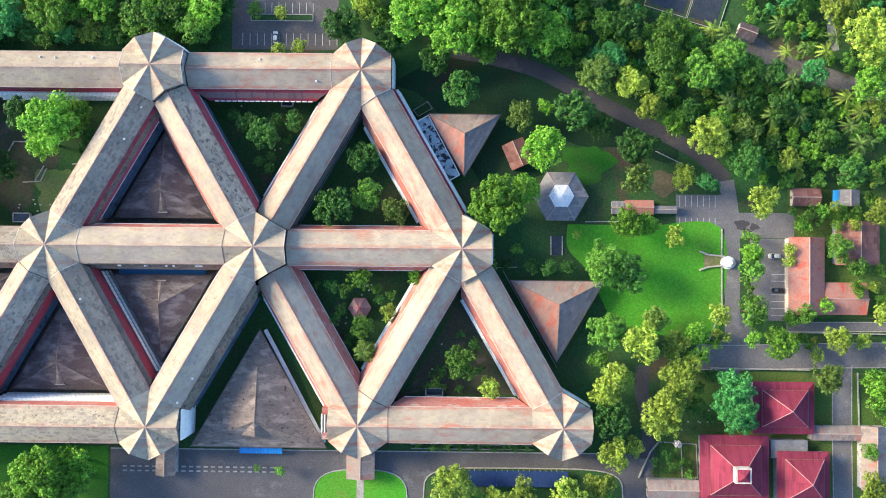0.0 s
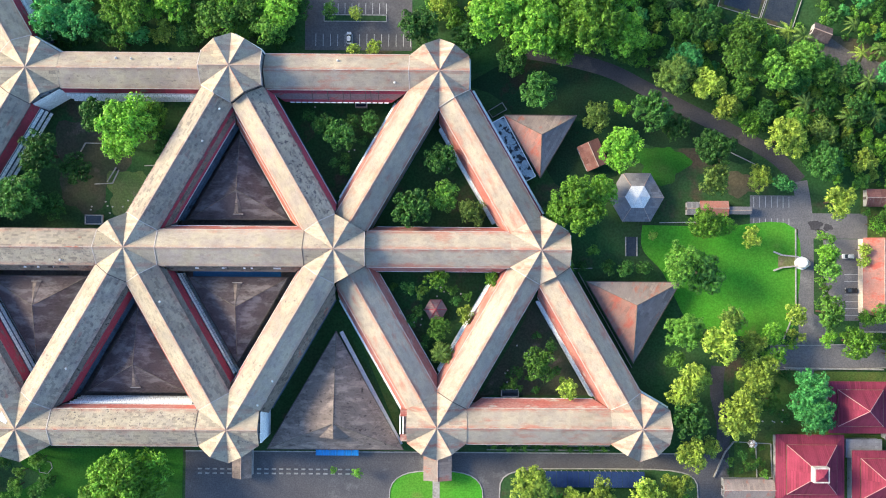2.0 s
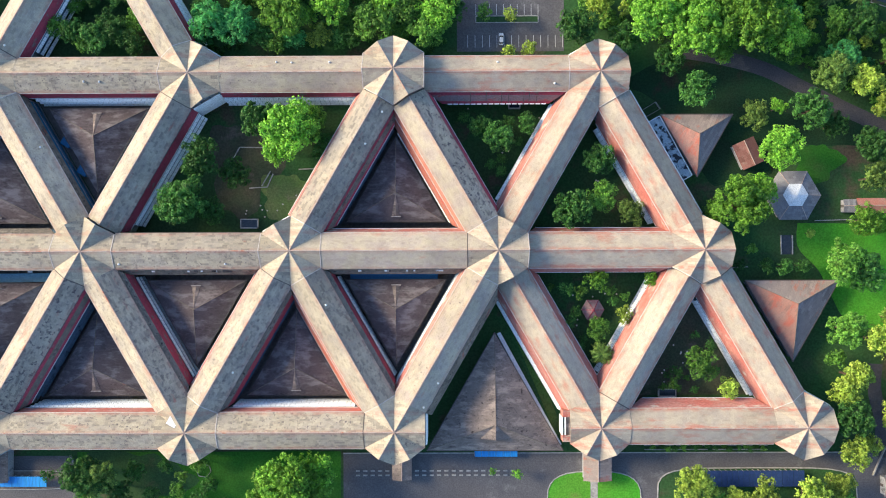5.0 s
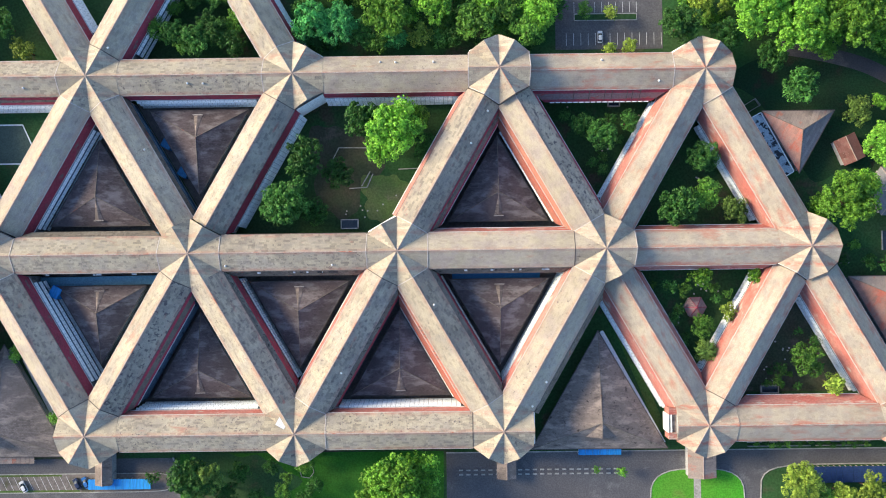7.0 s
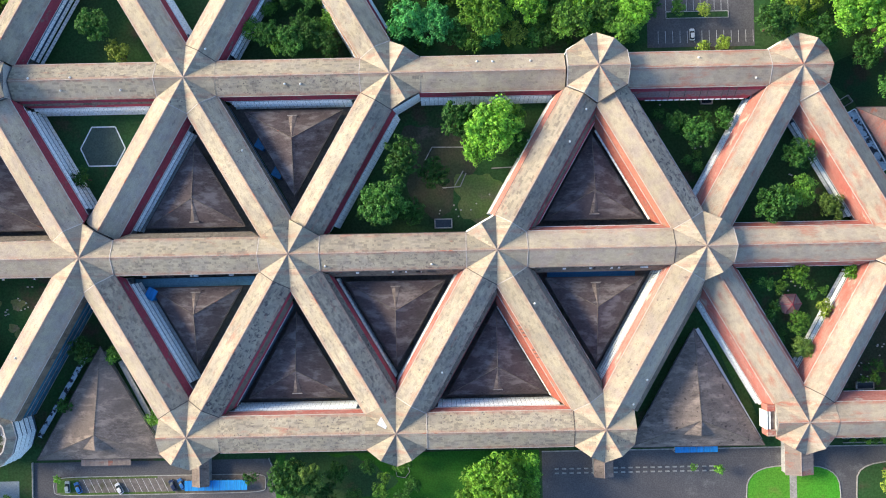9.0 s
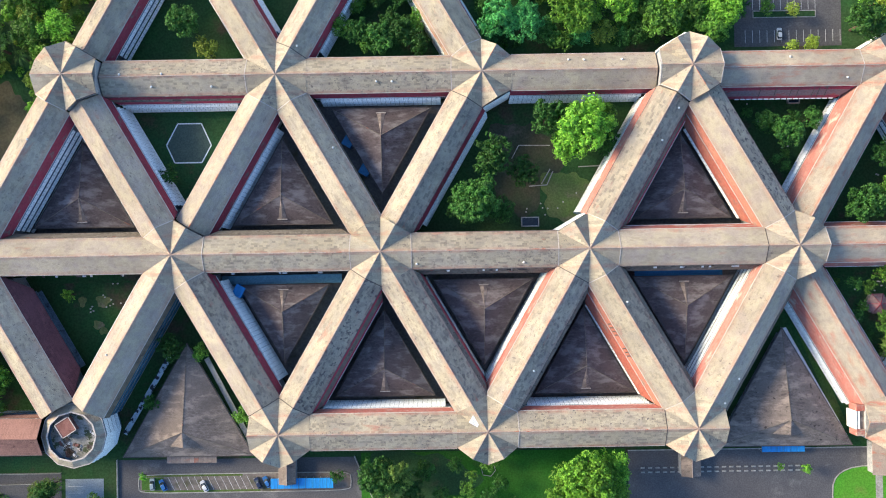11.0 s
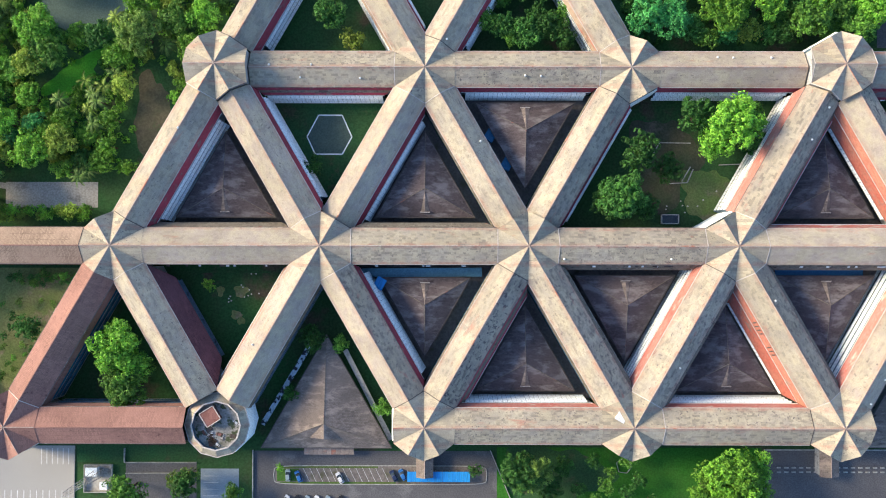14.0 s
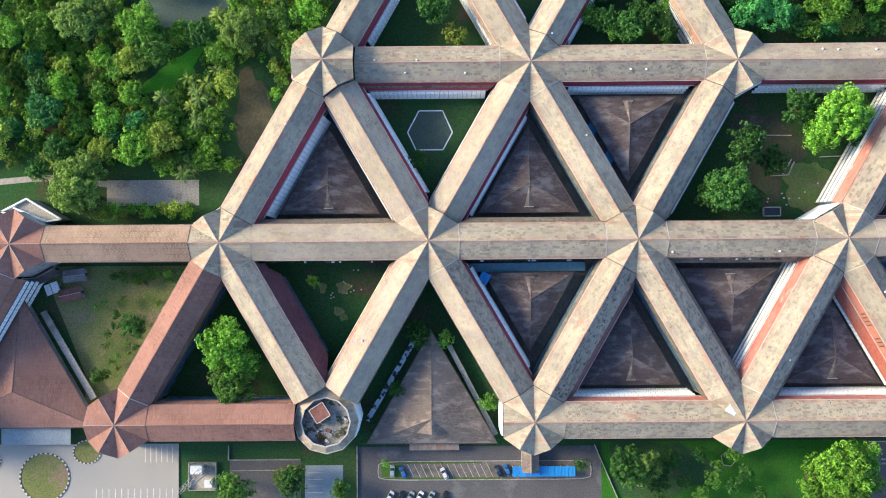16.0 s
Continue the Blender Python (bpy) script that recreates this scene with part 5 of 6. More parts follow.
roof_terrace("blue-grey flat roof with black stains and white parapets", (-7.8, 47.3), (3.7, 25.9), 4.6, 4.2)


def pavilion(label, cx, cy, r, eave, top, mat, sides=6, light=0.0, turn=0.0, ridge=None):
    t = thing("pavilion", Matrix.Translation((cx, cy, 0)) @ Matrix.Rotation(radians(turn), 4, "Z"), label, "pavilion")
    rim = [(r * math.cos(2 * math.pi * k / sides), r * math.sin(2 * math.pi * k / sides), eave) for k in range(sides)]
    for k in range(sides):
        a, b = rim[k], rim[(k + 1) % sides]
        part("roof_facet", slab([a, b, (0, 0, top)], 0.15), mat, t)
        part("hip_strip", bar(a, (0, 0, top), 0.24, 0.1), ridge or M_RIDGE, t)
        part("post", tube((a[0] * 0.85, a[1] * 0.85, 0), (a[0] * 0.85, a[1] * 0.85, eave + 0.1), 0.15, 0.15), M_WHITE, t)
        if light:
            f0, f1 = light / r, 1.0
            ring = [(a[0] * f0, a[1] * f0), (b[0] * f0, b[1] * f0)]
            z = eave + (top - eave) * (1 - f0) + 0.35
            part("skylight", slab([(*ring[0], z), (*ring[1], z), (0, 0, top + 0.6)], 0.08), M_SKYLIGHT, t, "white translucent skylight facet")
    part("floor", slab([(x * 0.88, y * 0.88, 0.3) for x, y, _ in rim], 0.3), M_CONCRETE, t)
    return t


pavilion("large hexagonal pavilion with a grey roof and white skylight", 42.7, 19.6, 10.2, 3.6, 6.6, M_GREYROOF, 6, 4.6)
pavilion("small rose-red roofed garden gazebo in a courtyard", -30.0, -21.7, 4.2, 2.8, 4.6, M_GAZEBO, 6, ridge=M_SKIRT)

mon = thing("monument", (104.6, -3.9, 0), "white rounded roadside monument with a dark plaque", "monument")
part("base", slab([(2.7 * math.cos(a), 2.4 * math.sin(a), 0.5) for a in np.arange(0, 2 * math.pi, 0.4)], 0.5), M_WHITE, mon)
part("drum", tube((0, 0, 0.5), (0, 0, 3.0), 2.0, 1.7, 20), M_SKYLIGHT, mon)
part("dome", tube((0, 0, 3.0), (0, 0, 4.0), 1.7, 0.5, 20), M_SKYLIGHT, mon)
part("plaque", boxes([(0.2, 1.5, -0.9, 0.4, 3.45, 3.75)]), M_GREYROOF, mon, "dark grey plaque")
for pts in ([(94.2, 0.2), (97.1, -1.0), (103.3, -1.6)], [(94.2, -6.7), (97.1, -5.6), (103.3, -4.9)]):
    low_wall(pts, "flaring beige monument wall", 0.9, 0.5, M_COPING)
flat("pavement", "brownish worn forecourt between monument walls", M_YARD, [(96.0, -1.2), (103.5, -1.8), (103.5, -4.7), (96.0, -5.4)], 0.09)


def small_box(name, label, category, x, y, w, d, h, mat, top, z=0.0, turn=0.0, group=""):
    """A small boxy thing: body, rim and a top plate."""
    t = thing(name, Matrix.Translation((x, y, z)) @ Matrix.Rotation(radians(turn), 4, "Z"), label, category, group)
    part("body", boxes([(-w / 2, w / 2, -d / 2, d / 2, 0, h)]), mat, t)
    part("top", boxes([(-w / 2 - 0.08, w / 2 + 0.08, -d / 2 - 0.08, d / 2 + 0.08, h, h + 0.12)]), top, t)


for x, y, w, d in ((-2.6, -52.2, 6.6, 3.0), (-155.6, 10.2, 6.6, 3.6), (-58.0, 53.4, 4.5, 2.6)):
    pool = thing("garden_tank", (x, y, 0), "low white-rimmed garden tank with dark water", "tank", "garden tanks")
    part("rim", boxes([(-w / 2, w / 2, -d / 2, -d / 2 + 0.4, 0, 1.0), (-w / 2, w / 2, d / 2 - 0.4, d / 2, 0, 1.0), (-w / 2, -w / 2 + 0.4, -d / 2, d / 2, 0, 1.0), (w / 2 - 0.4, w / 2, -d / 2, d / 2, 0, 1.0)]), M_COPING, pool)
    part("water", boxes([(-w / 2 + 0.4, w / 2 - 0.4, -d / 2 + 0.4, d / 2 - 0.4, 0, 0.8)]), M_WATER, pool)
for x, y, turn in ((-221.6, 40.6, -30), (-215.6, 30.1, -30)):
    small_box("water_tank", "low dull blue water tank beside a wing", "tank", x, y, 3.6, 4.0, 3.0, M_TANK, M_TANK, turn=turn, group="blue tanks")
# stand-in for a high blue tarpaulin; its tall base is made up
small_box("water_tank", "tall bright blue box in place of a raised tarpaulin", "tank", -261.5, -13.3, 3.4, 4.0, 6.0, M_BLUE, M_BLUE, turn=-30, group="blue tanks")
small_box("roof_hatch", "white metal roof hatch on a hub", "hatch", -177.4, -58.4, 3.2, 3.6, 0.9, M_SKYLIGHT, M_SKYLIGHT, 16.6, -30)
small_box("generator", "white cabinet in a fenced plant yard", "generator", -366.6, -82.2, 4.0, 3.0, 2.4, M_SKYLIGHT, M_WHITE)
small_box("generator", "small white cabinet in a plant yard", "generator", -362.4, -87.4, 2.6, 2.6, 1.8, M_WHITE, M_SKYLIGHT)
flat("pavement", "dark cluttered plant yard", M_CONCRETE, rect(-369.6, -360.0, -89.8, -80.2), 0.08)
low_wall([(-369.8, -80), (-359.8, -80), (-359.8, -90), (-369.8, -90), (-369.8, -80)], "low pale wall round a plant yard", 1.2, 0.25)

low_wall([(-219.4, 41.8), (-217.5, 38.0), (-213.5, 31.9)], "thin white wall beside the blue tanks", 1.0, 0.25)
terrace = thing("terrace", (0, 0, 0), "white-parapeted concrete terrace at a stair tower", "terrace")
edge = [(-434.0, 11.8), (-425.1, 16.4), (-412.7, 9.0), (-422.4, 7.5)]
part("deck", slab([(x, y, 7.4) for x, y in edge], 7.4), M_CONCRETE, terrace)
for k in range(4):
    part("parapet", bar((*edge[k], 7.4), (*edge[(k + 1) % 4], 7.4), 0.6, 1.0), M_WHITE, terrace)
inner = [(-429.5, 13.2), (-418.4, 8.3)]
part("parapet", bar((*inner[0], 7.4), (*inner[1], 7.4), 0.6, 1.4), M_WHITE, terrace)

mast = thing("lattice_mast", (*(-364.3, -82.9), 0), "tall grey steel lattice mast in a plant yard", "mast")
for k in range(4):
    c = [(1.3, 1.3), (-1.3, 1.3), (-1.3, -1.3), (1.3, -1.3)]
    p, q = c[k], c[(k + 1) % 4]
    part("leg", tube((*p, 0), (p[0] * 0.4, p[1] * 0.4, 26), 0.12, 0.09, 6), M_COPING, mast)
    for j in range(10):
        f0, f1 = 1 - 0.06 * j, 1 - 0.06 * (j + 1)
        z0, z1 = 2.6 * j, 2.6 * (j + 1)
        ends = (p, q) if j % 2 else (q, p)
        part("brace", tube((ends[0][0] * f0, ends[0][1] * f0, z0), (ends[1][0] * f1, ends[1][1] * f1, z1), 0.06, 0.06, 5), M_COPING, mast)

stool = thing("garden_stool", (-149.0, 15.0, 0.04), "small white round garden stool", "stool", "garden stools")
part("seat", tube((0, 0, 0.38), (0, 0, 0.46), 0.30, 0.30, 12), M_COPING, stool)
part("foot", tube((0, 0, 0), (0, 0, 0.38), 0.22, 0.16, 10), M_WHITE, stool)
seats = random.Random(11)
for cx, cy, count in ((-153, 14, 6), (-143, 18, 4), (-66, 44, 6), (-58, 36, 4), (-312, -16, 7), (-30, -15, 6), (-36, -26, 4), (2, -40, 6), (-4, -46, 6), (100, -60, 4), (-28, 24, 5)):
    for _ in range(count):
        copy_thing(stool, Matrix.Translation((cx + seats.gauss(0, 3.0), cy + seats.gauss(0, 2.6), 0.0)))

# small turbine vents on the roof slopes
vent = thing("roof_vent", (0, 0, 0), "small white turbine vent on a roof", "vent", "roof vents")
part("collar", tube((0, 0, -0.3), (0, 0, 0.25), 0.2, 0.2, 10), M_COPING, vent)
part("cowl", tube((0, 0, 0.25), (0, 0, 0.7), 0.42, 0.2, 12), M_SKYLIGHT, vent)


def roof_height(x, y):
    """The height of the nearest wing's roof over a point."""
    best = 0.0
    for a, b in EDGES:
        pa, d = node(*a), node(*b) - node(*a)
        t = max(0.0, min(1.0, (Vector((x, y, 0)) - pa).dot(d) / d.length_squared))
        off = (Vector((x, y, 0)) - pa - d * t).length
        if off < HALF:
            best = max(best, min(ridge_of(a), ridge_of(b)) - 0.1 - off * SLOPE)
    return best


spots = [(-237.6, 72.3), (-225.7, 36.7), (-210.2, 59.6), (-204.7, 59.5), (-142.7, 66.3), (-124.0, 66.1), (-111.2, 37.0), (-105.3, 48.1), (-159.9, -4.5), (-196.9, -4.5), (-124.7, -18.7), (-157.1, -42.0), (-86.2, -46.0), (-91.2, -54.3), (-137.3, 66.1), (-289.0, 59.0), (-268.0, 58.8), (-330.0, 40.5), (-65.0, 66.0), (-45.0, 58.5), (-233.2, 25.2), (-132.8, 41.7), (-304.3, -34.1), (-299.6, 63.1), (-284.9, 63.1)]
for k, (x, y) in enumerate(spots):
    z = roof_height(x, y)
    if z:
        if k == 0:
            vent.matrix_world = Matrix.Translation((x, y, z))
        else:
            copy_thing(vent, Matrix.Translation((x, y, z)))


# ---- small things of the gardens and lanes ----
flat("road", "dark wet patch on the asphalt lane", M_LANE, blob(109.8, 10.1, 2.6, 1.82, 0.3, 20), 0.058, category="road")
flat("road", "dark wet patch on the asphalt lane", M_LANE, blob(111.7, 7.6, 1.6, 1.12, 1.1, 20), 0.058, category="road")
flat("road", "dark wet patch on the asphalt lane", M_LANE, blob(114.4, 9.3, 1.8, 1.26, 2.0, 20), 0.058, category="road")
flat("road", "dark wet patch on the asphalt lane", M_LANE, blob(105.1, -4.9, 1.2, 0.84, 0.7, 20), 0.058, category="road")
flat("ground", "bare pale patch in a courtyard lawn", M_YARD, blob(-313.0, -16.5, 2.6, 2.2, 0.5, 20), 0.052)
flat("ground", "bare pale patch in a courtyard lawn", M_YARD, blob(-314.8, -25.2, 2.0, 1.6, 1.5, 20), 0.052)
flat("ground", "bare pale patch in a courtyard lawn", M_YARD, blob(-313.0, -27.3, 1.5, 1.5, 2.5, 20), 0.052)
flat("ground", "bare pale patch in a courtyard lawn", M_YARD, blob(-320.6, -16.5, 1.4, 2.0, 0.1, 20), 0.052)
for x, y in [(90.2, -62.1), (93.9, -62.0), (97.4, -62.2), (99.3, -62.0), (-36.8, -16.5), (-20.8, -16.1), (-37.9, -26.7), (-43.1, -33.4), (-75.0, 52.3), (-51.0, 44.7), (-48.8, 48.8), (-54.0, 35.3), (-52.7, 38.4), (-63.2, 57.3), (-309.2, -10.1), (-307.5, -10.1), (-317.5, -19.2), (-316.5, -20.0), (-316.9, -18.4), (-317.5, -20.4), (-182.3, 16.3), (-171.9, 14.2)]:
    copy_thing(stool, Matrix.Translation((x, y, 0.04)))
pavilion("tiny white-roofed hexagonal garden shelter", 86.1, -70.1, 1.5, 2.2, 2.8, M_SKYLIGHT, 6)
low_wall([(-11.3, 51.2), (-6.1, 54.4), (-4.4, 51.9), (-9.6, 48.9), (-11.3, 51.2)], "thin white frame of railings by a terrace", 1.1, 0.18)
low_wall([(22.2, -7.8), (31.6, -24.3), (42.1, -42.8)], "thin white balustrade along a wing", 0.9, 0.2)
low_wall([(-63.6, -32.6), (-58.4, -40.8)], "dark ladder-like rail beside a hall", 1.0, 0.9, M_JOINT)
clutter = random.Random(4)
deck_at = node(*OPEN)
for mat, label in ((M_SKYLIGHT, "pale scrap sheet on a tower deck"), (M_TIN, "rusty scrap sheet on a tower deck"), (M_COPING, "grey plank bundle on a tower deck"), (M_JOINT, "dark scrap box on a tower deck")):
    for _ in range(4):
        a, r = clutter.uniform(3.4, 6.6), clutter.uniform(3.2, 7.2)
        t = thing("scrap", Matrix.Translation((deck_at.x + r * math.cos(a), deck_at.y + r * math.sin(a), 13.2)) @ Matrix.Rotation(clutter.uniform(0, 3.1), 4, "Z"), label, "scrap", "scrap on the tower deck")
        w, d = clutter.uniform(0.5, 1.3), clutter.uniform(0.3, 0.7)
        part("sheet", boxes([(-w, w, -d, d, 0, 0.25)]), mat, t)
        part("batten", boxes([(-w * 0.7, -w * 0.5, -d - 0.1, d + 0.1, 0.25, 0.33), (w * 0.5, w * 0.7, -d - 0.1, d + 0.1, 0.25, 0.33)]), M_BARK, t)


# ---- parked cars ----
def car(x, y, turn, paint, label, length=4.3, tall=1.55):
    t = thing("car", Matrix.Translation((x, y, 0.05)) @ Matrix.Rotation(radians(turn), 4, "Z"), label, "car", "parked cars")
    L, w = length / 2, 0.86

    def hull(rows):
        """A loft of rounded outlines (z, x0, x1, half width)."""
        v, f = [], []
        for z, x0, x1, hw in rows:
            c = 0.25
            v += [(x0 + c, -hw, z), (x1 - c, -hw, z), (x1, -hw + c, z), (x1, hw - c, z), (x1 - c, hw, z), (x0 + c, hw, z), (x0, hw - c, z), (x0, -hw + c, z)]
        for r in range(len(rows) - 1):
            f += [(r * 8 + k, r * 8 + (k + 1) % 8, r * 8 + 8 + (k + 1) % 8, r * 8 + 8 + k) for k in range(8)]
        n = len(v)
        f += [tuple(range(7, -1, -1)), tuple(range(n - 8, n))]
        return mesh_of("hull", v, f)
    part("body", hull([(0.25, -L, L, w - 0.05), (0.5, -L - 0.03, L + 0.03, w), (0.85, -L, L, w)]), paint, t)
    part("glass_cabin", hull([(0.85, -L + 0.35, L - 0.9, w - 0.06), (tall - 0.08, -L + 0.75, L - 1.75, w - 0.2)]), M_CARGLASS, t, "dark glazed cabin")
    part("roof", hull([(tall - 0.1, -L + 0.7, L - 1.7, w - 0.18), (tall, -L + 0.85, L - 1.85, w - 0.26)]), paint, t)
    for sx in (-1, 1):
        for sy in (-1, 1):
            wheel = part("wheel", tube((sx * L * 0.62, sy * (w - 0.18), 0.27), (sx * L * 0.62, sy * (w + 0.01), 0.27), 0.31, 0.31, 12), M_JOINT, t)
            part("rim", tube((sx * L * 0.62, sy * w, 0.27), (sx * L * 0.62, sy * (w + 0.03), 0.27), 0.2, 0.2, 10), M_COPING, wheel, "pale metal rim")
    for sy in (-1, 1):
        part("headlight", boxes([(L - 0.12, L + 0.02, sy * 0.55 - 0.16, sy * 0.55 + 0.16, 0.6, 0.74)]), M_SKYLIGHT, t, "clear headlight")


P_WHITE, P_BLUE, P_NAVY = painted("white_paint", (0.75, 0.76, 0.76)), painted("blue_paint", (0.03, 0.16, 0.45)), painted("navy_paint", (0.02, 0.035, 0.09))
P_GREY, P_BLACK = painted("grey_blue_paint", (0.28, 0.36, 0.40)), painted("black_paint", (0.02, 0.02, 0.022))
for x, y, turn, paint, lab in (
        (-295.4, -83.7, 92, P_GREY, "pale grey-blue car parked on an island"), (-291.5, -84.1, 115, P_BLUE, "blue car parked on an island"), (-276.4, -84.6, 118, P_WHITE, "white car parked at an angle"),
        (-256.7, -83.8, 118, P_NAVY, "navy blue car parked by a canopy"), (-253.5, -83.4, 118, P_BLUE, "bright blue car parked by a canopy"), (-296.4, -92.9, 60, P_WHITE, "white car parked at an angle"),
        (-292.6, -92.9, 60, P_BLACK, "black car parked in a row"), (-289.0, -93.0, 60, P_GREY, "silver-grey car parked in a row"), (-285.6, -93.0, 60, P_WHITE, "white car parked at an angle"),
        (-281.5, -93.1, 60, P_GREY, "grey car parked in a row"), (-276.5, -93.1, 70, P_BLACK, "black car parked in a row"), (121.5, -1.3, 180, P_WHITE, "white van parked by a house"),
        (122.7, -13.8, 180, P_BLACK, "black car parked by a house"), (-62.7, 77.9, 90, P_WHITE, "white car in a car park")):
    car(x, y, turn, paint, lab)


# ---- trees ----
def leaf_cloud(rnd, lobes, count, size):
    """Leaf blades strewn over rounded lobes (centre, radius): one mesh."""
    lobes = [(np.array(c), r) for c, r in lobes]
    weight = np.array([r * r for _, r in lobes])
    pick = rnd.choice(len(lobes), count, p=weight / weight.sum())
    c = np.array([lobes[k][0] for k in pick])
    r = np.array([lobes[k][1] for k in pick])[:, None]
    d = rnd.normal(size=(count, 3))
    d[:, 2] = d[:, 2] * 0.75 + 0.5
    d /= np.linalg.norm(d, axis=1)[:, None]
    p = c + d * r * rnd.uniform(0.72, 1.06, (count, 1))
    n = d + rnd.normal(scale=0.4, size=(count, 3)) + np.array((0, 0, 0.3))
    n /= np.linalg.norm(n, axis=1)[:, None]
    u = np.cross(n, rnd.normal(size=(count, 3)))
    u /= np.linalg.norm(u, axis=1)[:, None]
    w = np.cross(n, u)
    s = size * rnd.uniform(0.6, 1.3, (count, 1))
    v = np.stack((p - u * s, p - w * s * 0.55 + n * s * 0.12, p + u * s, p + w * s * 0.55 + n * s * 0.12), 1).reshape(-1, 3)
    me = bpy.data.meshes.new("leaves")
    me.vertices.add(len(v)), me.loops.add(count * 4), me.polygons.add(count)
    me.vertices.foreach_set("co", v.ravel())
    me.loops.foreach_set("vertex_index", np.arange(count * 4))
    me.polygons.foreach_set("loop_start", np.arange(count) * 4)
    me.update(calc_edges=True)
    return me


def make_tree(seed, kind, r, leaf_count, leaf_size, bough_count, flat_by=0.7):
    """A tree with a trunk, limbs and a crown of leafy lobes, at the origin."""
    rnd = np.random.RandomState(seed)
    tall = 2.0 + r * 1.05
    if r > 2:
        t = thing("tree", (0, 0, 0), TREE_LABEL[kind], "tree", "trees of the grounds")
    else:
        t = thing("shrub", (0, 0, 0), TREE_LABEL[kind].replace("tree", "shrub"), "shrub", "shrubs of the grounds")
    boughs = []
    for k in range(bough_count):
        a = k * 2.4 + rnd.uniform(-0.45, 0.45)
        q = math.sqrt((k + 0.25) / bough_count) * 0.74 * rnd.uniform(0.8, 1.12)
        z = tall + r * flat_by * (0.42 - 0.75 * q * q) + rnd.uniform(-0.16, 0.16) * r
        boughs.append(((r * q * math.cos(a), r * q * math.sin(a), z), r * rnd.uniform(0.85, 1.25) * 1.12 / math.sqrt(bough_count)))
    # each bough carries tufts of leaves over its upper side
    tufts = []
    for c, br in boughs:
        tuft = min(1.05, max(0.3, br * 0.36))
        for k in range(int(3.0 * (br / tuft) ** 2)):
            d = rnd.normal(size=3)
            d[2] = d[2] * 0.8 + 0.35
            d *= rnd.uniform(0.72, 1.08) / np.linalg.norm(d)
            tufts.append(((c[0] + d[0] * br, c[1] + d[1] * br, c[2] + d[2] * br * 0.8), tuft * rnd.uniform(0.65, 1.25)))
    limbs = [tube((0, 0, 0), (0, 0, tall * 0.75), r * 0.07, r * 0.045)]
    for c, br in boughs:
        limbs.append(tube((0, 0, tall * rnd.uniform(0.4, 0.7)), c, r * 0.03, r * 0.012, 5))
    part("trunk", joined(*limbs), M_BARK, t)
    part("crown", leaf_cloud(rnd, tufts, leaf_count, leaf_size), LEAF[kind], t)
    return t


def make_palm(seed, kind="g", tall=8.0, reach=4.0, fronds=13):
    rnd = random.Random(seed)
    t = thing("palm", (0, 0, 0), "palm with long arching green fronds", "palm tree", "palms in the woods")
    part("trunk", tube((0, 0, 0), (0.3, 0.2, tall), 0.22, 0.15), M_BARK, t)
    for k in range(fronds):
        a = 2 * math.pi * k / fronds + rnd.uniform(-0.15, 0.15)
        lift, long = rnd.uniform(0.1, 0.9), reach * rnd.uniform(0.8, 1.1)
        v, f = [], []
        steps = 10
        for j in range(steps):
            s = j / (steps - 1)
            v.append((long * s, 0, tall + long * (lift * s - 0.9 * s * s)))
        for j in range(steps - 1):
            s = j / (steps - 1)
            hw = 0.6 * math.sin(math.pi * min(0.97, 0.18 + s * 0.8)) + 0.05
            x, _, z = v[j + 1]
            for side in (-1, 1):
                v.append((x + 0.35, side * hw, z - 0.28 * hw))
                f.append((j, j + 1, len(v) - 1) if side > 0 else (j + 1, j, len(v) - 1))
        v = [(0.3 + x * math.cos(a) - y * math.sin(a), 0.2 + x * math.sin(a) + y * math.cos(a), z) for x, y, z in v]
        part("frond", mesh_of("frond", v, f), LEAF[kind], t)
    return t


TREE_LABEL = {"b": "leafy tree with a bright green crown", "g": "leafy tree with a mid green rounded crown", "d": "dense tree with a deep green crown",
              "y": "tree with a sunlit yellow-green crown", "t": "tree with a fine blue-green crown", "o": "sparse tree with a dull olive crown"}
SIZES = ((1.7, 420, 0.25, 4), (3.0, 1100, 0.29, 7), (5.6, 3300, 0.34, 12), (9.0, 7500, 0.38, 18), (13.0, 13500, 0.42, 26))
models = {}


def plant(kind, x, y, r, rnd):
    """Stands a tree of that kind and crown radius at a place; the first of each model is built, the rest are copies."""
    k = 0 if r < 2.5 else 1 if r < 4.2 else 2 if r < 7.4 else 3 if r < 11 else 4
    key = kind, k, rnd.randrange(3 if k == 2 else 2)
    size = 1.06 * r / SIZES[k][0]
    m = Matrix.Translation((x, y, 0)) @ Matrix.Rotation(rnd.uniform(0, 6.28), 4, "Z") @ Matrix.Diagonal((size, size, size * rnd.uniform(0.85, 1.1), 1))
    if key not in models:
        _, count, leaf, lobes = SIZES[k]
        models[key] = make_tree(len(models) + 7, kind, SIZES[k][0], count, leaf, lobes)
        models[key].matrix_world = m
    else:
        ob = copy_thing(models[key], Matrix.Identity(4))
        ob.matrix_basis = m


planted = []
rnd = random.Random(5)


def grove(kind, places):
    for x, y, r in places:
        planted.append((x, y, r))
        plant(kind, x, y, r, rnd)


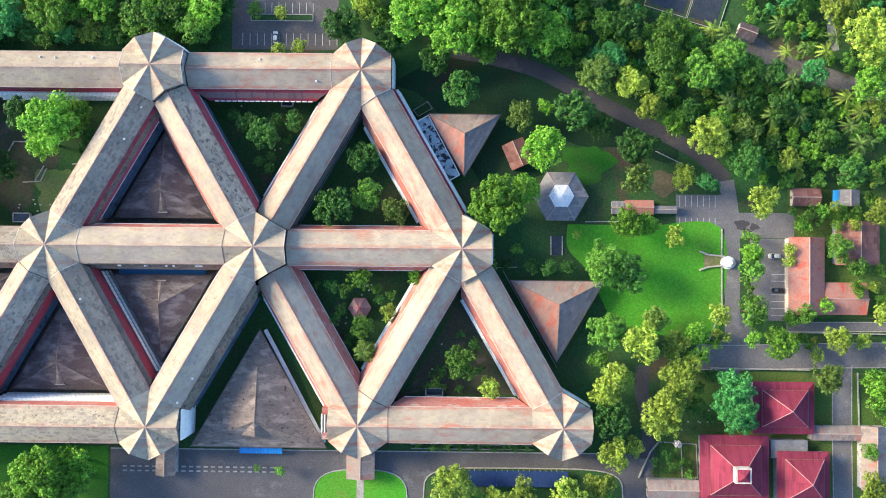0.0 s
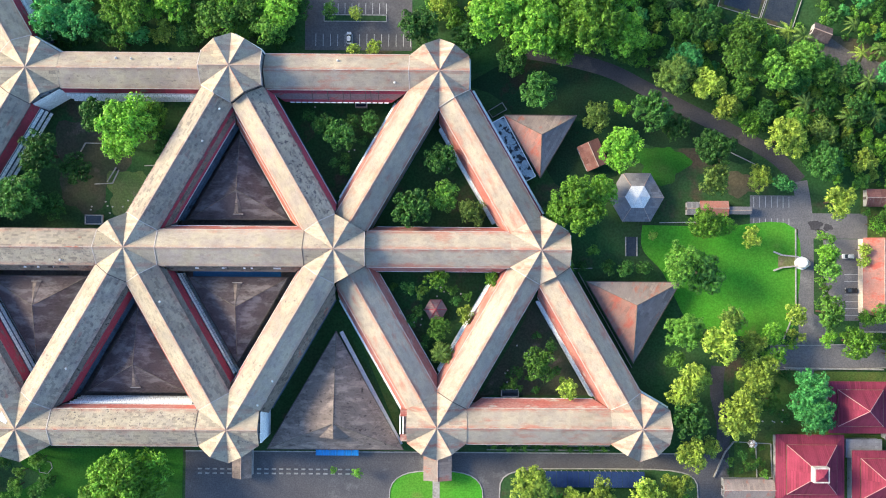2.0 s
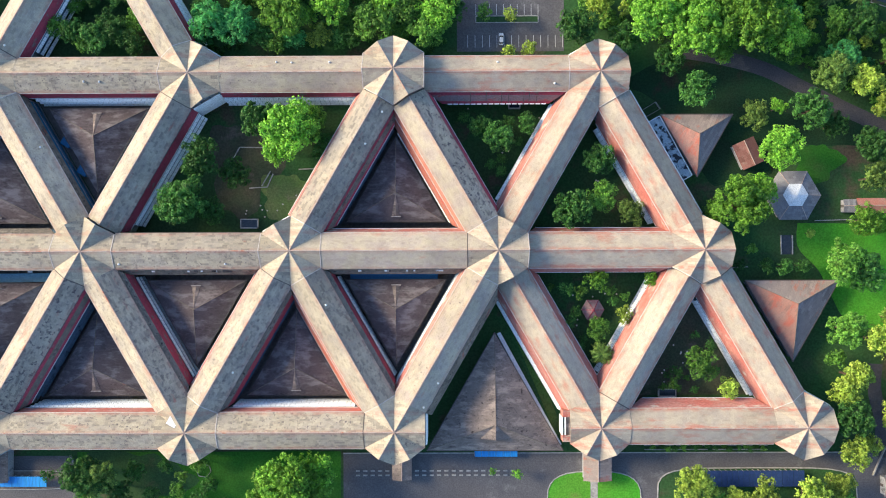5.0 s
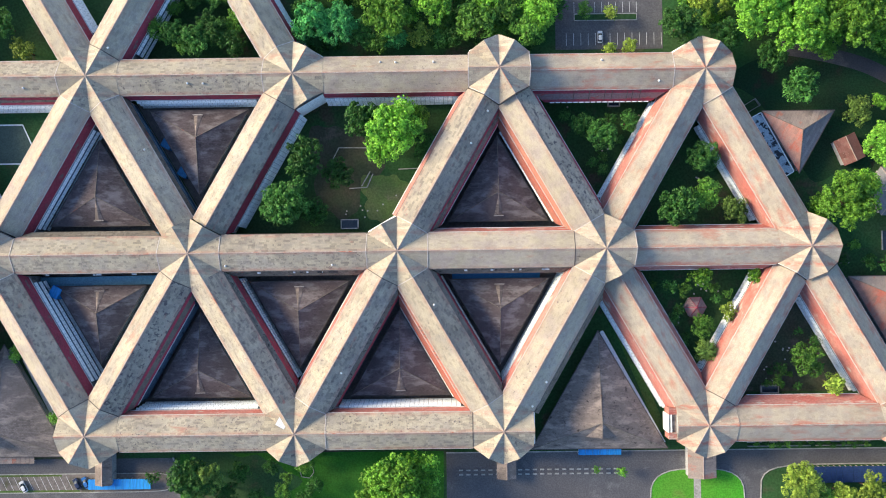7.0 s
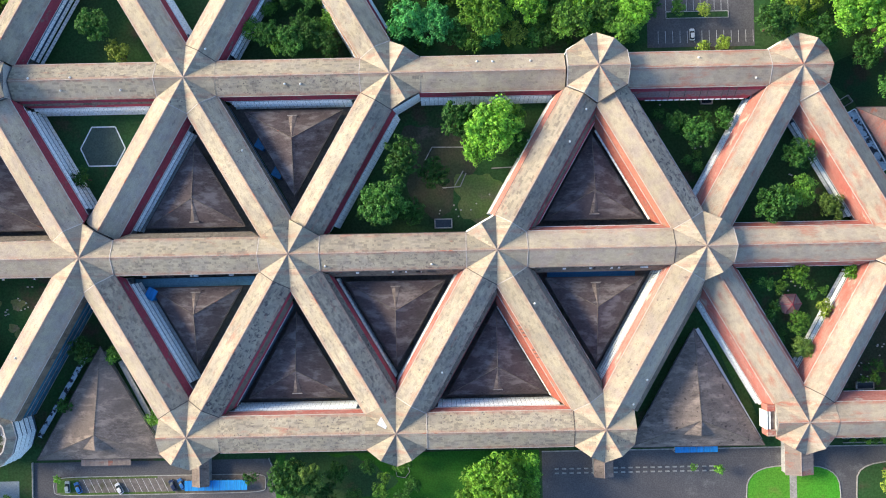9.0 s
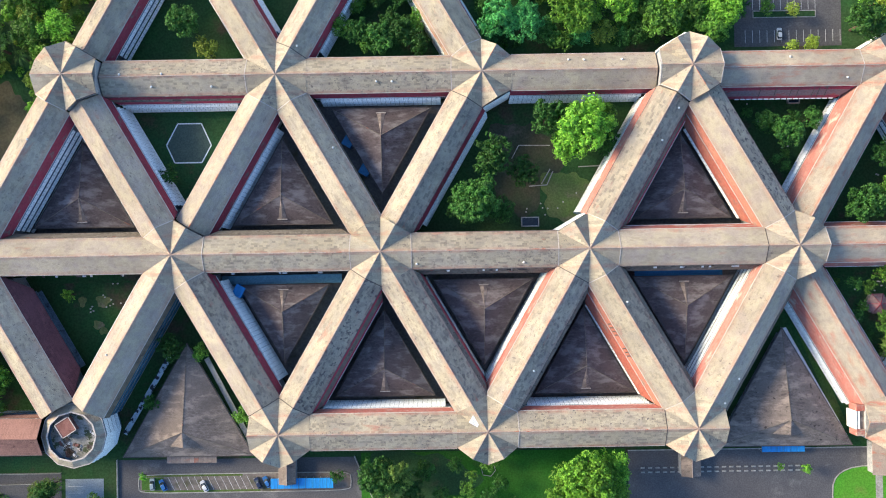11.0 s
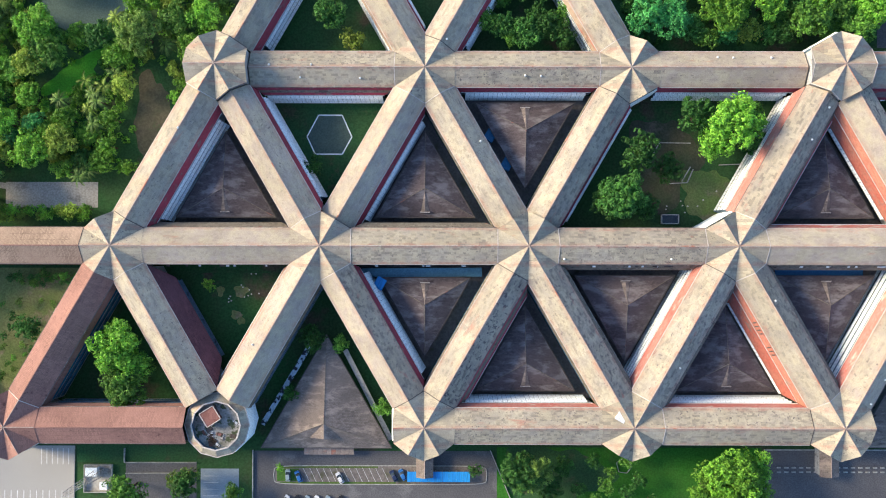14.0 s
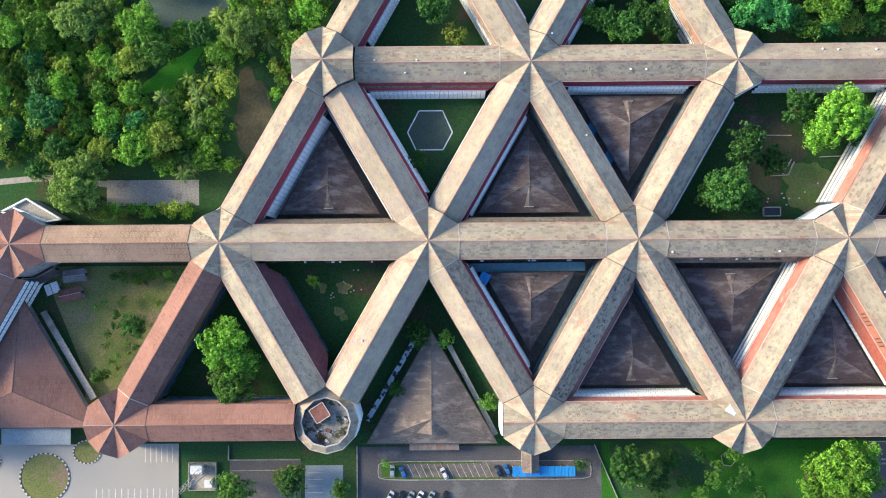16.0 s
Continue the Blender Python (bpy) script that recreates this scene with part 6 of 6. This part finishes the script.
grove("g", [(-313.3, -88.9, 2.7), (6.7, -40.1, 5.9), (-109.0, 81.2, 7.3), (-98.7, 85.1, 6.5), (-69.2, 86.7, 2.8), (-350.4, -47.5, 9.6), (-275.3, -34.5, 3.2), (-260.3, -57.7, 3.2), (-350.6, -86.9, 6.7), (-314.2, -88.8, 3.2), (-400.2, -47.2, 3.2), (-131.8, -84.3, 7.3), (56.9, -4.3, 7.8), (111.0, -6.8, 4.1), (110.1, -21.5, 5.7), (58.8, -28.3, 7.4), (56.9, -39.0, 3.5), (141.3, 2.0, 4.8), (148.2, -5.5, 3.9), (153.7, -71.1, 3.0), (-28.8, -28.1, 4.3), (-27.2, 19.1, 5.7), (163.6, -30.3, 6.5), (37.9, 71.4, 4.8), (79.4, 78.7, 6.5), (77.1, 68.3, 7.4), (90.2, 63.3, 7.4), (101.2, 69.5, 7.4)])
grove("g", [(-379.3, 69.7, 7.8), (-333.8, 80.6, 6.5), (-446.4, 65.2, 7.4)])
grove("d", [(107.7, 32.3, 7.4), (68.5, 36.9, 7.8), (47.1, 49.5, 7.2), (-285.2, 28.8, 3.6), (-149.9, 46.5, 6.9), (-127.4, 37.7, 4.9), (-176.3, 17.9, 9.3), (-180.4, 15.5, 6.1), (-169.5, 33.2, 7.3), (-159.0, 28.3, 5.7), (-167.1, 14.6, 5.3), (-64.5, 40.5, 5.7), (-70.7, 44.5, 4.5), (-54.3, 45.7, 3.7), (-217.2, 79.6, 4.9), (-209.1, 76.4, 5.7), (-201.9, 79.4, 5.3), (-195.8, 75.2, 4.9), (-278.9, 83.3, 6.1), (-149.8, 78.7, 5.3), (-79.3, 86.9, 3.7), (-285.4, -32.8, 4.9), (-293.7, -53.0, 2.8), (-330.7, -85.0, 5.3), (-387.0, -29.1, 4.9), (-194.8, -78.9, 3.2), (-184.6, -77.0, 2.8), (-189.8, -87.0, 2.8), (-227.1, -80.7, 2.2), (-211.6, -79.3, 8.1)])
grove("d", [(-196.3, -78.5, 3.2), (-200.4, -85.5, 4.9), (6.0, 56.7, 6.7), (55.7, 44.3, 5.0)])
grove("d", [(65.1, -7.7, 7.2), (32.0, -5.8, 2.8), (38.1, -6.2, 3.0), (44.8, -5.7, 2.8), (60.6, -59.6, 7.0), (-0.3, -43.7, 2.2), (11.9, -34.4, 2.2), (-28.4, 32.3, 5.9), (-38.1, 14.8, 7.0), (-36.3, 79.0, 7.2), (-19.7, 74.9, 6.5), (-3.4, 68.2, 5.7), (65.3, 80.8, 6.1), (120.1, 51.9, 5.7), (-419.5, 57.5, 5.2), (-413.3, 34.1, 5.2), (-368.2, 31.0, 3.9), (-421.9, 27.1, 4.3), (-362.4, 75.4, 5.7)])
grove("o", [(-396.5, 83.4, 6.5), (-405.1, 80.5, 9.1), (-329.3, -81.7, 2.9), (-333.7, -84.7, 4.2), (-207.3, -79.9, 7.7), (-405.2, 17.9, 8.5), (-409.3, 25.0, 6.1), (27.4, 48.1, 5.2), (68.7, 25.4, 5.9), (108.1, 43.3, 5.4), (76.2, -24.7, 5.2), (137.3, -44.2, 5.9), (-27.7, -37.0, 4.3), (-17.1, 13.4, 5.2), (55.1, 63.1, 7.4), (-346.4, 75.4, 8.3), (-403.0, 26.0, 7.4), (-409.5, 17.7, 6.5), (-403.1, 14.3, 5.2)])
grove("y", [(-413.0, 64.7, 3.5), (-387.0, 64.9, 5.7), (-353.8, 57.8, 5.0), (-271.6, 74.2, 4.1), (-129.0, 77.3, 4.1), (-60.2, 72.3, 2.2), (-53.1, 73.2, 2.8), (-60.0, 85.6, 2.4), (86.2, 27.0, 4.8), (113.0, 18.4, 5.9), (93.5, 40.7, 7.8), (83.0, 5.5, 3.5), (48.6, 5.9, 1.7), (99.3, -22.5, 4.1), (124.6, 1.2, 2.2), (124.7, -3.3, 2.2), (69.7, -32.2, 7.0), (82.8, -32.7, 5.2), (85.0, -43.2, 7.4), (60.9, -45.0, 6.5), (58.5, -50.9, 5.7), (80.3, -53.5, 6.5), (76.4, -60.1, 7.0), (69.2, -70.0, 3.5), (60.8, -72.2, 5.9), (141.2, -30.7, 5.2), (151.1, -31.6, 3.0), (134.3, -36.7, 2.8), (155.8, 14.2, 4.8)])
grove("y", [(4.1, -82.9, 7.8), (29.3, -86.4, 5.7), (44.1, -85.4, 6.5), (56.3, -84.0, 5.4), (153.4, -82.9, 5.2), (-19.3, -23.4, 3.0), (17.2, -49.3, 3.9), (66.5, 59.4, 6.1), (73.8, 51.6, 5.2), (150.0, 77.3, 9.6), (139.8, 86.3, 6.5), (-422.3, 41.9, 3.9), (-398.2, 34.6, 5.0), (-375.9, 37.1, 6.3), (-434.7, 37.0, 6.5)])
grove("t", [(-167.1, 82.0, 6.9), (-158.0, 80.8, 8.1), (94.8, 24.3, 3.5), (104.1, -48.7, 7.4), (105.1, -57.8, 7.4), (100.8, -54.2, 5.2), (132.4, 64.3, 5.2)])
grove("b", [(-347.5, -41.5, 7.0), (-432.3, 75.2, 7.4), (-359.0, 36.0, 3.9), (-366.8, 40.0, 4.8), (-419.1, 77.4, 6.5), (-398.6, 67.8, 4.3), (-362.2, 30.4, 4.8), (-405.9, 42.2, 4.8), (-395.9, 44.1, 5.7), (-144.0, -86.5, 10.2), (-139.0, -80.4, 10.2), (-130.1, -78.4, 7.3), (-137.2, -82.4, 11.4), (-137.3, 42.6, 10.2), (-143.3, 37.2, 6.9), (-131.9, 46.6, 6.1), (-140.6, 83.6, 9.3), (-123.2, 87.5, 7.3), (-86.5, 84.9, 6.9), (-353.0, -35.0, 9.8), (-356.5, -31.3, 4.9), (-322.9, -13.7, 2.2), (-136.3, -89.4, 8.1), (-297.9, -80.2, 1.4), (-66.8, -80.1, 1.2), (-57.7, -80.4, 1.8), (36.6, 51.1, 3.0), (35.8, 36.1, 8.3), (19.4, 16.4, 11.3), (29.0, 21.1, 5.7)])
grove("b", [(13.3, 13.4, 5.2), (65.6, 10.1, 5.7), (73.4, 9.6, 4.3), (110.9, -0.4, 4.3), (91.0, -29.7, 4.3), (91.9, -37.8, 4.1), (111.3, -31.2, 3.0), (119.7, -32.2, 5.9), (155.0, -48.2, 7.0), (149.4, -12.2, 3.0), (131.6, 8.7, 2.0), (-29.7, -10.7, 4.1), (-10.4, -10.3, 3.0)])
grove("b", [(-9.4, 81.6, 10.9), (4.5, 78.1, 12.6), (23.2, 80.1, 13.0), (34.7, 76.6, 8.7), (14.7, 72.9, 7.4), (83.1, 46.7, 4.8), (149.8, 60.0, 6.5), (-398.8, 54.8, 3.9), (-388.1, 53.9, 5.0), (-385.8, 34.3, 6.7), (-373.7, 45.5, 4.8), (-383.5, 77.7, 8.3), (-323.7, 82.6, 6.5), (-375.3, 26.9, 3.9), (-436.2, 55.0, 7.4), (-448.9, 43.1, 6.5)])
grove("t", [(-423.1, 65.9, 4.3), (-417.1, 47.4, 6.7), (-385.7, 44.3, 3.9)])
grove("b", [(-355.3, 68.2, 5.7), (-357.6, 45.6, 3.9), (-409.5, 53.6, 3.5), (-351.9, 28.6, 2.8)])


def inside(x, y, poly):
    c = False
    for k in range(len(poly)):
        (x0, y0), (x1, y1) = poly[k], poly[k - 1]
        if (y0 > y) != (y1 > y) and x < (x1 - x0) * (y - y0) / (y1 - y0) + x0:
            c = not c
    return c


KEEP = [(smooth(ring_road), 2.4), ([(-30.0, -21.7)], 5.0)]
KEEP.append((smooth([(111.2, 78.7), (123.7, 70.4), (138.2, 65.9), (156.9, 59.1), (172, 50)]), 4.0))
KEEP.append((smooth([(141.6, 99.9), (141.8, 89.4), (144.0, 74.7)]), 2.5))
KEEP.append(([(-384.1, 89.4), (-376.8, 85.1), (-367.3, 87.7), (-357.9, 91.9)], 7.0))
KEEP.append(([(clearing[0] + 0.79 * d, clearing[1] + 0.62 * d) for d in (-8, -4, 0, 4, 8)], 4.5))
KEEP.append(([(83.5, 95), (97.5, 93)], 11.0))
KEEP.append(([(-347, 60), (-347, 50), (-347, 38)], 8.0))
KEEP.append(([(110.5, 80.5)], 5.0))


def woods(poly, tries, kinds, sizes, tight=0.62, palms=0.0):
    xs, ys = [p[0] for p in poly], [p[1] for p in poly]
    for _ in range(tries):
        x, y, r = rnd.uniform(min(xs), max(xs)), rnd.uniform(min(ys), max(ys)), rnd.uniform(*sizes)
        if not inside(x, y, poly) or any(math.hypot(x - a, y - b) < w + r * 0.5 for line, w in KEEP for a, b in line):
            continue
        if any(math.hypot(x - a, y - b) < (r + c) * tight for a, b, c in planted):
            continue
        planted.append((x, y, r))
        if rnd.random() < palms:
            key = "palm", rnd.randrange(3)
            m = Matrix.Translation((x, y, 0)) @ Matrix.Rotation(rnd.uniform(0, 6.28), 4, "Z") @ Matrix.Scale(rnd.uniform(0.85, 1.15), 4)
            if key not in models:
                models[key] = make_palm(key[1] + 3, "oyo"[key[1]])
                models[key].matrix_world = m
            else:
                copy_thing(models[key], Matrix.Identity(4)).matrix_basis = m
        else:
            plant(rnd.choice(kinds), x, y, r, rnd)


palm_places = [(-367.3, 59.1), (-364.4, 55.0), (-360.4, 57.0), (-362.4, 52.0), (-357.4, 62.1), (-366.5, 49.6), (-376.6, 52.1), (-419.1, 32.0), (-415.0, 28.5), (-409.0, 31.9), (-400.9, 30.5), (-364.4, 43.9), (-420.1, 24.9), (-369.5, 25.1), (-366.0, 26.7), (101.9, 53.3), (121.1, 53.5), (117.7, 49.2), (123.1, 72.2), (130.1, 73.7), (136.6, 71.9), (140.6, 76.8), (144.2, 55.7), (148.7, 50.1), (153.3, 40.0), (145.2, 45.6), (114.0, 64.0), (156.1, -82.3), (-28.1, -36.8)]
for x, y in palm_places:
    key = "palm", rnd.randrange(3)
    m = Matrix.Translation((x, y, 0)) @ Matrix.Rotation(rnd.uniform(0, 6.28), 4, "Z") @ Matrix.Scale(rnd.uniform(0.85, 1.1), 4)
    planted.append((x, y, 3.6))
    if key not in models:
        models[key] = make_palm(key[1] + 3, "oyo"[key[1]])
        models[key].matrix_world = m
    else:
        copy_thing(models[key], Matrix.Identity(4)).matrix_basis = m

NE = [(-34, 104), (-34, 84), (-8, 76), (12, 80), (45, 68), (78, 50), (98, 42), (109, 30), (118, 25), (172, 25), (172, 104)]
NE_DARK = [(44, 104), (44, 84), (60, 66), (84, 52), (110, 44), (122, 50), (122, 78), (108, 96), (90, 104)]
NE_BRIGHT = [(-16, 104), (-14, 84), (8, 79), (30, 78), (40, 84), (42, 104)]
NW = [(-455, 104), (-455, 30), (-420, 31), (-398, 30), (-368, 30), (-352, 27), (-322, 78), (-308, 104)]
woods(NE_BRIGHT, 60, "bbgg", (6.5, 9.5), 0.5)
woods(NE_DARK, 70, "ddgtdg", (3.4, 6.4), 0.55, 0.3)
woods(NE, 110, "gdbtgdy", (3.4, 6.0), 0.57, 0.28)
woods(NW, 120, "bbtbgb", (3.4, 6.2), 0.56, 0.24)
woods([(-176, 104), (-176, 74), (-82, 74), (-82, 104)], 120, "ggbdt", (3.5, 6.0), 0.55)
woods([(-236, 104), (-226, 74), (-190, 74), (-182, 92), (-186, 104)], 90, "ddg", (3.0, 5.0), 0.6)
woods([(120, -25), (172, -25), (172, -18), (156, -4), (160, 24), (140, 24), (140, 11), (156, 11), (156, -10)], 80, "gby", (2.0, 3.4), 0.8)
woods([(107.2, -26), (112.4, -26), (112.4, 7), (107.2, 7)], 90, "gb", (1.6, 2.6), 0.6)
woods([(126, 10), (158, 10), (158, 16.5), (126, 16.5)], 90, "gby", (1.3, 2.3), 0.7)
woods([(155, -60), (172, -60), (172, -43), (155, -43)], 60, "bg", (2.4, 3.8), 0.6)
woods([(97, -33.6), (142, -33.6), (142, -29.4), (97, -29.4)], 80, "by", (1.5, 2.4), 0.7)
woods([(84, -62), (109, -62), (109, -43.6), (84, -43.6)], 60, "gd", (1.2, 2.2), 0.9)
woods([(76.5, -81), (90, -81), (90, -70), (76.5, -70)], 30, "gd", (0.9, 1.6), 0.9)
woods([(-396, -9.8), (-362, -9.8), (-364, -14), (-396, -14)], 90, "dg", (1.0, 1.8), 0.7)
woods([(-404, -20), (-376, -20), (-398, -56)], 60, "gdo", (0.9, 1.6), 1.2)
woods([(33, -82), (62, -82), (64, -104), (-4, -104), (12, -90)], 120, "ygb", (3.0, 4.6), 0.65)
woods([(-400, 10.6), (-366, 10.6), (-366, 13.6), (-400, 13.6)], 200, "by", (1.6, 2.4), 0.55)
woods([(-206, -76), (-160, -76), (-165, -104), (-206, -104)], 40, "dg", (2.0, 3.2), 1.0)
woods([(-26, -12), (-36, -14), (-48, -12), (-30, -44), (-14, -16)], 60, "dg", (1.4, 2.4), 0.9)
woods([(-8, -50), (6, -28), (20, -52)], 60, "dg", (1.2, 2.2), 0.9)
woods([(-78, 50), (-50, 50), (-64, 22)], 60, "d", (1.5, 3.0), 0.8)
woods([(-11, -70.8), (34, -70.8), (34, -72.6), (-11, -72.6)], 60, "dg", (0.9, 1.3), 0.9)
woods([(8, 10), (30, 8), (34, -8), (14, -6)], 20, "dg", (1.4, 2.4), 0.9)
for x, y, s in ((-28.9, -36.8) + (0.75,), (-28.1, -38.1) + (0.7,)):
    if ("palm", 0) in models:
        copy_thing(models["palm", 0], Matrix.Identity(4)).matrix_basis = Matrix.Translation((x, y, 0)) @ Matrix.Scale(s, 4)


def undergrowth(name, label, poly, count, kind, seed):
    """Low leafy growth that covers the ground of a wood."""
    r = np.random.RandomState(seed)
    xs, ys = [p[0] for p in poly], [p[1] for p in poly]
    lobes = []
    while len(lobes) < count // 40:
        x, y = r.uniform(min(xs), max(xs)), r.uniform(min(ys), max(ys))
        if inside(x, y, poly) and not any(math.hypot(x - a, y - b) < w for line, w in KEEP for a, b in line):
            lobes.append(((x, y, 0.2), r.uniform(0.7, 1.7)))
    ob = part(name, leaf_cloud(r, lobes, count, 0.42), LEAF[kind])
    tagged(ob, label, "undergrowth", kind="stuff")


def thicket(poly, kind, tries, seed, label, tight=0.55):
    """The crowns that fill a wood between its larger trees, too many to count."""
    r = random.Random(seed)
    xs, ys = [p[0] for p in poly], [p[1] for p in poly]
    lobes = []
    for _ in range(tries):
        x, y, size = r.uniform(min(xs), max(xs)), r.uniform(min(ys), max(ys)), r.uniform(2.0, 3.6)
        if not inside(x, y, poly) or any(math.hypot(x - a, y - b) < w + size * 0.6 for line, w in KEEP for a, b in line):
            continue
        if any(math.hypot(x - a, y - b) < (size + c) * tight for a, b, c in planted):
            continue
        planted.append((x, y, size))
        for k in range(8):
            a, q = k * 2.4 + r.uniform(-0.3, 0.3), math.sqrt((k + 0.3) / 8) * 0.8
            lobes.append(((x + size * q * math.cos(a), y + size * q * math.sin(a), size * (1.25 - 0.5 * q * q) + r.uniform(-0.3, 0.3)), size * r.uniform(0.25, 0.42)))
    if lobes:
        ob = part("thicket", leaf_cloud(np.random.RandomState(seed), lobes, len(lobes) * 70, 0.34), LEAF[kind])
        tagged(ob, label, "woodland", kind="stuff")


for k, (kind, lab) in enumerate((("g", "dense mid green thicket of small trees"), ("b", "bright green thicket of small trees"), ("d", "deep green thicket of small trees"),
                                 ("t", "blue-green thicket of small trees"), ("y", "yellow-green thicket of small trees"), ("g", "mid green thicket of saplings"))):
    thicket(NE, kind, 260, 20 + k, lab)
for k, (kind, lab) in enumerate((("b", "bright green thicket of small trees"), ("y", "yellow-green thicket of small trees"), ("g", "dense mid green thicket of small trees"),
                                 ("b", "bright green thicket of saplings"), ("b", "light green thicket of bushes"), ("y", "yellow-green thicket of saplings"))):
    thicket(NW, kind, 320, 40 + k, lab, 0.5)
undergrowth("undergrowth", "tangled low green undergrowth beneath trees", NE, 24000, "g", 3)
undergrowth("undergrowth", "tangled low green undergrowth beneath trees", NW, 24000, "b", 4)
undergrowth("undergrowth", "low deep green undergrowth", [(-176, 104), (-176, 74), (-82, 74), (-82, 104)], 9000, "d", 6)
